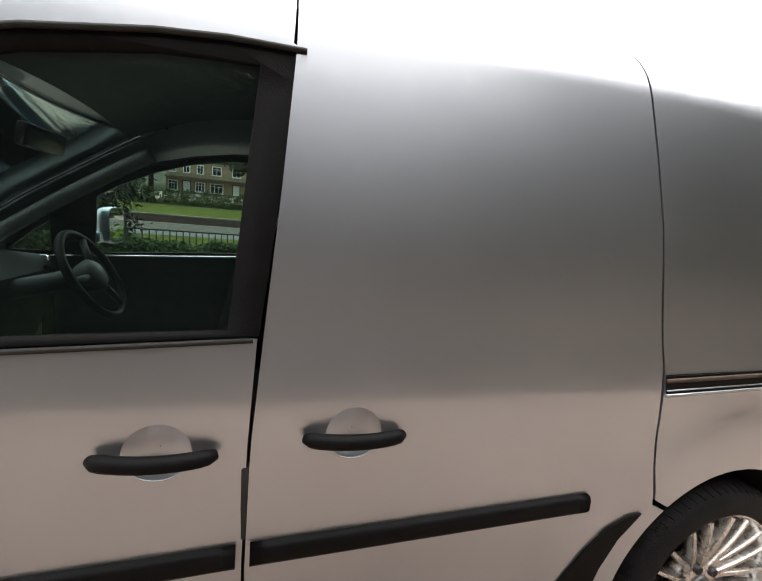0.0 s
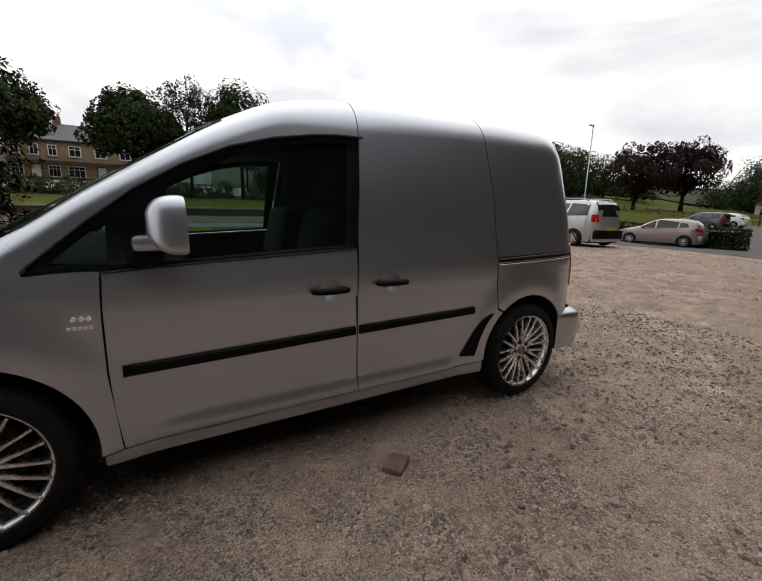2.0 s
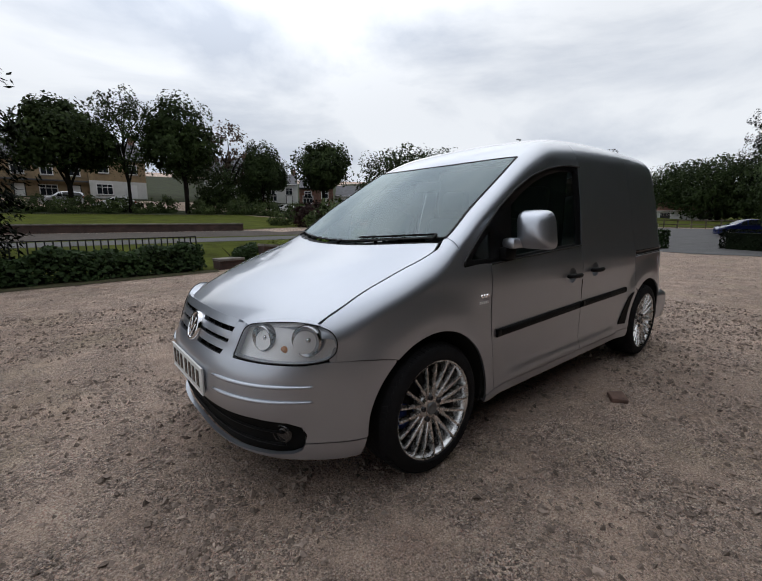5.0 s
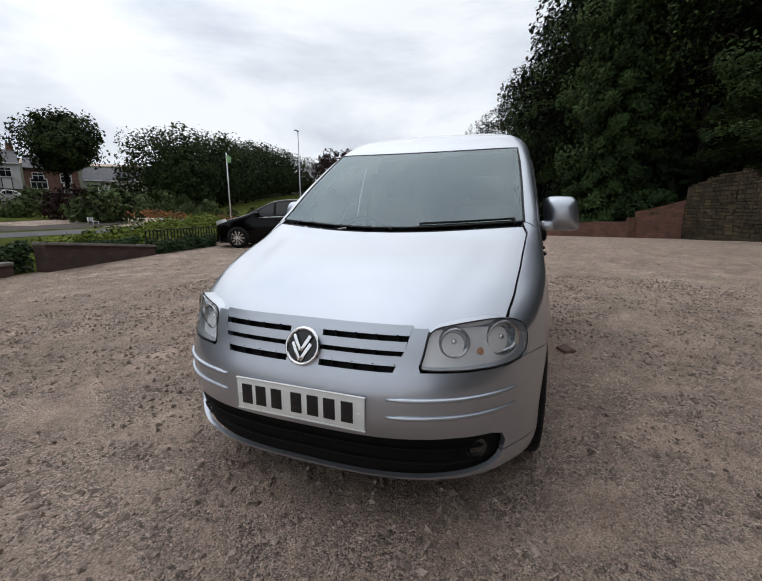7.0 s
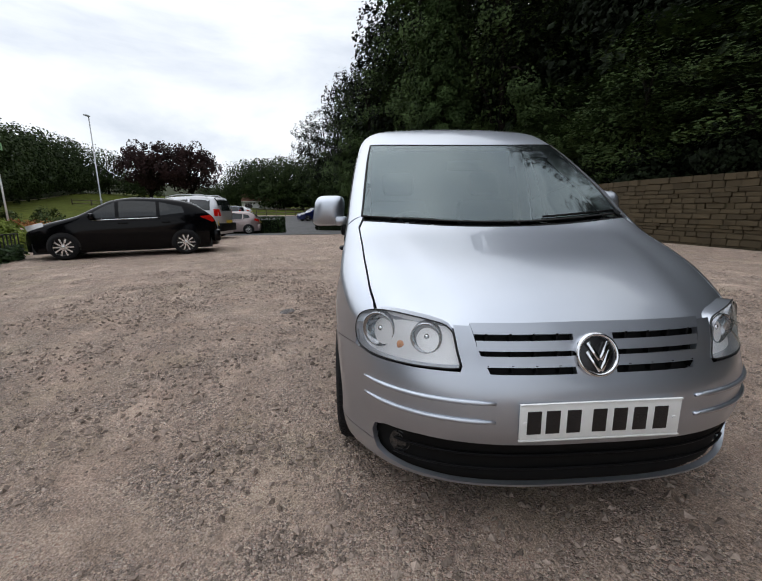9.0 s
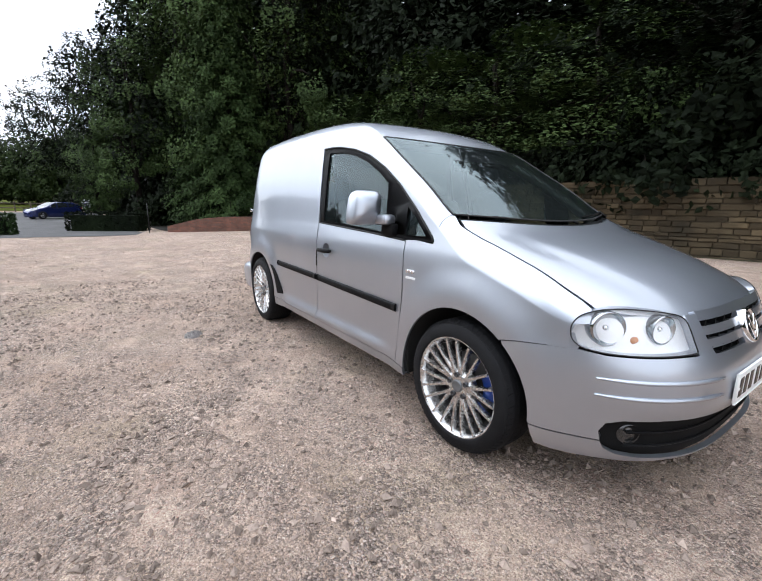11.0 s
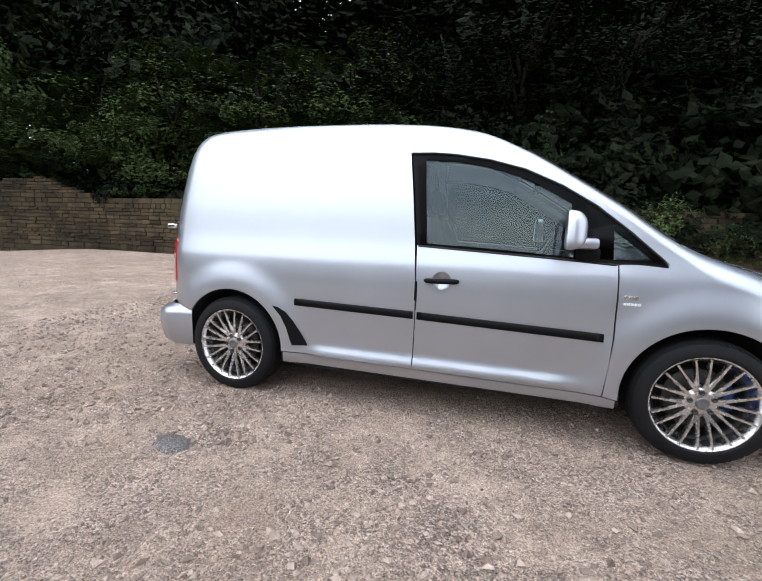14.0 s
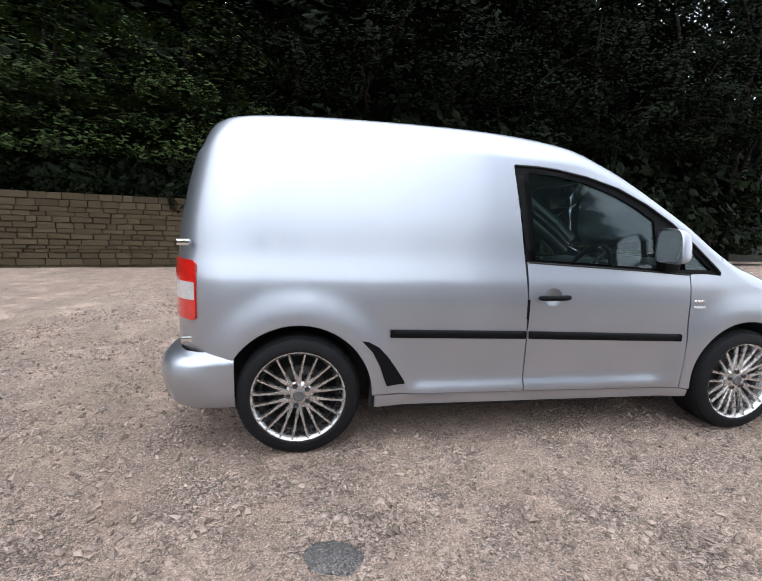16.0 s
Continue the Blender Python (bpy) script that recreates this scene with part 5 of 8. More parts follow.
for i in range(22):
    a = 2 * math.pi * i / 22
    r = 0.1 * (1 + 0.3 * noise.noise(Vector((2 * math.cos(a), 2 * math.sin(a), 4))))
    top.append(bm.verts.new((1.05 * r * math.cos(a), 0.7 * r * math.sin(a), 0.009)))
    low.append(bm.verts.new((1.2 * r * math.cos(a), 0.85 * r * math.sin(a), -0.02)))
bm.faces.new(top)
for i in range(22):
    bm.faces.new((low[i], low[(i + 1) % 22], top[(i + 1) % 22], top[i]))
ab = tagged(part("asphalt_lump", bm, slab_mat), "flat grey lump of old asphalt in the gravel", "asphalt")
ab.matrix_basis = pose(-1.19, -1.53, 0.002, 0, 0, -15)

# ---- the van's cab ----
bm = bmesh.new()
rows = []
for y in np.linspace(-0.7, 0.7, 15):
    bulge = 0.05 * math.exp(-((y + 0.37) / 0.2) ** 2)
    rows.append([bm.verts.new(p) for p in ((1.3, y, 0.98), (1.1, y, 1.0 + bulge), (0.9, y, 0.985 + bulge), (0.83, y, 0.93), (0.85, y, 0.8), (0.95, y, 0.55))])
for a, b in zip(rows, rows[1:]):
    for k in range(5):
        bm.faces.new((a[k], a[k + 1], b[k + 1], b[k]))
bmesh.ops.recalc_face_normals(bm, faces=bm.faces)
part("dashboard", bm, trim_grey, van, "dark grey dashboard")
for y in (-0.62, -0.15, 0.15, 0.62):
    bm = bmesh.new()
    lathe(bm, [(0.001, 0.006), (0.03, 0.008), (0.042, 0.012), (0.048, 0.0)], 20, "x", pose(0.84, y, 0.9, 0, 0, 180))
    part("air_vent", bm, black_gloss, van)
wheel_at = pose(0.56, -0.37, 0.95, 0, -62, 0)
bm = bmesh.new()
ring_pts = [wheel_at @ Vector((0.185 * math.cos(a), 0.185 * math.sin(a), 0)) for a in np.linspace(0, 2 * math.pi, 41)]
tube(bm, ring_pts, 0.016, 8, False)
steer = part("steering_wheel", bm, black_trim, van, "black steering wheel")
bm = bmesh.new()
lathe(bm, [(0.001, 0.03), (0.05, 0.026), (0.07, 0.005), (0.06, -0.04)], 24, "z", wheel_at)
for a in (90, 210, 330):
    d = Vector((math.cos(radians(a)), math.sin(radians(a)), 0))
    tube(bm, [wheel_at @ (d * 0.05), wheel_at @ (d * 0.18)], 0.014, 6)
tube(bm, [wheel_at @ Vector((0, 0, 0)), (0.95, -0.37, 0.85)], 0.04, 8)
part("wheel_boss", bm, trim_grey, steer)
for y in (-0.37, 0.37):
    bm = bmesh.new()
    add_box(bm, -0.02, 0.5, y - 0.24, y + 0.24, 0.5, 0.66, 0.05)
    seat = part("seat", bm, seat_cloth, van, "dark cloth seat")
    bm = bmesh.new()
    add_box(bm, -0.07, 0.07, -0.24, 0.24, 0.0, 0.62, 0.05, pose(0.0, y, 0.6, 0, -14, 0))
    part("seat_back", bm, seat_cloth, seat)
    bm = bmesh.new()
    add_box(bm, -0.05, 0.05, -0.13, 0.13, 0.0, 0.19, 0.04, pose(-0.165, y, 1.25, 0, -10, 0))
    part("headrest", bm, seat_cloth, seat)
part("bulkhead", box_mesh(-0.24, -0.22, -0.6, 0.6, 0.3, 1.62), underside, van)
part("headlining", panel([[(x, y) for x, y in ((-0.22, -0.55), (0.46, -0.5), (0.46, 0.5), (-0.22, 0.55))]], on_top(-0.05), (0.1, 0.1), 0), trim_grey, van)
for s in (1, -1):
    poly = sv([(-0.1, 0.35), (0.88, 0.35), (0.88, 0.975), (-0.1, 1.02)])
    part("door_card", panel([poly], on_side(s, -0.06), (0.1, 0.1), 0.0), trim_grey, van)
    bm = bmesh.new()
    tube(bm, [(x, s * (y - 0.05), z - 0.03) for x, y, z in [(q[0], side_y(q[0], EDGE_Z(q[0]) - 0.05), EDGE_Z(q[0]) - 0.05) for q in [(0.42, 0), (0.6, 0), (0.8, 0), (1.0, 0), (1.12, 0)]]], 0.035, 8)
    part("pillar_trim", bm, trim_light, van, "pale grey pillar trim")
bm = bmesh.new()
add_box(bm, -0.015, 0.015, -0.12, 0.12, -0.035, 0.035, 0.012, pose(0.55, 0.0, 1.42, 0, -10, 0))
part("rear_view_mirror", bm, black_gloss, van)

# ---- trees and shrubs ----
def leaf_material(name, a, b, rough=0.7):
    m = material(name, a, rough, 0, 0.3, 0.6, 0, color2=b, island=0.3, spec=0.06)
    return m


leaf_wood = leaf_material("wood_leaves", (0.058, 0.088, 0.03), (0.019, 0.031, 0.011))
# near-black: the wood's shade painted into the leaf colour; also conifer and hedge green
leaf_dark_shade = leaf_material("dark_shade_leaves", (0.0075, 0.0118, 0.0048), (0.0026, 0.0044, 0.002))
leaf_mid = leaf_material("park_leaves", (0.035, 0.052, 0.017), (0.015, 0.024, 0.009))
leaf_purple = leaf_material("purple_leaves", (0.035, 0.018, 0.016), (0.018, 0.01, 0.01))
leaf_ivy = leaf_material("ivy_leaves", (0.03, 0.052, 0.018), (0.016, 0.028, 0.01), 0.55)
leaf_lime = leaf_material("lime_leaves", (0.17, 0.2, 0.04), (0.07, 0.1, 0.02))
leaf_shrub = leaf_material("shrub_leaves", (0.075, 0.1, 0.036), (0.03, 0.044, 0.018))
leaf_brown = leaf_material("twig_leaves", (0.07, 0.045, 0.03), (0.04, 0.026, 0.02))
petal_orange = leaf_material("orange_petals", (0.32, 0.13, 0.05), (0.1, 0.07, 0.03))
bark = material("bark", (0.013, 0.0105, 0.0085), 0.9, 0, 0.4, 6.0, 0.8, 30.0, spec=0.1)


def leaf_mesh(name, centers, size, rnd, droop=0.0, normals=None, long=1.5, spread=0.55):
    """Many small folded leaves in one mesh."""
    n = len(centers)
    nrm = rnd.standard_normal((n, 3))
    if normals is not None:
        nrm = normals + spread * nrm
    nrm[:, 2] += 0.5
    nrm /= np.linalg.norm(nrm, axis=1)[:, None] + 1e-9
    t = rnd.standard_normal((n, 3))
    t[:, 2] -= droop
    t -= (t * nrm).sum(1)[:, None] * nrm
    t /= np.linalg.norm(t, axis=1)[:, None] + 1e-9
    b = np.cross(nrm, t)
    s = (size * rnd.uniform(0.6, 1.3, n))[:, None]
    base, tip = centers - t * s * long / 2, centers + t * s * long / 2
    left, right = centers + b * s * 0.5 - nrm * s * 0.12, centers - b * s * 0.5 - nrm * s * 0.12
    v = np.stack([base, right, tip, left], 1).reshape(-1, 3)
    me = bpy.data.meshes.new(name)
    me.from_pydata(v.tolist(), [], (np.arange(n)[:, None] * 4 + np.arange(4)).tolist())
    return me


def blob_points(rnd, n, lobes, clumps=60, clump_r=0.16, hollow=0.55, flat=0.65):
    """Points gathered in clumps near the skins of several lobes: (x, y, z, rx, ry, rz)."""
    vol = np.array([q[3] * q[4] + q[4] * q[5] + q[3] * q[5] for q in lobes])
    which = rnd.choice(len(lobes), clumps, p=vol / vol.sum())
    d = rnd.standard_normal((clumps, 3))
    d /= np.linalg.norm(d, axis=1)[:, None]
    r = (hollow + (1 - hollow) * rnd.uniform(0, 1, clumps) ** 0.5)[:, None]
    q = np.array(lobes)[which]
    cc = q[:, :3] + d * r * q[:, 3:]
    cr = clump_r * q[:, 3:].mean(1) * rnd.uniform(0.55, 1.4, clumps)
    k = rnd.integers(0, clumps, n)
    off = rnd.standard_normal((n, 3)) * np.array([1, 1, flat])
    off /= np.maximum(np.linalg.norm(off, axis=1)[:, None], 0.6)
    pts = cc[k] + off * cr[k][:, None]
    # sprays bow down towards their tips
    pts[:, 2] -= (0.65 - flat) * 1.1 * (off[:, 0] ** 2 + off[:, 1] ** 2) * cr[k]
    return pts, d[k] + np.array([0, 0, 2.4 * (0.65 - flat)])


def tree(name, label, category, lobes, leaves, size, leaf_mat, seed, trunk_r=0.22, trunk_h=3.0, clumps=90, clump_r=0.2, droop=0.2, limbs=7, top=None, hollow=0.55, group="", flat=0.65):
    rnd = np.random.default_rng(seed)
    root = thing(name, label, category, group=group)
    bm = bmesh.new()
    zt = top or max(q[2] + 0.5 * q[5] for q in lobes)
    sway = [(0.25 * math.sin(seed + 1.3 * i) * i / 6, 0.25 * math.cos(seed * 2 + 1.1 * i) * i / 6, -0.15 + (zt + 0.15) * i / 7) for i in range(8)]
    tube(bm, sway, [trunk_r * (1.25 if i == 0 else 1) * (1 - 0.12 * i) for i in range(8)], 10)
    part("trunk", bm, bark, root)
    bm = bmesh.new()
    for k in range(limbs):
        q = lobes[k % len(lobes)]
        i = min(2 + k % 4, 6)
        z0 = max(trunk_h, sway[i][2] * 0.9)
        a = 2.4 * k + seed
        end = Vector((q[0] + 0.75 * q[3] * math.cos(a), q[1] + 0.75 * q[4] * math.sin(a), q[2] + 0.35 * q[5] * math.sin(3.1 * k)))
        st = Vector((sway[i][0], sway[i][1], min(z0, sway[i][2])))
        m1 = st.lerp(end, 0.4) + Vector((0, 0, 0.12 * (end - st).length))
        m2 = st.lerp(end, 0.75) + Vector((0, 0, 0.08 * (end - st).length))
        tube(bm, [st, m1, m2, end], [trunk_r * 0.45, trunk_r * 0.3, trunk_r * 0.18, trunk_r * 0.06], 6)
    tagged(part("branchwork", bm, bark, root), kind="stuff")
    pts, nrm = blob_points(rnd, leaves, lobes, clumps, clump_r, hollow, flat)
    ob = new("crown", leaf_mesh("crown", pts, size, rnd, droop, nrm))
    ob.data.materials.append(leaf_mat)
    ob.parent = root
    return root


def shrub(name, label, category, rx, ry, rz, leaves, size, mat, seed, clumps=40, group=""):
    rnd = np.random.default_rng(seed)
    pts, nrm = blob_points(rnd, leaves, [(0, 0, rz * 0.75, rx, ry, rz)], clumps, 0.3, 0.6)
    pts[:, 2] = np.abs(pts[:, 2])
    root = thing(name, label, category, group=group)
    ob = new("foliage", leaf_mesh("foliage", pts, size, rnd, 0.1, nrm))
    ob.data.materials.append(mat)
    ob.parent = root
    bm = bmesh.new()
    for k in range(6):
        a = k * 1.05 + seed
        tube(bm, [(0.05 * math.cos(a), 0.05 * math.sin(a), -0.05), (0.3 * rx * math.cos(a), 0.3 * ry * math.sin(a), 0.5 * rz), (0.6 * rx * math.cos(a), 0.6 * ry * math.sin(a), 1.1 * rz)], [0.03, 0.02, 0.008], 5)
    tagged(part("stemwork", bm, bark, root), kind="stuff")
    return root


def put(ob, x, y, scale=1.0, turn=0.0, dz=0.0, squash=1.0):
    """Another one of a kind, at another place and size."""
    made = copy_thing(ob, Matrix.Identity(4))
    made.matrix_basis = pose(x, y, land(x, y) + dz, 0, 0, turn) @ Matrix.Diagonal((scale, scale, scale * squash, 1))
    return made


def place(ob, x, y, scale=1.0, turn=0.0, dz=0.0, squash=1.0):
    ob.matrix_basis = pose(x, y, land(x, y) + dz, 0, 0, turn) @ Matrix.Diagonal((scale, scale, scale * squash, 1))
    return ob


WOOD = "trees of the wood behind the wall"
TALL = {"a": 14.6, "b": 14.8, "c": 13.4, "far": 14.8}


def wood_squash(kind, x, y, scale, i):
    """The wood's edge is low along the wall and rises behind it."""
    if x < -22:
        return 1.12
    return ((0.68 + (0.2 if kind == "far" else 0) + 0.03 * min(max(x - 6, 0), 20)) * (y - 0.4) * (1 + 0.1 * math.sin(7.3 * i)) - land(x, y)) / (TALL[kind] * scale)


# rear trees: the shade deep in the wood is put into their leaf colour
wood_far = tree("woodland_tree", "broadleaf tree deep in the wood, shade painted into its leaves", "tree", [(0, 0, 8.5, 3.2, 3.2, 4.6), (-0.8, -1.2, 5.0, 3.2, 2.8, 2.6), (1.3, 0.4, 6.4, 2.8, 2.8, 2.6), (-0.6, 0.6, 12.0, 2.4, 2.4, 2.8)], 6500, 0.19, leaf_dark_shade, 9, 0.24, 2.4, 170, 0.26, 0.3, 7, group=WOOD, flat=0.45)
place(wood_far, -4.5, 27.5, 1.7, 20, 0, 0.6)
wood_a = tree("woodland_tree", "tall broadleaf tree, deep green, branches hanging low", "tree", [(0, 0, 9.5, 3.4, 3.4, 4.0), (0.6, -1.2, 5.6, 3.2, 3.0, 2.6), (-1.2, 0.8, 6.6, 2.8, 2.8, 2.8), (1.4, 0.6, 12.2, 2.2, 2.2, 2.4)], 17000, 0.112, leaf_wood, 3, 0.26, 2.6, 66, 0.3, 0.3, 9, group=WOOD, flat=0.3)
# shaded kind for the wood's right part: canopy shade is in the leaf colour
wood_b = tree("woodland_tree", "tall broadleaf tree with open, high branches, shade painted into its leaves", "tree", [(0, 0, 9.5, 3.2, 3.4, 4.0), (-0.8, -1.4, 6.6, 3.2, 2.6, 1.8), (1.5, 0.4, 7.4, 2.6, 2.6, 2.2), (-0.8, 0.6, 12.4, 2.4, 2.2, 2.4)], 15000, 0.112, leaf_dark_shade, 8, 0.24, 2.4, 70, 0.3, 0.3, 9, group=WOOD, flat=0.3)
wood_c = tree("woodland_tree", "tall broadleaf tree, fresh green, leaves to the ground", "tree", [(0, 0, 6.0, 2.6, 2.6, 4.2), (0.4, -0.4, 10.0, 2.2, 2.2, 3.4), (-0.8, 0.2, 3.6, 2.3, 2.3, 2.0)], 15000, 0.11, leaf_wood, 21, 0.2, 1.6, 70, 0.32, 0.25, 8, group=WOOD, flat=0.35)
place(wood_a, -9.5, 12.2, 1.05, 20, 0, wood_squash("a", -9.5, 12.2, 1.05, 0))
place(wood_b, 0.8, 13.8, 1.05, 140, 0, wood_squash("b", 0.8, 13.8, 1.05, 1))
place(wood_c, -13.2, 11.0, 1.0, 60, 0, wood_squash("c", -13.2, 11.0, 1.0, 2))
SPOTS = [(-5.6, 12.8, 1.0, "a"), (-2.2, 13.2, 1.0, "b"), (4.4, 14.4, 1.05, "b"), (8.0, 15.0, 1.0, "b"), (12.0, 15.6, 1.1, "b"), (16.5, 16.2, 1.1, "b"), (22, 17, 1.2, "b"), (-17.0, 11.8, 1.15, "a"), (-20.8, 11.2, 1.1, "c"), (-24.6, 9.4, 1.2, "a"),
         (-11.0, 16.5, 1.15, "far"), (-6.8, 17.0, 1.2, "far"), (-2.6, 17.6, 1.15, "far"), (1.6, 18.2, 1.25, "far"), (6.0, 19.0, 1.2, "far"), (10.5, 19.8, 1.25, "far"), (15.5, 21, 1.3, "far"), (-15.4, 16.0, 1.2, "far"), (-20, 16.5, 1.35, "far"),
         (-9, 22, 1.5, "far"), (-1, 23.5, 1.5, "far"), (5, 24.5, 1.5, "far"), (12, 25.5, 1.6, "far"), (-17, 21, 1.6, "far"), (19, 24, 1.6, "far"), (27, 20, 1.5, "far"), (33, 22, 1.6, "far"),
         (-28.5, 5.2, 1.35, "c"), (-29, 11.5, 1.3, "far"), (-33, 5.6, 1.4, "a"), (-36, 12, 1.4, "far"), (-38.5, 4.4, 1.35, "far"), (-44, 3.6, 1.3, "far"), (-50, 2.4, 1.35, "far"), (-57, 1.2, 1.3, "far"), (-64, -1.0, 1.25, "far"), (-72, -3.0, 1.2, "far"), (-44, 12, 1.45, "far"), (-54, 9, 1.4, "far"), (-82, -6, 1.3, "far"), (-92, -10, 1.2, "far"), (-26, 16, 1.5, "far"), (-33, 18, 1.6, "far"), (-41, 19, 1.7, "far"), (-12.5, 19, 1.6, "far"), (-16.5, 18.5, 1.6, "far"), (-8.5, 18.5, 1.6, "far"), (-5, 20.5, 1.6, "far")]
for i, (x, y, sc, kind) in enumerate(SPOTS):
    put({"a": wood_a, "b": wood_b, "c": wood_c, "far": wood_far}[kind], x, y, sc * (1 + 0.06 * math.sin(5.1 * i)), 67 * i, -0.1, wood_squash(kind, x, y, sc, i))
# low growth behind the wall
# the shade behind the wall is put into these leaves
under = shrub("undergrowth", "undergrowth behind the stone wall, shade painted into its leaves", "shrub", 1.7, 1.3, 1.0, 1800, 0.13, leaf_dark_shade, 5, group="undergrowth behind the wall")
place(under, -11.5, 10.4, 1.0, 10, 0.7)
for i, (x, y, dz) in enumerate([(-8.6, 10.9, 0.7), (-6.2, 11.3, 0.6), (-3.4, 11.8, 0.6), (-0.6, 12.2, 0.6), (2.2, 12.6, 0.8), (5.0, 13.0, 1.2), (8.0, 13.4, 1.1), (11.0, 14.0, 1.0), (14, 14.6, 0.8), (9.5, 15.5, 1.2), (6.5, 15.2, 1.2), (13, 16.5, 1.2), (3.5, 14.8, 1.0), (17, 16, 1.0), (20, 15.5, 0.6), (16, 14.2, 0.4), (-14.2, 10.4, 0.8), (-17.4, 10.6, 1.0), (-20.2, 10.2, 1.0), (-23.6, 8.8, 0.3), (-25.2, 6.6, 0.1)]):
    put(under, x, y, 0.95 + 0.25 * math.sin(3.3 * i), 50 * i, dz)
thick = shrub("undergrowth", "thick green growth hanging under the wood's edge", "shrub", 2.0, 1.4, 1.7, 4800, 0.102, leaf_wood, 15, 70, group="undergrowth behind the wall")
place(thick, -14.6, 11.4, 1.1, 10, 1.4)
# oversized copies fill the wood's gaps with that painted shade
for i, (x, y) in enumerate([(2, 15.8), (5.5, 16.4), (9, 17), (12.5, 17.6), (16, 18.2), (20, 18.5), (24, 19), (7.2, 14.6), (14.5, 15.6)]):
    put(under, x, y, 2.4, 47 * i, 0.3)
for i in range(6):
    x = -13 + 6.0 * i
    put(under, x, 16.4 + 0.2 * (x + 10), 3.0, 31 * i, 0.3)
    put(under, x + 3, 20.5 + 0.2 * (x + 10), 3.6, 61 * i, 0.8)
for i, (x, y) in enumerate([(-36, 14), (-42, 16.5), (-45, 13), (-27, 14.5), (-31, 17.5), (-21, 19.5), (-37, 9), (-31, 9), (-45, 8), (-54, 6), (-64, 3), (-75, 0), (-14, 18.5), (-9, 19.5)]):
    put(under, x, y, 4.2, 83 * i, 0.0)
for i in range(3, 15):
    x = -17.5 - 3.6 * i
    put(under, x, 4.6 - 0.09 * i * i * 0.5 + 0.6 * math.sin(2.9 * i), 1.7 + 0.3 * math.sin(1.7 * i), 77 * i, 0.0)
    if i < 6:
        put(thick, x - 1.5, 7.2 - 0.05 * i * i, 1.7, 41 * i, 0.0)
# the depth of the wood: added leaves behind the trees, up the slope, coloured as shade
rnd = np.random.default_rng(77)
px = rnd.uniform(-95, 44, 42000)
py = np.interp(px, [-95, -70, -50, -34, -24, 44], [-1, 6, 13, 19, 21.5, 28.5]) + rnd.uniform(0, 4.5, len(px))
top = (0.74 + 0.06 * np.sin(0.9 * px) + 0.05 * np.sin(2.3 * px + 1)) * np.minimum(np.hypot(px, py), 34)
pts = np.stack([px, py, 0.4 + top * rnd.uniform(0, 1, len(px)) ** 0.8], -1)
deep = tagged(new("deep_wood", leaf_mesh("deep_wood", pts, 0.34, rnd, 0.2)), "leaves filling the depth of the wood, shade painted into their colour", "foliage", kind="stuff")
deep.data.materials.append(leaf_dark_shade)
for i, (x, y) in enumerate(((-4.2, 11.0), (-2.6, 11.3), (-1.0, 11.6), (0.7, 12.0), (2.4, 12.2), (3.6, 12.6))):
    put(under, x, y, 1.25 + 0.15 * math.sin(2.1 * i), 40 + 65 * i, 0.9)
    put(thick, x + 0.8, y + 1.5, 0.9, 15 + 80 * i, 1.2) if i % 3 == 0 else put(under, x + 0.8, y + 1.5, 1.6, 15 + 80 * i, 1.2)
clipped = shrub("bush", "bright green bush behind the brick wall", "bush", 1.7, 1.0, 1.0, 4200, 0.085, leaf_ivy, 12)
place(clipped, -23.2, 6.9, 1.0, 60, 0.9)

# ivy hanging over the stone wall
ivy_clump = shrub("ivy", "dark ivy hanging over the stone wall", "ivy", 0.9, 0.3, 0.55, 1100, 0.085, leaf_ivy, 19, 30, group="ivy on the stone wall")
place(ivy_clump, -1.0, 10.55, 0.8, 11, 0.7)
for i in range(6):
    x = 3.4 + 1.7 * i
    put(thick, x, 10.4 + 0.191 * (x + 2.3) - 0.1, 0.55 + 0.1 * math.sin(2.2 * i), 11 + 50 * i, 0.5 - 0.06 * i)
    put(under, x + 0.5, 10.4 + 0.191 * (x + 2.8), 0.75, 31 + 50 * i, 0.6)
for i, x in enumerate((0.6, 1.9, 2.7, 4.6, 5.3, 6.9, 8.3, 9.4, 11.0, -4.4, -7.2)):
    put(ivy_clump, x, 10.4 + 0.191 * (x + 2.3) - 0.08, 0.9 + 0.3 * math.sin(2.7 * i), 11, 0.55 + 0.3 * math.sin(1.9 * i))

# the big conifer beside the garden hedge
rnd = np.random.default_rng(31)
conifer = thing("conifer", "huge dark conifer with drooping branches beside the hedge", "conifer")
bm = bmesh.new()
tube(bm, [(0, 0, -0.2), (0.05, 0, 4), (0, 0.05, 9), (0, 0, 13)], [0.34, 0.28, 0.16, 0.03], 10)
part("trunk", bm, bark, conifer)
pts, nrm, bm = [], [], bmesh.new()
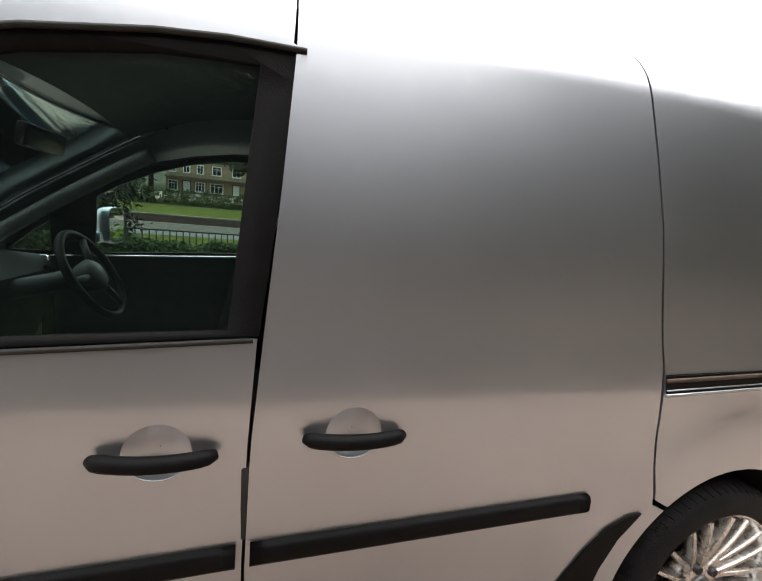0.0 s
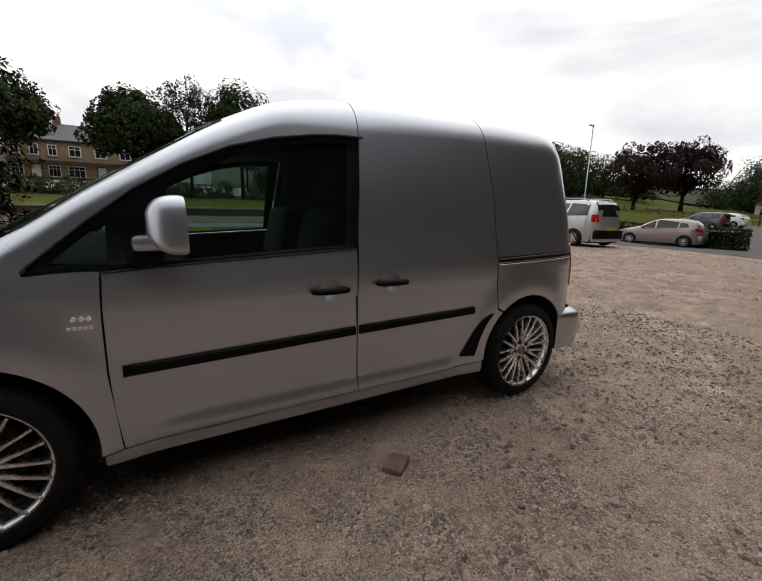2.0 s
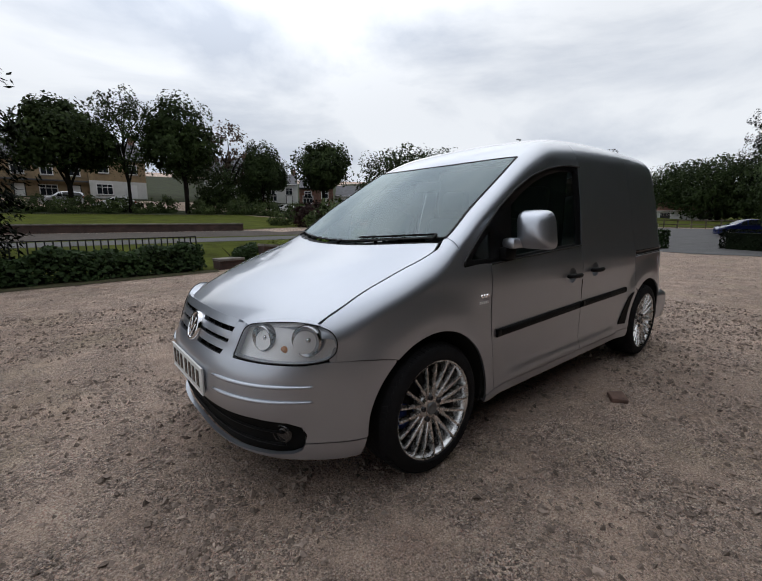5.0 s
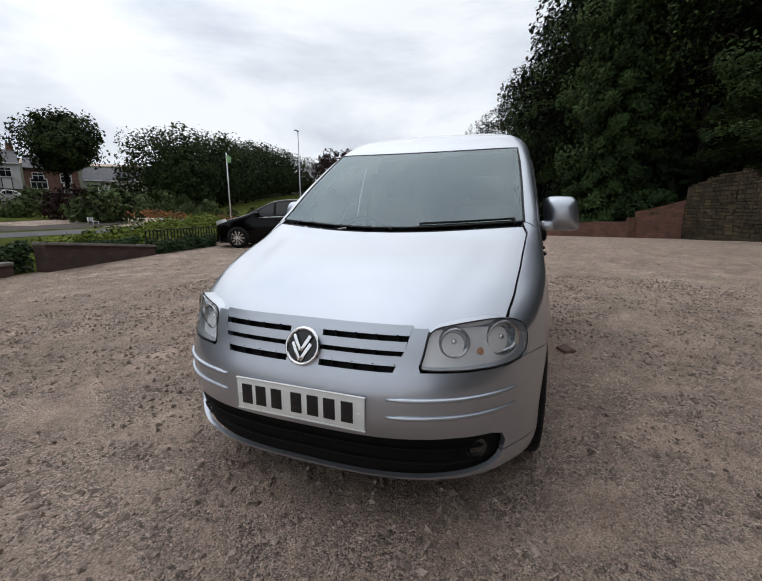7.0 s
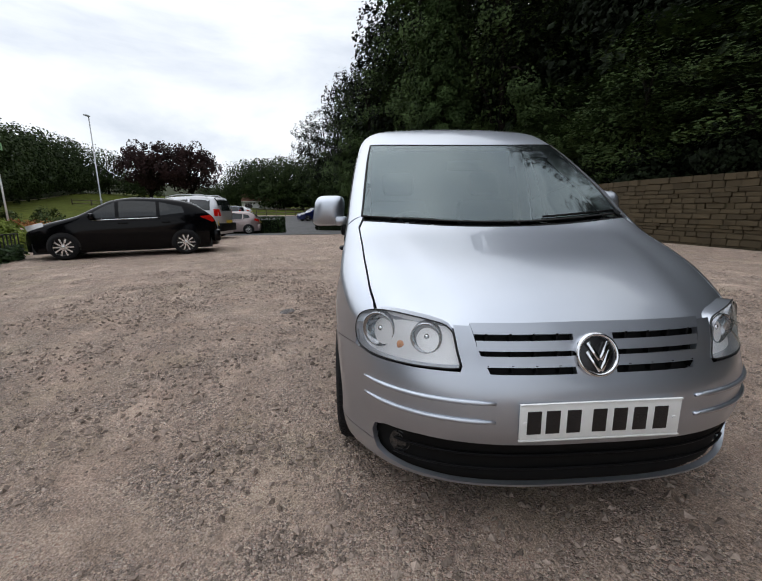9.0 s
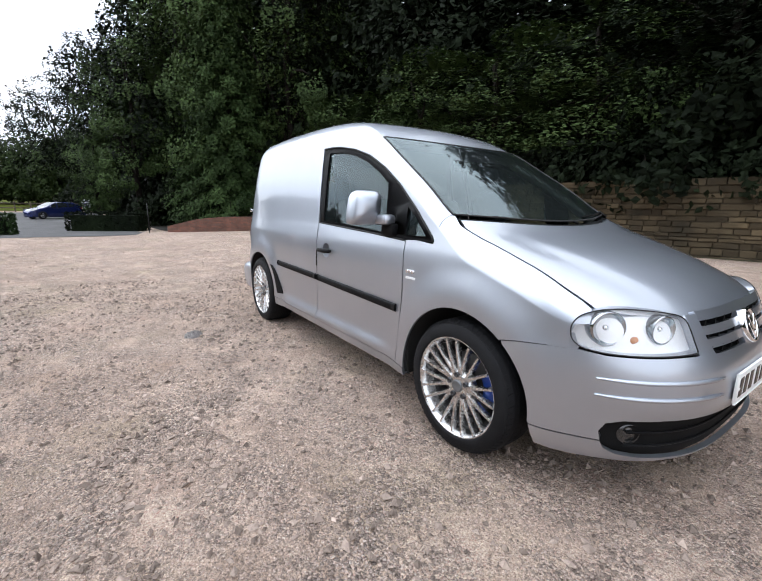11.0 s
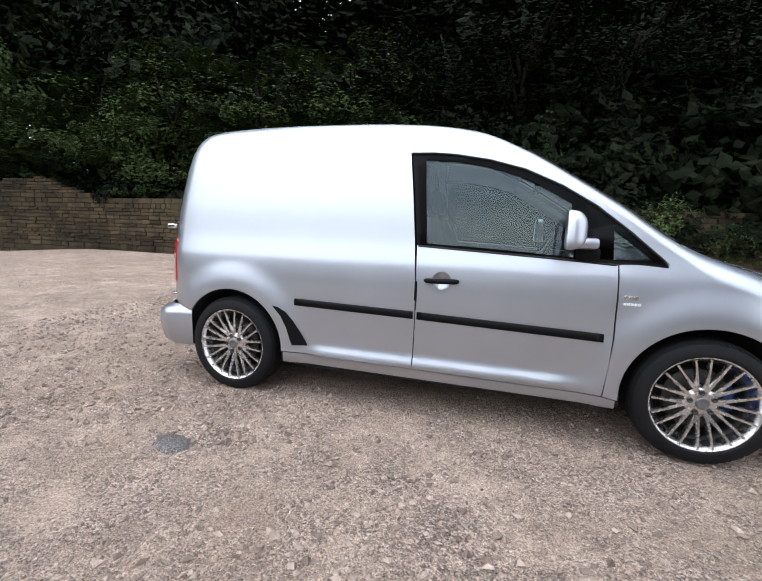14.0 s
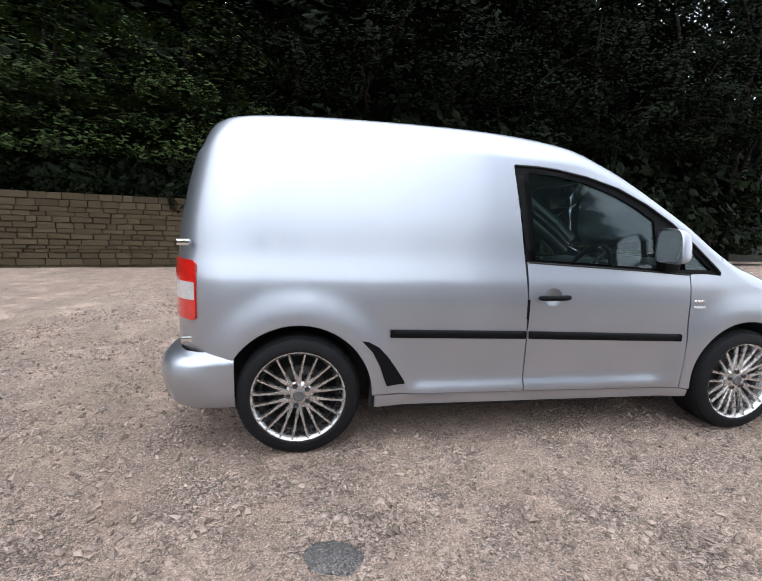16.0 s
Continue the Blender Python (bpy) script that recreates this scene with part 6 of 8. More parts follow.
for k in range(190):
    z = 0.25 + 12.4 * (k / 190) ** 1.35
    a = 2.39996 * k
    reach = (2.95 - 0.17 * z if z < 6 else 1.93 * (13.2 - z) / 7.2) * (0.9 + 0.16 * math.sin(7.7 * k))
    d = Vector((math.cos(a), math.sin(a), 0))
    line = [Vector((0, 0, z)) + d * reach * t + Vector((0, 0, 0.25 * t - 0.75 * t * t)) for t in (0, 0.35, 0.7, 1.0)]
    tube(bm, line, [0.035, 0.026, 0.015, 0.005], 4)
    m = 560
    t = rnd.uniform(0.0, 1.0, m) ** 0.75
    p = np.array([line[0] + d * reach * q for q in t]) + rnd.standard_normal((m, 3)) * np.array([0.16, 0.16, 0.07])
    p[:, 2] += 0.25 * t - 0.75 * t * t - rnd.uniform(0, 0.4, m) * t
    pts.append(p)
    nrm.append(np.repeat(np.array([[d.x, d.y, 0.6]]), m, 0))
part("branches", bm, bark, conifer)
ob = new("needles", leaf_mesh("needles", np.concatenate(pts), 0.062, rnd, 1.6, np.concatenate(nrm), 2.6))
ob.data.materials.append(leaf_dark_shade)
ob.parent = conifer
place(conifer, 5.45, -9.3)
needle_green = leaf_material("green_needles", (0.038, 0.062, 0.02), (0.014, 0.024, 0.009))
far_conifer = put(conifer, -27.2, 5.9, 1.5, 40, -0.1, 1.1)
put(wood_a, -33.5, 0.8, 0.95, 35, -0.1)
put(wood_c, -35.0, -1.8, 0.7, 200, -0.1)
put(wood_far, -31.5, 8.6, 1.5, 10, -0.1, 1.1)
put(wood_far, -36.5, 8.0, 1.7, 130, -0.1, 1.1)
put(wood_far, -34.5, 13.2, 1.65, 250, -0.1, 1.1)
put(wood_far, -41.0, 6.0, 1.7, 310, -0.1, 1.0)
put(wood_far, -26.0, 12.4, 1.4, 190, -0.1, 1.1)
put(wood_far, -35.0, 3.6, 1.25, 80, -0.1, 1.1)
for i, (x, y, sc) in enumerate(((-22.0, 15.5, 1.5), (-18.0, 14.8, 1.4), (-25.0, 19.0, 1.8), (-13.5, 15.0, 1.2))):
    put(wood_far, x, y, sc, 70 + 95 * i, -0.1, 1.05)
far_conifer["label"] = "tall conifer with drooping green sprays at the wood's edge"
for ob in far_conifer.children:
    if ob.name.startswith("needles"):
        ob.data = ob.data.copy()
        ob.data.materials.clear()
        ob.data.materials.append(needle_green)

# park trees, each with its own crown
park_round = tree("park_tree", "round-headed dark green park tree", "tree", [(0, 0, 7.4, 3.9, 3.9, 3.0), (2.4, 0.5, 6.2, 2.5, 2.5, 1.9), (-2.5, -0.4, 6.3, 2.5, 2.5, 1.9), (0.4, 0.2, 9.0, 2.4, 2.4, 1.6)], 15000, 0.26, leaf_mid, 41, 0.3, 2.4, 260, 0.27, 0.2, 8, group="park trees")
park_tall = tree("park_tree", "tall slender green park tree", "tree", [(0, 0, 9.4, 2.6, 2.6, 3.0), (1.4, 0.2, 6.6, 2.6, 2.6, 2.4), (-1.3, 0, 7.4, 2.3, 2.3, 2.4), (0.8, 0, 8.6, 2.4, 2.4, 2.4)], 14000, 0.23, leaf_mid, 43, 0.24, 3.0, 220, 0.3, 0.2, 8, group="park trees")
park_thin = tree("park_tree", "thin-crowned tree with gaps showing sky", "tree", [(0, 0, 8.0, 2.9, 2.9, 3.8), (0.6, 0.3, 11.0, 2.0, 2.0, 2.0), (-1.2, 0, 9.6, 1.8, 1.8, 2.2)], 7000, 0.15, leaf_mid, 47, 0.2, 2.5, 160, 0.22, 0.2, 12, group="park trees")
park_bare = tree("park_tree", "half-bare brownish tree with fine twigs", "tree", [(0, 0, 6.5, 3.3, 3.3, 3.6)], 2200, 0.2, leaf_brown, 53, 0.2, 2.2, 90, 0.14, 0.2, 14, group="park trees")
park_low = tree("park_tree", "dense green park tree, leafy to the ground", "tree", [(0, 0, 5.6, 3.6, 3.6, 4.0), (1.8, 0.3, 3.4, 2.8, 2.8, 2.8), (-1.9, -0.2, 3.2, 2.8, 2.8, 2.6)], 6800, 0.24, leaf_mid, 57, 0.28, 1.6, 200, 0.28, 0.2, 8, group="park trees")
place(park_low, -47, -52, 1.0)
place(park_round, 0.7, -48.9, 0.98, 0, 0, 1.0)
place(park_tall, -9.4, -46.4, 0.99, 0, 0)
place(park_thin, -4.1, -47.2, 0.95, 0, 0)
place(park_bare, -16.6, -54.0, 1.15, 0, 0)
for i, (ob, x, y, sc) in enumerate([(park_round, 13.0, -50, 1.1), (park_tall, -19.5, -49.5, 0.75), (park_low, -13.4, -49, 0.62),
                                     (park_tall, -12.4, -58, 0.7), (park_round, -24, -58, 0.75), (park_round, -29, -50, 0.98), (park_tall, 16, -50, 0.9), (park_low, 20, -60, 1.0), (park_low, -20, -56, 0.8),
                                     (park_low, -38, -41.6, 1.08), (park_low, -38.5, -47, 1.05), (park_low, -45, -44, 1.05), (park_low, -51, -47.5, 1.2), (park_low, -57, -50.5, 1.15), (park_low, -63, -54, 1.2), (park_low, -70, -57, 1.25), (park_low, -76, -59.5, 1.3), (park_low, -83, -62, 1.3), (park_low, -90, -64.5, 1.3), (park_low, -97, -66, 1.3), (park_low, -104, -68, 1.3), (park_low, -112, -66, 1.25), (park_low, -118, -60, 1.2),
                                     (park_low, -101, -29.5, 0.95), (park_low, -97, -26.5, 1.15), (park_low, -95, -22, 1.2), (park_low, -92.5, -17.5, 1.25), (park_low, -93, -12.5, 1.3), (park_low, -104, -24, 1.3), (park_low, -88, -8, 1.25), (park_low, -80, -5, 1.25), (park_low, -100, -18, 1.35), (park_low, -118, -38, 0.8), (park_low, -124, -44, 0.8)]):
    put(ob, x, y, sc, 47 * i)
purple = tree("purple_tree", "dark purple-leaved tree with an open top", "tree", [(0, 0, 3.3, 2.5, 2.5, 1.6), (1.4, 1.2, 3.2, 1.9, 1.9, 1.2), (0.2, 0.2, 4.6, 1.9, 1.9, 1.0)], 11000, 0.13, leaf_purple, 61, 0.17, 1.0, 110, 0.25, 0.2, 9, group="purple trees")
place(purple, -74.0, -37.2, 2.0, 30)
put(purple, -76.6, -31.0, 2.05, 170)

# shrubs and flower beds of the garden
round_bush = shrub("garden_shrub", "rounded dark green garden shrub", "shrub", 1.1, 1.1, 0.75, 1900, 0.11, leaf_shrub, 71, group="garden shrubs")
place(round_bush, -9.8, -17.6, 1.25)
for i, (x, y, sc) in enumerate([(-20.7, -29.3, 2.2), (-23.3, -29.8, 2.5), (-22.4, -26.8, 2.2), (-21.6, -24.2, 1.5), (-16.2, -24.4, 1.2), (-18.2, -24.6, 1.3), (-27.6, -28.3, 1.9), (-26.8, -25.0, 1.2), (-29.7, -24.2, 1.5), (-14.6, -25.2, 1.4), (-19.4, -26.6, 1.6), (-12.6, -24.0, 1.5), (-9.0, -22.5, 1.1), (-25.0, -31.6, 2.2), (-17.4, -28.4, 1.9), (-13.0, -27.6, 1.7),
                                 (8, -45.5, 1.3), (4.5, -45.3, 1.1), (1.5, -45.8, 1.2), (-2, -45.4, 1.1), (-5, -46, 1.0), (-10.5, -45.2, 1.2), (-14, -44.6, 1.3), (-17.5, -43.2, 1.4), (-20.5, -41.0, 1.5), (-23, -38, 1.5), (12, -45, 1.3), (6.3, -48, 1.4), (3, -48.2, 1.3), (-0.5, -48.4, 1.4), (-3.6, -48.2, 1.3), (-7.4, -48, 1.5), (-12, -47.6, 1.6), (10, -48, 1.4), (-16, -47, 1.8), (14, -47, 1.5)]):
    put(round_bush, x, y, sc * (0.62 if y > -35 else 0.9), 60 * i)
lime_bush = shrub("garden_shrub", "yellow-green leafy garden shrub", "shrub", 1.0, 0.8, 0.24, 1500, 0.08, leaf_lime, 77, group="lime shrubs")
place(lime_bush, -4.6, -10.6, 0.9)
red_bush = shrub("garden_shrub", "dark red-leaved garden shrub", "shrub", 1.0, 1.0, 0.7, 1500, 0.11, leaf_purple, 75)
place(red_bush, -10.4, -20.6, 1.2)
for i, (x, y, sc) in enumerate([(-6.6, -10.4, 0.8), (-3.2, -10.2, 0.7), (-8.4, -10.8, 0.8), (-25.6, -22.6, 0.8), (-28.0, -22.4, 0.9), (-7.6, -11.4, 0.8), (-5.8, -9.6, 0.6), (-24.2, -23.2, 0.7), (-9.5, -11.2, 0.9), (-8.0, -12.0, 0.9), (-10.5, -12.6, 0.9), (-11.6, -13.4, 0.9), (-9.2, -13.0, 0.8), (-6.4, -11.5, 0.8), (-5.0, -9.8, 0.7), (-7.2, -9.9, 0.8), (-12.6, -14.6, 0.9), (-2.6, -9.6, 0.6)]):
    put(lime_bush, x, y, sc, 70 * i)
flowers = shrub("flower_bed", "bed of orange and red flowers", "flowers", 1.6, 0.9, 0.16, 1100, 0.09, petal_orange, 79, group="flower beds")
place(flowers, -16.5, -22.6, 1.1, 40)
for i, (x, y, sc) in enumerate([(-18.5, -22.8, 1.1), (-21.5, -21.6, 1.2), (-24, -21.0, 1.2), (-26.5, -20.4, 1.1), (-14.4, -21.4, 0.9)]):
    put(flowers, x, y, sc, 40 + 15 * i)

# clipped hedges by the drive
def clipped_hedge(label, x0, y0, x1, y1, wide, high, seed, mat):
    rnd = np.random.default_rng(seed)
    ln = math.hypot(x1 - x0, y1 - y0)
    n = int(900 * ln * 0.55)
    t, face = rnd.uniform(0, 1, n), rnd.integers(0, 3, n)
    ends = rnd.uniform(0, 1, n) < 2.5 / (ln + 2.5)
    face = np.where(ends, 3, face)
    t = np.where(ends, (t > 0.5) * 1.0 + rnd.normal(0, 0.03, n) / ln, t)
    u, v = rnd.uniform(-0.5, 0.5, n) * wide, rnd.uniform(0, 1, n) * high
    u, v = np.where(face == 0, -wide / 2, np.where(face == 1, wide / 2, u)), np.where(face == 2, high, v)
    u, v = u + rnd.normal(0, 0.03, n), v + rnd.normal(0, 0.03, n)
    dx, dy = (x1 - x0) / ln, (y1 - y0) / ln
    p = np.stack([x0 + t * (x1 - x0) - dy * u, y0 + t * (y1 - y0) + dx * u, np.maximum(v, 0.02)], -1)
    p[:, 2] += np.array([land(a, b) for a, b in p[:, :2]])
    root = thing("hedge", label, "hedge")
    ob = new("foliage", leaf_mesh("foliage", p, 0.085, rnd, 0.0))
    ob.data.materials.append(mat)
    ob.parent = root
    # solid core box; its near-black colour stands for the shade inside the hedge
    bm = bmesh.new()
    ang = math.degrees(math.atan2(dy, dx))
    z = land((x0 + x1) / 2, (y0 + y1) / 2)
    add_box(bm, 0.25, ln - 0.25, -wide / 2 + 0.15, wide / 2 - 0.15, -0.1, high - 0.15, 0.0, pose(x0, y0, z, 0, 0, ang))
    tagged(part("branchwork", bm, leaf_dark_shade, root), kind="stuff")


clipped_hedge("low clipped hedge, dark with lime tips, beside the drive", -26.2, -12.6, -25.0, -5.6, 1.0, 1.05, 5, leaf_ivy)
clipped_hedge("low clipped dark hedge beside the drive", -28.4, -3.4, -26.4, 0.4, 1.1, 1.1, 6, leaf_dark_shade)

# ivy hedge between car park and garden
rnd = np.random.default_rng(91)
for x0, x1, high, wide, label in ((-0.1, 13.0, 0.72, 0.6, "low hedge of dark ivy along the car park"), (-7.2, -4.5, 0.4, 0.5, "ivy sprawling under the railings"), (-1.5, -0.9, 0.62, 0.4, "ivy over the end of the brick wall"), (-4.5, -1.5, 0.14, 0.3, "ivy creeping behind the brick wall")):
    n = int(1050 * (x1 - x0) * (0.4 + high))
    x = rnd.uniform(x0, x1, n)
    u, v = rnd.uniform(-0.5, 0.5, n), rnd.uniform(0, 1, n) ** 0.8
    hh = high * (0.8 + 0.3 * np.array([noise.noise(Vector((a * 1.7, 0, 5))) for a in x]))
    back = 0.42 if x0 == -4.5 else 0.0
    p = np.stack([x, hedge_y(x) - 0.35 - back + u * wide * (1.15 - 0.5 * v), 0.02 + v * hh + (0.3 if x0 == -4.5 else 0)], -1)
    root = thing("ivy_hedge", label, "hedge")
    ob = new("foliage", leaf_mesh("foliage", p, 0.085, rnd, 0.4, np.repeat(np.array([[0, 0.9, 0.5]]), n, 0), 1.2))
    ob.data.materials.append(leaf_ivy)
    ob.parent = root
    bm = bmesh.new()
    for k in range(int((x1 - x0) * 2.5) + 1):
        xx = x0 + 0.2 + k * 0.4
        tube(bm, [(xx, hedge_y(xx) - 0.4 - back, -0.05), (xx + 0.1, hedge_y(xx) - 0.36 - back, high * 0.5), (xx + 0.25, hedge_y(xx) - 0.4 - back, high * 0.8)], [0.018, 0.012, 0.005], 5)
    tagged(part("stemwork", bm, bark, root), kind="stuff")

# ---- walls, railings, posts and houses ----
sandstone = material("sandstone", (0.072, 0.053, 0.03), 0.92, 0, 0.35, 1.1, 0.8, 40.0, color2=(0.03, 0.024, 0.015), island=0.4, spec=0.2)
mortar = material("wall_core", (0.05, 0.039, 0.026), 0.95, 0, 0.4, 5.0, 0.4, 40.0)
for m_ in (sandstone,):
    nn, ll = m_.node_tree.nodes, m_.node_tree.links
    info = nn.new("ShaderNodeObjectInfo")
    hs = nn.new("ShaderNodeHueSaturation")
    rg = nn.new("ShaderNodeMapRange")
    rg.inputs["To Min"].default_value, rg.inputs["To Max"].default_value = 0.75, 1.2
    ll.new(info.outputs["Random"], rg.inputs["Value"])
    ll.new(rg.outputs["Result"], hs.inputs["Value"])
    old = nn["Principled BSDF"].inputs["Base Color"].links[0].from_socket
    ll.new(old, hs.inputs["Color"])
    ll.new(hs.outputs["Color"], nn["Principled BSDF"].inputs["Base Color"])


def brick_material(name, c1, c2, mort, scale=1.0):
    mat = bpy.data.materials.new(name)
    mat.use_nodes = True
    n, l = mat.node_tree.nodes, mat.node_tree.links
    b = n["Principled BSDF"]
    b.inputs["Roughness"].default_value = 0.9
    tc, mp, br = n.new("ShaderNodeTexCoord"), n.new("ShaderNodeMapping"), n.new("ShaderNodeTexBrick")
    sep, add, cmb = n.new("ShaderNodeSeparateXYZ"), n.new("ShaderNodeMath"), n.new("ShaderNodeCombineXYZ")
    l.new(tc.outputs["Object"], sep.inputs["Vector"])
    l.new(sep.outputs["X"], add.inputs[0])
    l.new(sep.outputs["Y"], add.inputs[1])
    l.new(add.outputs[0], cmb.inputs["X"])
    l.new(sep.outputs["Z"], cmb.inputs["Y"])
    br.inputs["Scale"].default_value = scale
    br.inputs["Brick Width"].default_value, br.inputs["Row Height"].default_value, br.inputs["Mortar Size"].default_value = 0.225, 0.075, 0.006
    br.inputs["Color1"].default_value, br.inputs["Color2"].default_value, br.inputs["Mortar"].default_value = (*c1, 1), (*c2, 1), (*mort, 1)
    l.new(cmb.outputs[0], br.inputs["Vector"])
    ns, mx = n.new("ShaderNodeTexNoise"), n.new("ShaderNodeMixRGB")
    ns.inputs["Scale"].default_value = 2.5
    ns.inputs["Detail"].default_value = 6
    l.new(tc.outputs["Object"], ns.inputs["Vector"])
    mx.blend_type = "OVERLAY"
    mx.inputs["Fac"].default_value = 0.7
    l.new(br.outputs["Color"], mx.inputs["Color1"])
    l.new(ns.outputs["Fac"], mx.inputs["Color2"])
    l.new(mx.outputs["Color"], b.inputs["Base Color"])
    bp = n.new("ShaderNodeBump")
    bp.inputs["Strength"].default_value, bp.inputs["Distance"].default_value, bp.invert = 0.6, 0.01, True
    l.new(br.outputs["Fac"], bp.inputs["Height"])
    l.new(bp.outputs["Normal"], b.inputs["Normal"])
    return mat


brick_wall_mat = brick_material("red_brick", (0.17, 0.07, 0.045), (0.11, 0.05, 0.035), (0.09, 0.075, 0.065))
brown_brick = brick_material("brown_brick", (0.1, 0.06, 0.05), (0.07, 0.045, 0.04), (0.06, 0.05, 0.045))
coping_mat = material("coping_stone", (0.22, 0.2, 0.18), 0.9, 0, 0.3, 4.0, 0.4, 50.0)

# the stone wall, course by course
WALL = [(-21.5, 8.1), (-17.65, 8.8), (-14.0, 8.72), (-9.6, 8.45), (-6.5, 9.1), (-2.5, 9.9), (1.5, 10.7), (6.0, 11.6), (16.0, 13.4)]
WALL_LEN = [0.0]
for a, b in zip(WALL, WALL[1:]):
    WALL_LEN.append(WALL_LEN[-1] + math.hypot(b[0] - a[0], b[1] - a[1]))
WALL_TOP = Curve((0, 2.2), (2.0, 2.6), (4.2, 2.75), (5.6, 2.35), (7.2, 2.05), (12, 1.98), (40, 1.98))


def wall_at(d):
    i = max(0, min(int(np.searchsorted(WALL_LEN, d)) - 1, len(WALL) - 2))
    t = (d - WALL_LEN[i]) / (WALL_LEN[i + 1] - WALL_LEN[i])
    a, b = Vector(WALL[i]), Vector(WALL[i + 1])
    u = (b - a).normalized()
    return a.lerp(b, t), math.degrees(math.atan2(u.y, u.x))


core = bmesh.new()
for a, b, d0 in zip(WALL, WALL[1:], WALL_LEN):
    ln = math.hypot(b[0] - a[0], b[1] - a[1])
    ang = math.degrees(math.atan2(b[1] - a[1], b[0] - a[0]))
    add_box(core, 0, ln, 0.03, 0.4, -0.7, min(WALL_TOP(d0), WALL_TOP(d0 + ln)) - 0.06, 0, pose(a[0], a[1], 0, 0, 0, ang))
stone_wall = tagged(part("wall_north", core, mortar, smooth=False), "rough coursed sandstone retaining wall below the wood", "wall", kind="structure")


def block(length, high, seed):
    r = random.Random(seed)
    bm = bmesh.new()
    add_box(bm, -length / 2, length / 2, -0.02, 0.2, 0, high, min(0.018, high * 0.18))
    for v in bm.verts:
        v.co += Vector((r.uniform(-1, 1) * 0.006, r.uniform(-1, 1) * (0.012 if v.co.y < 0.1 else 0), r.uniform(-1, 1) * 0.005))
    me = mesh_of(bm, "stone")
    me.materials.append(sandstone)
    return me


LENGTHS, r = (0.22, 0.3, 0.38, 0.48, 0.6), random.Random(4)
HIGHS = (0.09, 0.12, 0.15, 0.18)
BLOCKS = {(i, j): [block(l_, h_, 10 * i + j + 100 * k) for k in range(2)] for i, l_ in enumerate(LENGTHS) for j, h_ in enumerate(HIGHS)}
near_stones, rest = 0, []
z = -0.62
while z < 2.8:
    j = r.choice((0, 1, 1, 2, 2, 3)) if z > 0.25 else r.choice((2, 3))
    d = r.uniform(0, 0.2)
    while d < WALL_LEN[-1] - 0.4:
        i = r.choice((0, 1, 1, 2, 2, 3, 3, 4))
        ln = LENGTHS[i]
        p, ang = wall_at(d + ln / 2)
        if land(p.x, p.y) - 0.2 < z + HIGHS[j] <= WALL_TOP(d + ln / 2) + 0.03:
            m = pose(p.x, p.y, z + 0.004, r.uniform(-1.5, 1.5), r.uniform(-1, 1), ang) @ Matrix.Translation((0, r.uniform(-0.02, 0.012), 0)) @ Matrix.Diagonal((1, 1, 0.955, 1))
            me = BLOCKS[i, j][r.randrange(2)]
            if 10.0 < d < 17.0 and near_stones < 300:
                ob = new("stone", me)
                ob.parent = stone_wall
                ob.matrix_basis = m
                near_stones += 1
            else:
                rest.append((me, m))
        d += ln + 0.012
    z += HIGHS[j] + 0.004
vs, fs = [], []
for me, m in rest:
    k = len(vs)
    vs += [tuple(m @ v.co) for v in me.vertices]
    fs += [tuple(q + k for q in p.vertices) for p in me.polygons]
me = bpy.data.meshes.new("stonework")
me.from_pydata(vs, [], fs)
me.materials.append(sandstone)
ob = new("stonework", me)
ob.parent = stone_wall
tagged(ob, kind="stuff")

# low red brick wall that ends at a pier
def line_wall(name, a, b, tops, thick, mat, label, coping=None, base=-0.2):
    ln = math.hypot(b[0] - a[0], b[1] - a[1])
    ang = math.degrees(math.atan2(b[1] - a[1], b[0] - a[0]))
    bm = bmesh.new()
    n = len(tops)
    for y in (0, thick):
        for i, tz in enumerate(tops):
            bm.verts.new((ln * i / (n - 1), y, base))
            bm.verts.new((ln * i / (n - 1), y, tz))
    bm.verts.ensure_lookup_table()
    v = bm.verts
    for i in range(n - 1):
        f0, b0 = 2 * i, 2 * n + 2 * i
        for q in ((f0, f0 + 2, f0 + 3, f0 + 1), (b0, b0 + 1, b0 + 3, b0 + 2), (f0 + 1, f0 + 3, b0 + 3, b0 + 1)):
            bm.faces.new([v[k] for k in q])
    bm.faces.new([v[k] for k in (0, 1, 2 * n + 1, 2 * n)])
    bm.faces.new([v[k] for k in (2 * n - 2, 4 * n - 2, 4 * n - 1, 2 * n - 1)])
    w = tagged(part(name, bm, mat, smooth=False), label, "wall", kind="structure")
    w.matrix_basis = pose(a[0], a[1], land(*a), 0, 0, ang)
    if coping:
        for i in range(n - 1):
            x0, x1 = ln * i / (n - 1), ln * (i + 1) / (n - 1)
            tilt = math.degrees(math.atan2(tops[i + 1] - tops[i], x1 - x0))
            bm = bmesh.new()
            add_box(bm, 0.004, math.hypot(x1 - x0, tops[i + 1] - tops[i]) - 0.004, -0.04, thick + 0.04, 0.002, 0.06, 0.008, pose(x0, 0, tops[i], 0, -tilt, 0))
            part("coping_stone", bm, coping, w, smooth=False)
    return w


line_wall("wall_west", (-23.6, 1.2), (-22.05, 5.75), [0.35, 0.75, 0.9, 0.92], 0.25, brick_wall_mat, "low red brick wall at the car park's edge", base=-0.5)
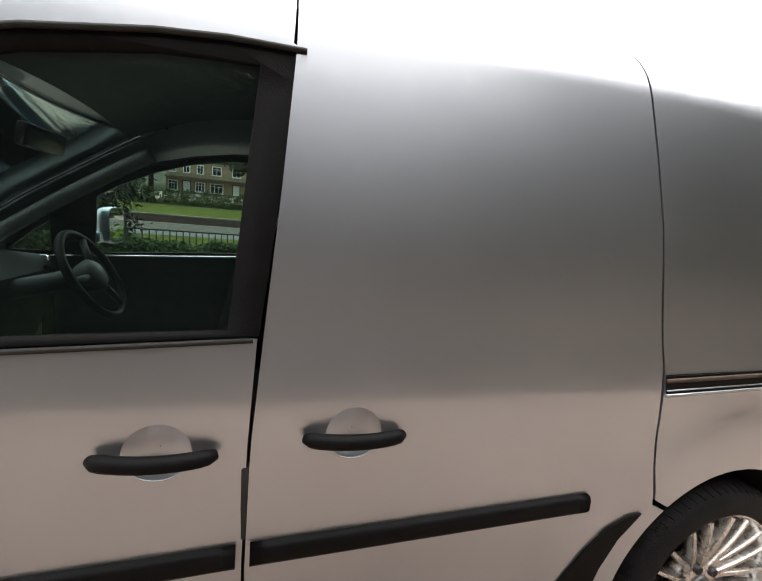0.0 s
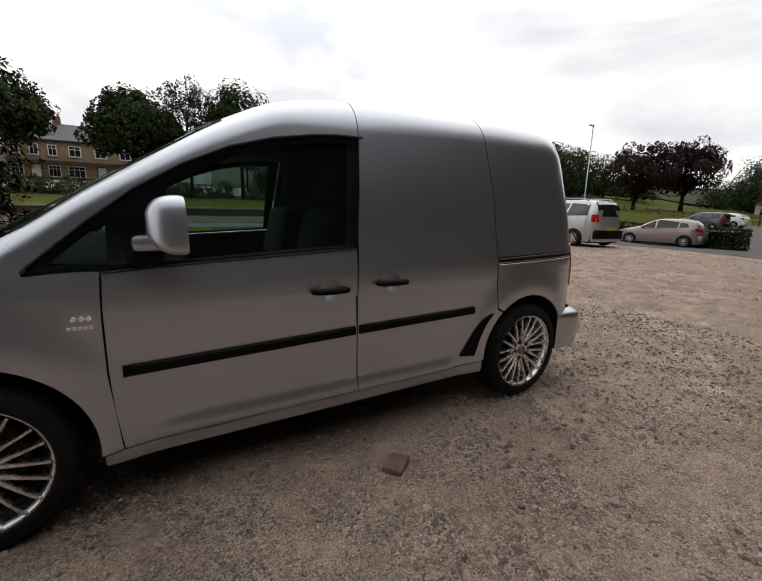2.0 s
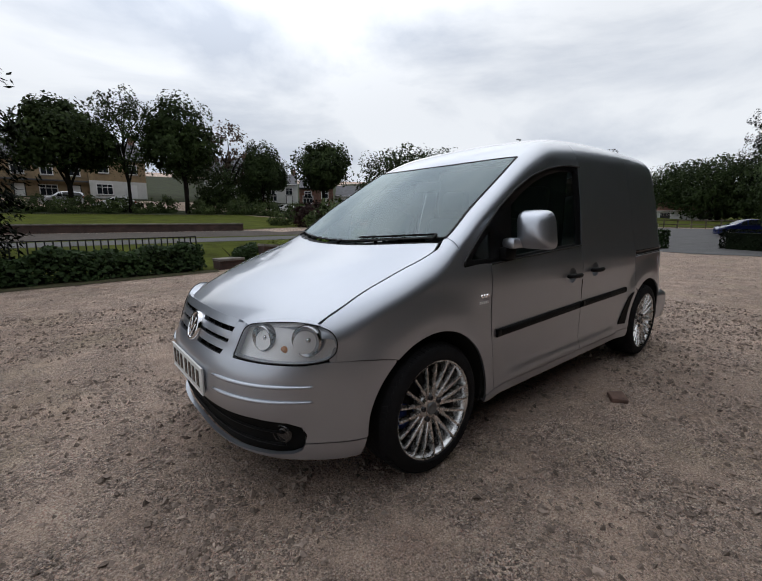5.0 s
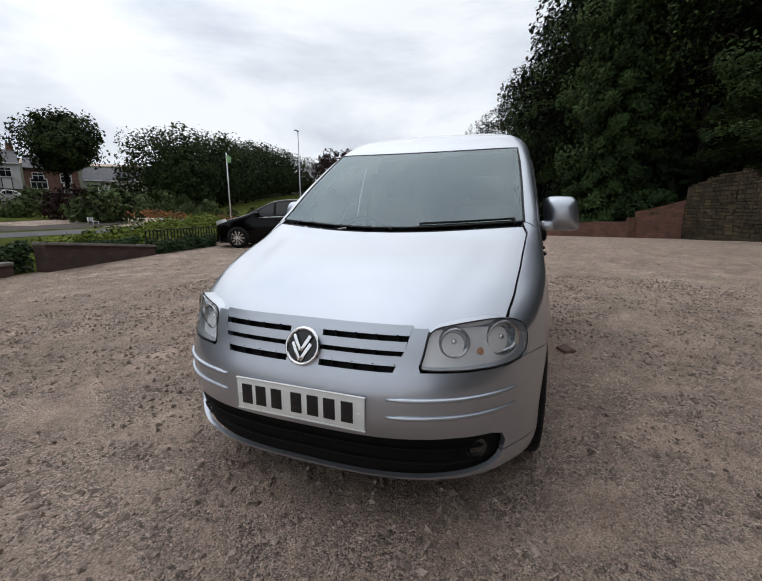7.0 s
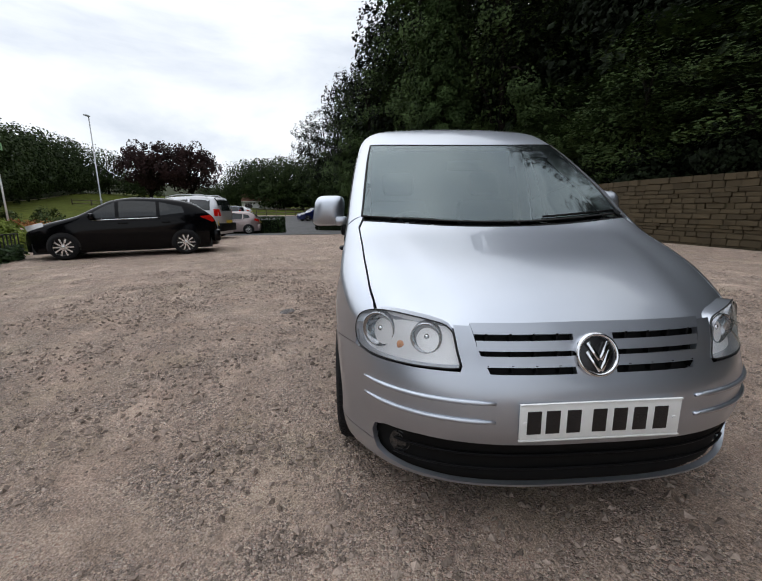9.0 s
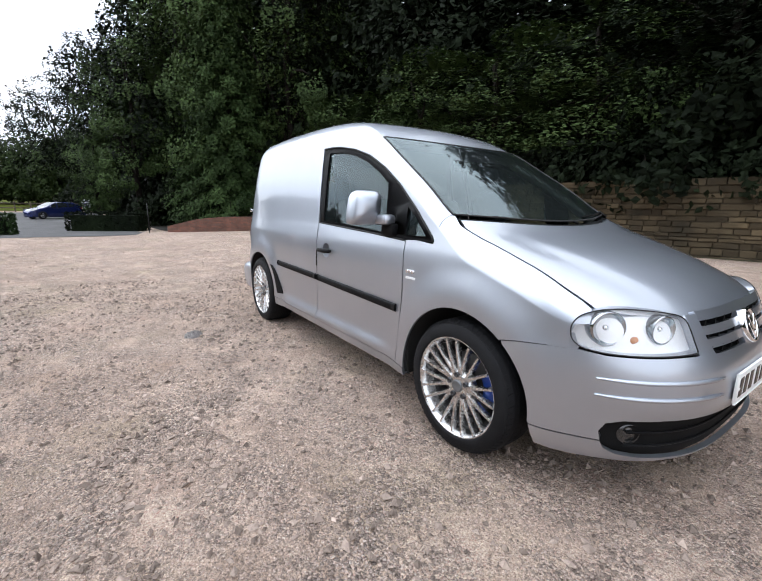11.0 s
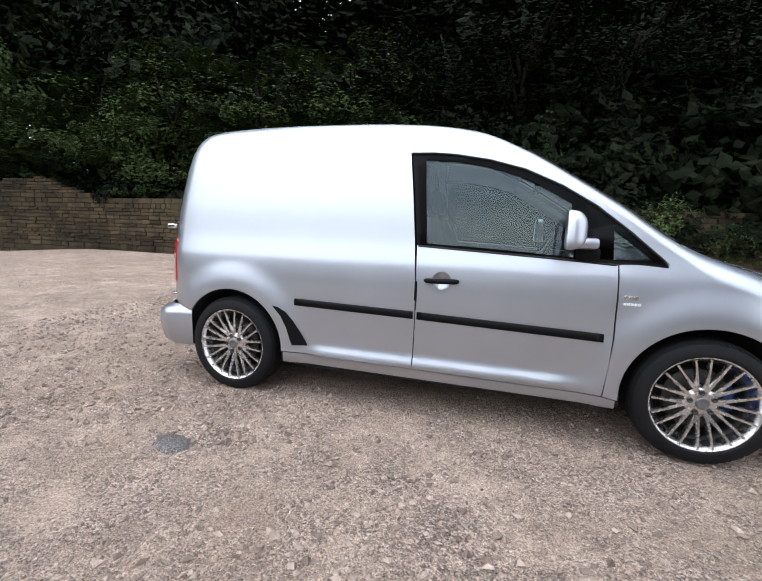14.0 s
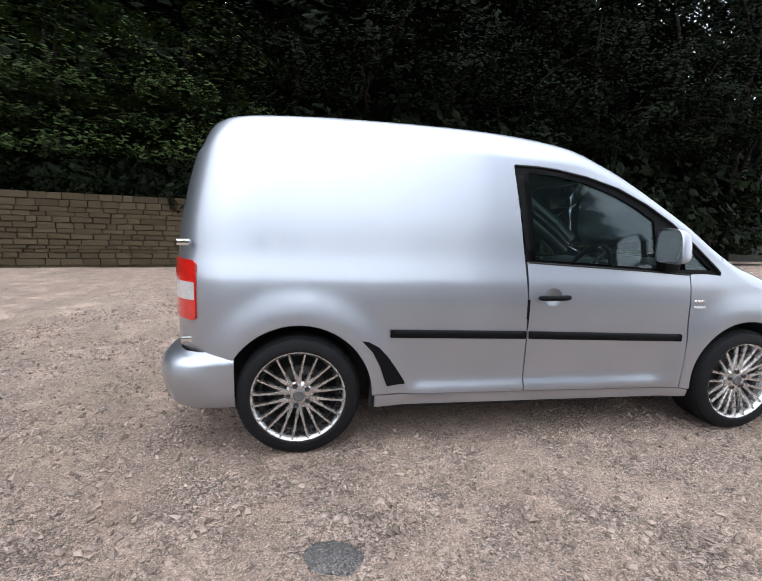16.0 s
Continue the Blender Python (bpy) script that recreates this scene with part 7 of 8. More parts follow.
line_wall("wall_ramp", (-21.95, 6.05), (-21.45, 8.1), [1.4, 1.65, 2.0], 0.25, brick_wall_mat, "red brick wall rising to the stone wall", base=-0.5)
pier = tagged(part("wall_pier", box_mesh(-22.2, -21.85, 5.72, 6.07, -0.7, 0.7, 0.01), brick_wall_mat, smooth=False), "red brick pier", "pier", kind="structure")
line_wall("wall_garden", (-4.5, hedge_y(-4.5) - 0.42), (-1.5, hedge_y(-1.5) - 0.12), [0.2, 0.28, 0.36, 0.44, 0.52], 0.24, brown_brick, "low brown brick wall with stone coping beside the garden", coping_mat)
line_wall("wall_step", (-1.0, hedge_y(-1.0) - 0.35), (-0.35, hedge_y(-0.35) - 0.3), [0.2, 0.2], 0.3, brown_brick, "low brick step at the garden entrance", coping_mat)
line_wall("wall_lawn", (16, -18.9), (-5.0, -18.4), [0.3] * 12, 0.4, brown_brick, "long low brick edge of the bowling green", coping_mat)

# iron railings
iron = material("black_iron", (0.012, 0.012, 0.013), 0.5, 0.3, 0.2, 30.0)


def railings(x0, x1, off, z0, z1, label):
    a, b = Vector((x0, hedge_y(x0) + off, 0)), Vector((x1, hedge_y(x1) + off, 0))
    ln = (b - a).length
    root = thing("railings", label, "railings", (a.x, a.y, 0), math.degrees(math.atan2(b.y - a.y, b.x - a.x)))
    for z in (z0, z1):
        part("rail", box_mesh(0, ln, -0.018, 0.018, z - 0.012, z + 0.012), iron, root, smooth=False)
    me = mesh_of(box_mesh(-0.011, 0.011, -0.011, 0.011, -0.05, z1), "bar")
    me.materials.append(iron)
    n = int(ln / 0.13)
    for i in range(n + 1):
        ob = new("bar", me)
        ob.parent = root
        ob.matrix_basis = pose(i * ln / n, 0, 0)
    return root


railings(-0.1, 12.0, -0.75, 0.3, 0.78, "black iron railings behind the ivy hedge")
railings(-7.4, -4.5, -0.42, 0.28, 0.62, "black iron railings beside the garden")

# lamp post, flagpole, sign and posts
galvanised = material("galvanised_steel", (0.42, 0.43, 0.44), 0.5, 0.5, 0.15, 5.0)
post = thing("lamp_post", "tall grey steel lamp post", "lamp post", (-66.8, -41.9, land(-66.8, -41.9)))
bm = bmesh.new()
tube(bm, [(0, 0, -0.2), (0, 0, 1.2), (0, 0, 1.25), (0, 0, 13.9)], [0.14, 0.14, 0.1, 0.08], 10)
part("column", bm, galvanised, post)
bm = bmesh.new()
add_box(bm, -0.15, 1.0, -0.2, 0.2, 13.85, 14.05, 0.04)
part("lantern", bm, galvanised, post)
flag = thing("flagpole", "white flagpole with a green flag", "flagpole", (-24.0, -22.6, land(-24.0, -22.6)))
bm = bmesh.new()
tube(bm, [(0, 0, -0.2), (0, 0, 5.5)], [0.06, 0.04], 8)
part("pole", bm, white_paint, flag)
flag_green = material("flag_green", (0.24, 0.44, 0.2), 0.8, 0, 0.3, 3.0)
bm = bmesh.new()
rows = [[bm.verts.new((0.04 + 1.15 * i / 10 * 0.9, 0.12 * math.sin(i * 0.9) + 0.25 * i / 10, 5.35 - 0.32 * (i / 10) ** 1.3 - 0.62 * j / 4 * (1 - 0.35 * i / 10))) for j in range(5)] for i in range(11)]
for a, b in zip(rows, rows[1:]):
    for k in range(4):
        bm.faces.new((a[k], a[k + 1], b[k + 1], b[k]))
cloth = part("flag_cloth", bm, flag_green, flag, "green flag hanging in folds")
cloth.rotation_euler = (0, 0, radians(40))
sign = thing("notice_sign", "small white notice on a dark post", "sign", (-37.4, -2.6, land(-37.4, -2.6)))
bm = bmesh.new()
tube(bm, [(0, 0, -0.1), (0, 0, 1.5)], 0.05, 8)
part("post", bm, iron, sign)
part("board", box_mesh(-0.03, 0.0, -0.3, 0.3, 1.1, 1.85, 0.005), white_paint, sign)
purple_ink = material("purple_ink", (0.1, 0.06, 0.2), 0.5, 0, 0.1, 10.0)
for zz in (1.68, 1.5, 1.32):
    part("sign_bar", box_mesh(0.001, 0.006, -0.22, 0.22, zz - 0.05, zz + 0.05), purple_ink, sign)
stake = thing("marker_post", "thin grey marker post at the wood's edge", "post", (-22.6, 0.2, land(-22.6, 0.2)))
bm = bmesh.new()
tube(bm, [(0, 0, -0.1), (0.03, 0, 1.6)], 0.022, 6)
part("pole", bm, iron, stake)

# wooden fence by the drive
timber = material("weathered_timber", (0.09, 0.07, 0.055), 0.85, 0, 0.3, 4.0, 0.4, 40.0)
fence = thing("post_and_rail_fence", "weathered timber post and rail fence", "fence")
pts = [(-63, -44), (-64.5, -33.5), (-59, -24), (-57.5, -19.2), (-57.8, -13.5), (-58.5, -8), (-60, -3)]
for a, b in zip(pts, pts[1:]):
    for i in range(4):
        t = i / 4
        x, y = a[0] + t * (b[0] - a[0]), a[1] + t * (b[1] - a[1])
        part("post", box_mesh(x - 0.06, x + 0.06, y - 0.06, y + 0.06, land(x, y) - 0.1, land(x, y) + 1.15), timber, fence, smooth=False)
    for dz in (0.45, 0.95):
        bm = bmesh.new()
        tube(bm, [(a[0] + 0.07, a[1], land(*a) + dz), (b[0] + 0.07, b[1], land(*b) + dz)], 0.055, 5)
        part("rail", bm, timber, fence)


# houses
house_stone = material("house_stone", (0.3, 0.215, 0.125), 0.9, 0, 0.25, 1.5, 0.3, 12.0)
house_white = material("house_render", (0.62, 0.62, 0.6), 0.85, 0, 0.1, 1.5)
house_brick = brick_material("house_brick", (0.2, 0.09, 0.06), (0.15, 0.07, 0.05), (0.2, 0.17, 0.15))
slate = material("slate_roof", (0.085, 0.085, 0.095), 0.7, 0, 0.3, 2.0, 0.4, 15.0)
red_tile = material("red_tile", (0.15, 0.07, 0.045), 0.85, 0, 0.3, 2.0, 0.4, 15.0)
pane_mat = material("window_pane", (0.02, 0.023, 0.028), 0.08, 0, 0.2, 2.0)


def house(label, x, y, turn, wide, deep, eave, ridge, wall_mat, roof_mat, cols, low_mat=None, bay=True, chimney=True, group="", dz=-0.3):
    """A two-storey house, its front to -y before the turn."""
    h = thing("house", label, "house", (x, y, land(x, y) + dz), turn, group)
    bm = bmesh.new()
    add_box(bm, -wide / 2, wide / 2, 0, deep, -1.0, eave)
    v = [bm.verts.new(p) for p in ((-wide / 2, 0, eave), (wide / 2, 0, eave), (wide / 2, deep / 2, ridge), (-wide / 2, deep / 2, ridge), (-wide / 2, deep, eave), (wide / 2, deep, eave))]
    bm.faces.new((v[0], v[3], v[4]))
    bm.faces.new((v[1], v[5], v[2]))
    part("wall", bm, wall_mat, h, smooth=False)
    bm = bmesh.new()
    pitch = math.degrees(math.atan2(ridge - eave, deep / 2))
    ln = math.hypot(ridge - eave, deep / 2) + 0.35
    add_box(bm, -wide / 2 - 0.02, wide / 2 + 0.02, -0.35, ln - 0.35, 0.0, 0.14, 0, pose(0, 0, eave, pitch, 0, 0))
    add_box(bm, -wide / 2 - 0.02, wide / 2 + 0.02, -0.35, ln - 0.35, 0.0, 0.14, 0, pose(0, deep, eave, 0, 0, 180) @ pose(0, 0, 0, pitch, 0, 0))
    roof_ob = part("roof", bm, roof_mat, h, smooth=False)
    part("gutter", box_mesh(-wide / 2, wide / 2, -0.42, -0.3, eave - 0.1, eave + 0.04), white_paint if wall_mat is house_white else iron, roof_ob, smooth=False)
    if chimney:
        bm = bmesh.new()
        add_box(bm, wide / 2 - 1.0, wide / 2 - 0.2, deep / 2 - 0.3, deep / 2 + 0.3, ridge - 0.6, ridge + 1.0)
        for k in (-0.2, 0.2):
            tube(bm, [(wide / 2 - 0.6 + k, deep / 2, ridge + 1.0), (wide / 2 - 0.6 + k, deep / 2, ridge + 1.35)], 0.11, 8)
        part("chimney", bm, house_brick, roof_ob, smooth=False)
    step = wide / cols
    for c in range(cols):
        cx = -wide / 2 + step * (c + 0.5)
        for zz, hh, ww in ((0.75, 1.25, min(1.7, step * 0.62)), (eave - 1.75, 1.15, min(1.15, step * 0.42))):
            if zz < 1 and c == cols // 2 and cols > 1:
                dr = part("door", box_mesh(cx - 0.45, cx + 0.45, -0.03, 0.05, 0, 2.05, 0.01), white_paint, h, smooth=False)
                part("door_frame", box_mesh(cx - 0.55, cx + 0.55, -0.01, 0.04, 0, 2.15), iron, dr, smooth=False)
                continue
            w = part("window", box_mesh(cx - ww / 2 - 0.08, cx + ww / 2 + 0.08, -0.05, 0.03, zz - 0.08, zz + hh + 0.08, 0.01), white_paint, h, smooth=False)
            k = 3 if zz < 1 else 2
            for i in range(k):
                x0 = cx - ww / 2 + ww * i / k + 0.03
                part("pane", box_mesh(x0, x0 + ww / k - 0.06, -0.06, -0.045, zz + 0.04, zz + hh * 0.68), pane_mat, w, smooth=False)
                part("pane", box_mesh(x0, x0 + ww / k - 0.06, -0.06, -0.045, zz + hh * 0.74, zz + hh - 0.03), pane_mat, w, smooth=False)
            part("sill", box_mesh(cx - ww / 2 - 0.14, cx + ww / 2 + 0.14, -0.12, 0.02, zz - 0.17, zz - 0.085), coping_mat, w, smooth=False)
    if bay:
        bm = bmesh.new()
        add_box(bm, -wide / 2, wide / 2, -0.9, -0.07, 2.35, 2.5, 0, pose(0, 0, 0.12, 0, 0, 0))
        part("porch_roof", bm, slate, h, smooth=False)
    if low_mat:
        part("ground_storey", box_mesh(-wide / 2 + 0.02, wide / 2 - 0.02, -0.028, -0.004, -0.9, 2.45), low_mat, h, smooth=False)
    return h


TERR = "terrace of houses beyond the lawn"
for i, x in enumerate((11.5, 6.2, 0.9)):
    house("tan stone terraced house with white windows", x, -62.0, 180, 5.3, 8, 5.0, 7.4, house_stone, slate, 2 if i else 3, group=TERR, dz=-0.7)
house("stone house with a white ground storey", -5.0, -61.6, 182, 6.4, 8, 5.2, 7.8, house_stone, slate, 2, house_white, False, group=TERR)
house("stone terraced house behind trees", -19.5, -62, 163, 7, 8, 5.0, 7.4, house_white, slate, 2, None, False)
house("brick house with white windows", -29.5, -65.2, 153, 6, 8, 3.6, 5.6, house_white, slate, 2, None, False)
house("brick house with a slate roof", -35.0, -62.2, 148, 6, 8, 3.4, 5.4, house_brick, slate, 2, None, False)
house("brick terraced house on the hill", -23.5, -67.0, 158, 7, 8, 5.0, 7.6, house_brick, slate, 3, None, False)
house("white rendered house on the hill", -41.8, -59.5, 143, 7.6, 7, 4.2, 6.2, house_white, slate, 3, None, False, dz=-1.9)
house("low white pavilion with a tiled brown roof", -92.6, -21.6, 103, 9.0, 6, 2.4, 4.1, house_white, red_tile, 3, None, False, False)
house("flat grey clubhouse behind the park trees", -116.0, -31.4, 105, 6, 5, 2.9, 3.7, coping_mat, slate, 4, None, False, False)

# small white bench in the garden
bench = thing("garden_bench", "low white slatted garden bench", "bench", (-8.4, -16.4, land(-8.4, -16.4)), 68)
bench.scale = (0.58, 0.5, 0.32)
for k in range(3):
    part("seat_slat", box_mesh(-0.75, 0.75, -0.2 + 0.14 * k, -0.09 + 0.14 * k, 0.42, 0.45, 0.005), white_paint, bench)
    part("back_slat", box_mesh(-0.75, 0.75, -0.24, -0.21, 0.55 + 0.13 * k, 0.64 + 0.13 * k, 0.005), white_paint, bench)
for x in (-0.68, 0.68):
    part("leg", box_mesh(x - 0.03, x + 0.03, -0.22, -0.16, -0.05, 0.95), white_paint, bench)
    part("leg", box_mesh(x - 0.03, x + 0.03, 0.16, 0.22, -0.05, 0.42), white_paint, bench)

# ---- parked cars ----
car_glass = material("car_glass", (0.012, 0.015, 0.016), 0.04, 0, 0.1, 3.0, spec=0.55)


def car(name, label, at, heading, paint, length, width, base, roof_knots, belt, windows, tail, group="parked cars", low=None):
    """A parked car, nose to +x before the turn. roof_knots: x and height along the middle. windows: outlines from x and height."""
    root = thing(name, label, "car", (at[0], at[1], land(*at)), heading, group)
    top = Curve(*roof_knots)
    x0, x1 = roof_knots[0][0], roof_knots[-1][0]
    hw = Curve((0.15, width / 2 - 0.06), (0.3, width / 2 - 0.01), (0.6, width / 2), (belt, width / 2 - 0.03), (belt + 0.25, width / 2 - 0.13), (1.5, width / 2 - 0.25), (1.9, width / 2 - 0.36))

    def half(x, z):
        t = (x - (x0 + x1) / 2) / ((x1 - x0) / 2 + 0.003)
        return hw(z) * (1 - min(abs(t), 1) ** 5) ** 0.28

    def surf_side(s, out=0.0):
        def f(x, z):
            return (x, s * (half(x, z) + out), z)
        return f

    body = bmesh.new()
    rows = []
    for x in [x0 + (x1 - x0) * (0.5 - 0.5 * math.cos(math.pi * i / 48)) for i in range(49)]:
        zt = top(x)
        zs = [0.2 + (zt - 0.07 - 0.2) * k / 9 for k in range(10)]
        sec = [(half(x, z), z) for z in zs]
        ye = sec[-1][0]
        sec += [(ye * 0.95, zt - 0.03), (ye * 0.82, zt - 0.006), (ye * 0.45, zt + 0.006), (0, zt + 0.01)]
        rows.append([body.verts.new((x, y, z)) for y, z in sec] + [body.verts.new((x, -y, z)) for y, z in sec[-2::-1]])
    for a, b in zip(rows, rows[1:]):
        for k in range(len(a) - 1):
            body.faces.new((a[k], b[k], b[k + 1], a[k + 1]))
    body.faces.new(rows[0])
    body.faces.new(rows[-1][::-1])
    bmesh.ops.recalc_face_normals(body, faces=body.faces)
    part("body", body, paint, root, angle=50)
    for s in (1, -1):
        for poly in windows:
            part("side_window", panel([dense(poly, gap=0.15)], surf_side(s, 0.006), (0.15, 0.12), 0.004), car_glass, root)
        for cx in (base / 2, -base / 2):
            bm = bmesh.new()
            pts = [(cx + 0.35 * math.cos(radians(a)), 0.31 + 0.35 * math.sin(radians(a))) for a in range(-15, 200, 9)]
            part("wheel_arch", panel([pts], surf_side(s, 0.004), (0.12, 0.12), 0.004), underside, root)
            bm = bmesh.new()
            side = pose(cx, s * (width / 2 - 0.02), 0.315, 0, 0, 0 if s > 0 else 180)
            lathe(bm, [(0.21, 0.02), (0.235, 0.028), (0.29, 0.022), (0.312, 0.0), (0.315, -0.18), (0.25, -0.2)], 36, "y", side)
            w = part("wheel", bm, tyre_mat, root)
            bm = bmesh.new()
            lathe(bm, [(0.205, -0.03), (0.215, 0.018), (0.222, 0.024), (0.226, 0.015)], 36, "y", side)
            for k in range(10):
                a = 2 * math.pi * k / 10
                m = side @ Matrix.Rotation(a, 4, "Y")
                add_box(bm, 0.03, 0.215, 0.0, 0.016, -0.017, 0.017, 0.0, m)
            lathe(bm, [(0.001, 0.02), (0.04, 0.02), (0.055, 0.0)], 20, "y", side)
            part("rim", bm, alloy, w)
            bm = bmesh.new()
            lathe(bm, [(0.01, -0.05), (0.2, -0.05), (0.21, -0.04)], 24, "y", side)
            part("brake_disc", bm, disc_mat, w)
        lampz = belt - 0.14
        part("headlamp", panel([dense([(x1 - 0.52, lampz - 0.02), (x1 - 0.14, lampz - 0.14), (x1 - 0.09, lampz - 0.02), (x1 - 0.5, lampz + 0.07)], gap=0.1)], surf_side(s, 0.006), (0.1, 0.1), 0.004), lamp_clear, root)
        part("tail_lamp", panel([dense(tail, gap=0.1)], surf_side(s, 0.008), (0.1, 0.1), 0.006), lamp_red, root)
        bm = bmesh.new()
        mx = [q for q in windows[0]][0][0] - 0.1
        add_box(bm, mx - 0.06, mx + 0.07, s * (width / 2 + 0.02) - 0.09, s * (width / 2 + 0.02) + 0.09, belt - 0.02, belt + 0.13, 0.04)
        part("door_mirror", bm, paint, root)
        bm = bmesh.new()
        tube(bm, [(x, s * (half(x, belt - 0.03) + 0.004), belt - 0.02 + 0.05 * (-x) / 2) for x in np.linspace(windows[0][0][0] - 0.1, windows[-1][-1][0], 8)], 0.012, 5)
        part("waist_trim", bm, chrome if paint is car_black else rubber, root)
        for dx in (0.0, -0.95):
            hx = 0.05 + dx
            part("door_handle", box_mesh(hx - 0.1, hx + 0.1, s * (half(hx, belt - 0.12) + 0.02) - 0.02, s * (half(hx, belt - 0.12) + 0.02) + 0.02, belt - 0.135, belt - 0.1, 0.01), paint, root)
    # windscreen and rear window
    def on_roof(x, y):
        zt = top(x)
        e = half(x, zt - 0.07)
        return (x, y, zt + 0.012 - 0.03 * (abs(y) / max(e, 0.1)) ** 3 + 0.004)
    fx = [k for k in roof_knots if k[1] > belt + 0.03]
    a0, a1 = windows[0][0][0] + 0.05, [k for k in fx if k[1] > fx[len(fx) // 2][1] - 0.1][-1][0] + 0.05
    part("windscreen", panel([dense([(a1, -0.52), (a1, 0.52), (a0 + 0.12, 0.6), (a0 + 0.12, -0.6)], gap=0.15)], on_roof, (0.12, 0.15), 0.002), car_glass, root)
    b0, b1 = fx[0][0] + 0.03, [k for k in fx if k[1] > fx[len(fx) // 2][1] - 0.1][0][0] - 0.04
    if b1 > b0 + 0.05:
        part("rear_window", panel([dense([(b0, -0.55), (b0, 0.55), (b1, 0.5), (b1, -0.5)], gap=0.15)], on_roof, (0.12, 0.15), 0.002), car_glass, root)
    if low:
        def on_tail(y, z):
            return (x0 + 0.06 + max(z - 1.05, 0) * 0.3 + 0.14 * (y / 0.7) ** 4 - 0.035, y, z)
        part("rear_window", panel([dense([(-0.58, 1.1), (0.58, 1.1), (0.54, 1.3), (0.48, 1.5), (-0.48, 1.5), (-0.54, 1.3)], gap=0.1)], on_tail, (0.1, 0.1), 0.004), car_glass, root)
    part("rear_bumper", box_mesh(x0 - 0.03, x0 + 0.15, -width / 2 + (0.22 if low else 0.12), width / 2 - (0.22 if low else 0.12), 0.3, 0.62, 0.05), low or paint, root)
    part("number_plate", box_mesh(x0 - 0.045, x0 - 0.035, -0.26, 0.26, 0.62 if low else 0.7, 0.73 if low else 0.81), plate_yellow, root)
    part("underbody", box_mesh(x0 + 0.2, x1 - 0.2, -width / 2 + 0.2, width / 2 - 0.2, 0.15, 0.4), underside, root)
    return root


car_black = material("black_car_paint", (0.002, 0.002, 0.0025), 0.08, 0, 0.05, 3.0, spec=0.16)
car_silver = material("silver_car_paint", (0.5, 0.5, 0.52), 0.35, 0.7, 0.04, 3.0, coat=0.4)
car_pink = material("rose_car_paint", (0.36, 0.29, 0.28), 0.3, 0.6, 0.04, 3.0, coat=0.4)
car_grey = material("grey_car_paint", (0.09, 0.1, 0.12), 0.3, 0.5, 0.04, 3.0, coat=0.5)
car_white = material("white_car_paint", (0.7, 0.7, 0.7), 0.35, 0, 0.04, 3.0, coat=0.5)
car_blue = material("blue_car_paint", (0.012, 0.02, 0.09), 0.2, 0.3, 0.05, 3.0, coat=0.8)
plate_yellow = material("plate_yellow", (0.55, 0.4, 0.05), 0.4, 0, 0.06, 20.0)

HATCH = [(-2.17, 0.62), (-2.12, 0.82), (-2.03, 0.98), (-1.9, 1.1), (-1.55, 1.33), (-1.3, 1.4), (-0.7, 1.47), (-0.2, 1.48), (0.2, 1.43), (0.6, 1.26), (1.0, 1.05), (1.2, 0.99), (1.7, 0.86), (2.0, 0.74), (2.13, 0.58), (2.17, 0.45)]
HATCH_WIN = [[(0.78, 0.98), (0.2, 0.985), (0.2, 1.36), (0.42, 1.27), (0.62, 1.14)], [(0.12, 0.985), (-0.7, 1.02), (-0.7, 1.37), (-0.2, 1.40), (0.12, 1.38)], [(-0.78, 1.02), (-1.35, 1.09), (-1.3, 1.24), (-0.78, 1.36)]]
HATCH_TAIL = [(-1.72, 0.98), (-2.0, 0.83), (-2.09, 0.85), (-1.98, 1.02)]
car("hatchback", "shiny black five-door hatchback parked on gravel", (-8.05, -6.75), -69, car_black, 4.36, 1.82, 2.65, HATCH, 0.97, HATCH_WIN, HATCH_TAIL)
SUV = [(-2.08, 0.75), (-2.05, 1.0), (-2.0, 1.2), (-1.9, 1.52), (-1.75, 1.63), (-1.0, 1.68), (-0.2, 1.67), (0.3, 1.58), (0.75, 1.3), (1.0, 1.12), (1.2, 1.08), (1.7, 0.98), (2.0, 0.85), (2.08, 0.6)]
SUV_WIN = [[(0.75, 1.08), (0.15, 1.09), (0.15, 1.53), (0.4, 1.43)], [(0.07, 1.09), (-0.8, 1.1), (-0.8, 1.56), (0.07, 1.54)], [(-0.88, 1.1), (-1.72, 1.13), (-1.66, 1.53), (-0.88, 1.56)]]
SUV_TAIL = [(-1.86, 0.9), (-2.03, 0.9), (-2.0, 1.17), (-1.83, 1.17)]
suv = car("estate_car", "silver off-road estate with roof rails and dark bumper", (-13.95, -7.9), -98, car_silver, 4.2, 1.8, 2.58, SUV, 1.07, SUV_WIN, SUV_TAIL, low=black_trim)
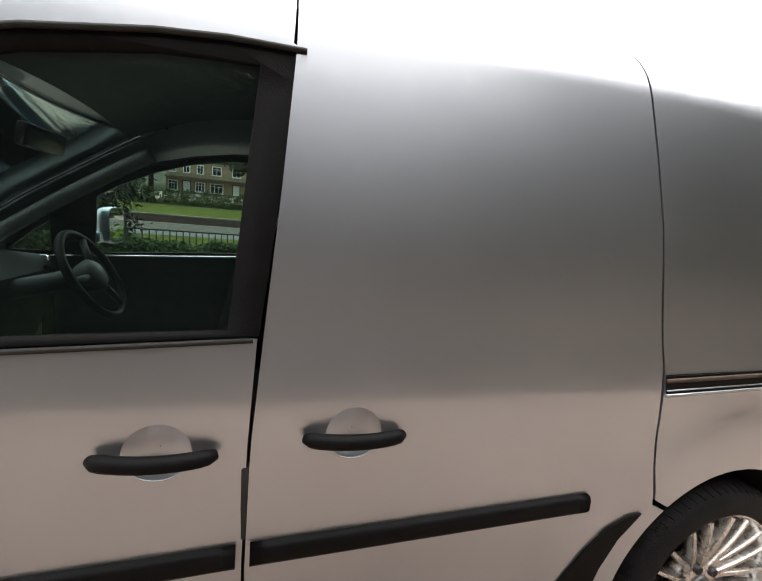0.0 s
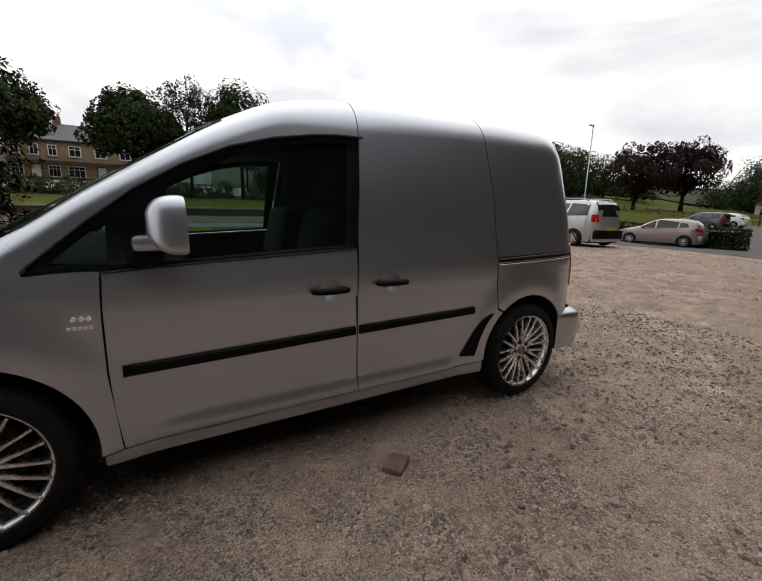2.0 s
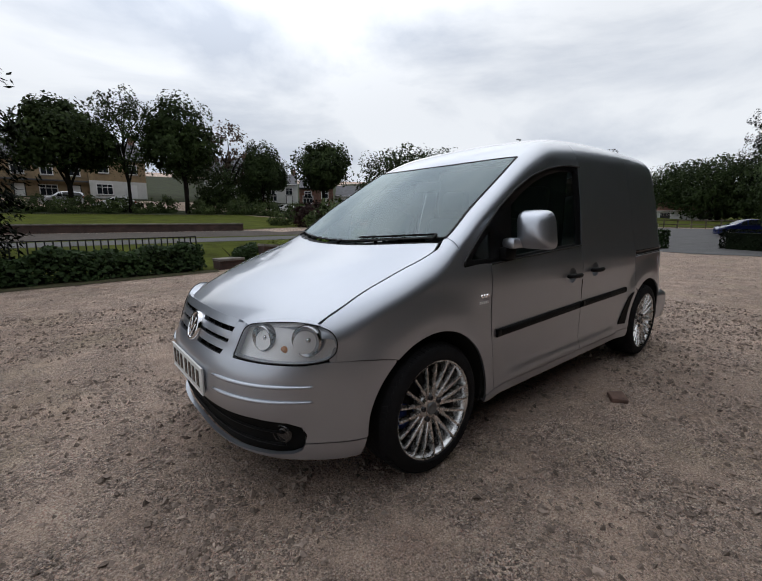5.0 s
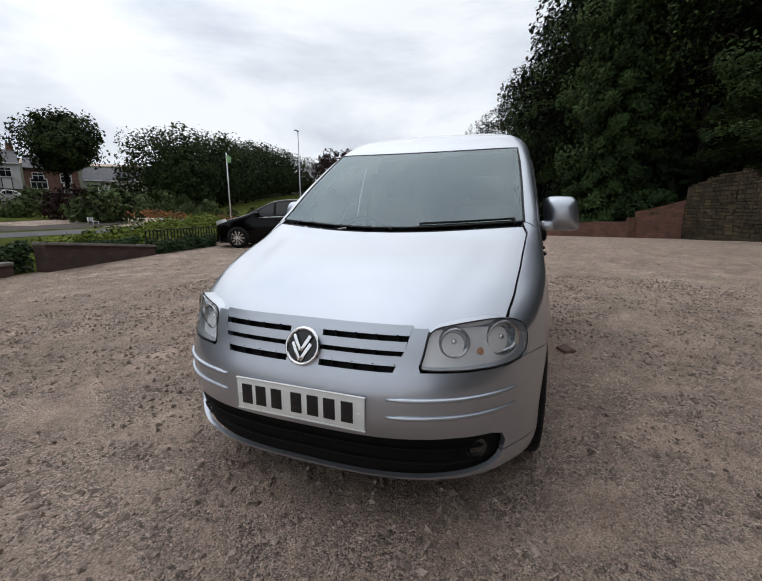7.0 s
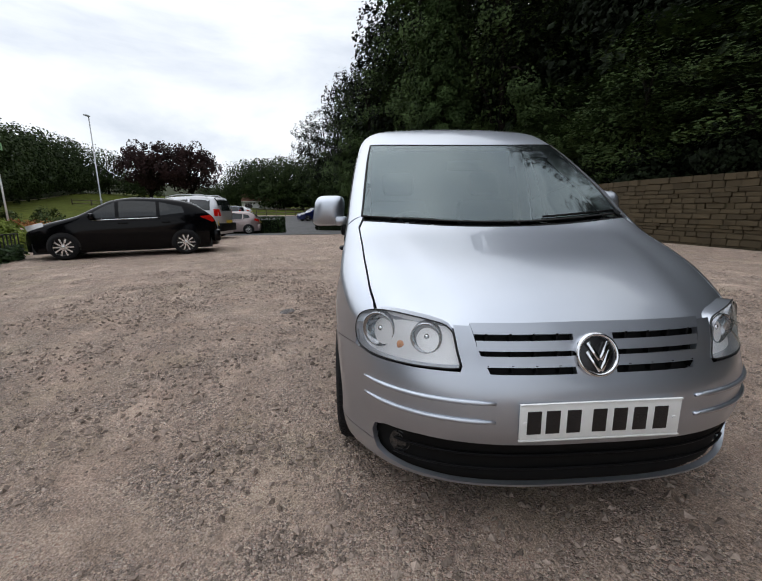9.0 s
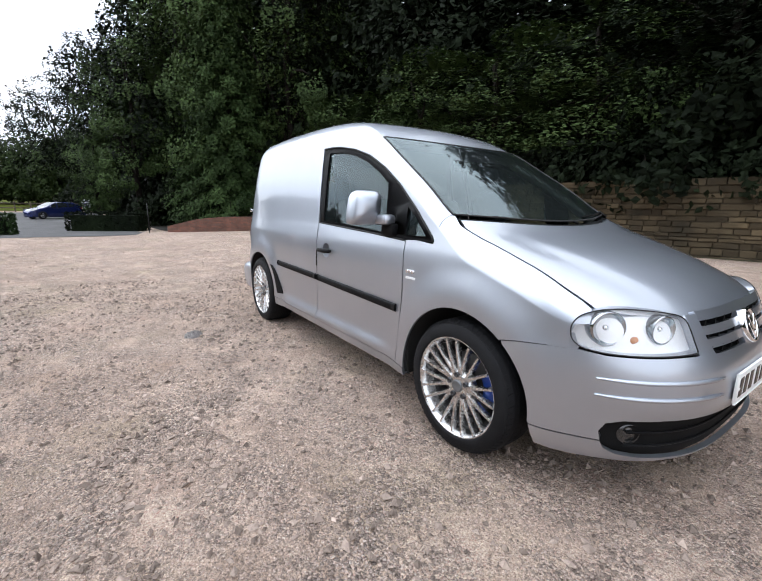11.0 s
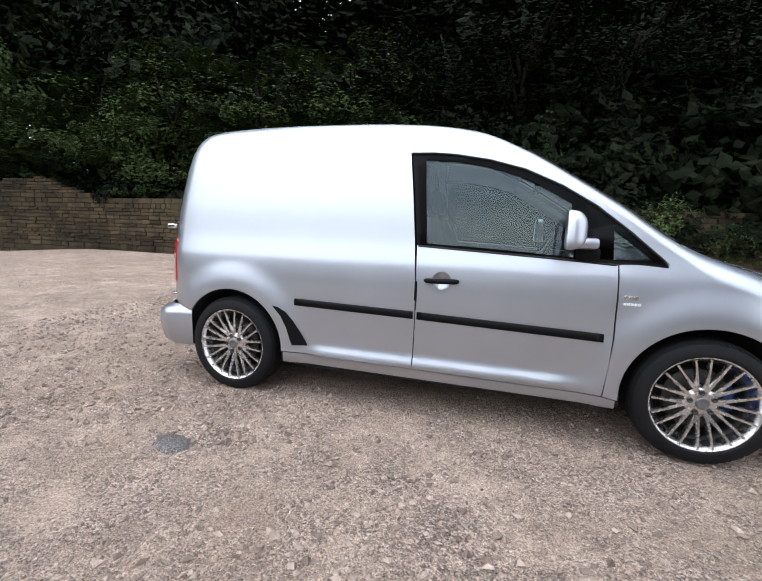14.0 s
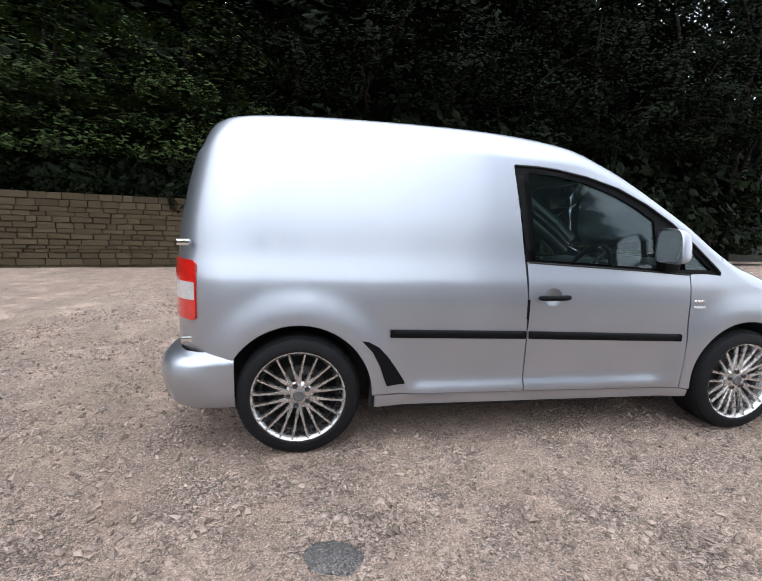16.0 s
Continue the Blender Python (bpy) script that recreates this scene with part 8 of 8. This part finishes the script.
for s in (1, -1):
    bm = bmesh.new()
    tube(bm, [(-1.6, s * 0.62, 1.64), (-1.4, s * 0.62, 1.73), (-0.4, s * 0.63, 1.74), (0.1, s * 0.62, 1.65)], 0.022, 6)
    part("roof_rail", bm, galvanised, suv)
SMALL = [(-1.98, 0.6), (-1.95, 0.85), (-1.85, 1.05), (-1.6, 1.32), (-1.3, 1.42), (-0.6, 1.46), (-0.1, 1.44), (0.35, 1.3), (0.9, 1.02), (1.15, 0.95), (1.6, 0.84), (1.88, 0.7), (1.98, 0.5)]
SMALL_WIN = [[(0.78, 0.95), (0.1, 0.96), (0.1, 1.35), (0.4, 1.2)], [(0.02, 0.96), (-0.9, 1.0), (-0.95, 1.3), (-0.3, 1.38), (0.02, 1.37)], [(-0.98, 1.01), (-1.4, 1.06), (-1.3, 1.24), (-1.0, 1.29)]]
SMALL_TAIL = [(-1.65, 0.88), (-1.93, 0.8), (-1.93, 0.93), (-1.68, 1.03)]
car("hatchback", "rose-silver small hatchback parked by the hedge", (-23.9, -8.9), -80, car_pink, 3.97, 1.74, 2.54, SMALL, 0.94, SMALL_WIN, SMALL_TAIL)
car("estate_car", "dark grey estate car in the car park", (-47.0, -16.0), -96, car_grey, 4.2, 1.8, 2.6, SUV, 1.07, SUV_WIN, SUV_TAIL, low=black_trim)
car("hatchback", "white hatchback in the far car park", (-54.6, -17.0), -96, car_white, 4.36, 1.8, 2.65, HATCH, 0.97, HATCH_WIN, HATCH_TAIL)
car("hatchback", "dark blue hatchback on the drive", (-44.4, -5.1), -60, car_blue, 4.36, 1.8, 2.65, HATCH, 0.97, HATCH_WIN, HATCH_TAIL)
car("hatchback", "white hatchback on the road by the houses", (-3.4, -53.4), 8, car_white, 4.36, 1.8, 2.65, HATCH, 0.97, HATCH_WIN, HATCH_TAIL)
car("estate_car", "grey car on the road by the houses", (1.2, -56.5), 8, car_silver, 4.2, 1.8, 2.58, SUV, 1.07, SUV_WIN, SUV_TAIL)
car("hatchback", "white hatchback before the hill houses", (-25.0, -55.0), 20, car_white, 4.36, 1.8, 2.65, HATCH, 0.97, HATCH_WIN, HATCH_TAIL)
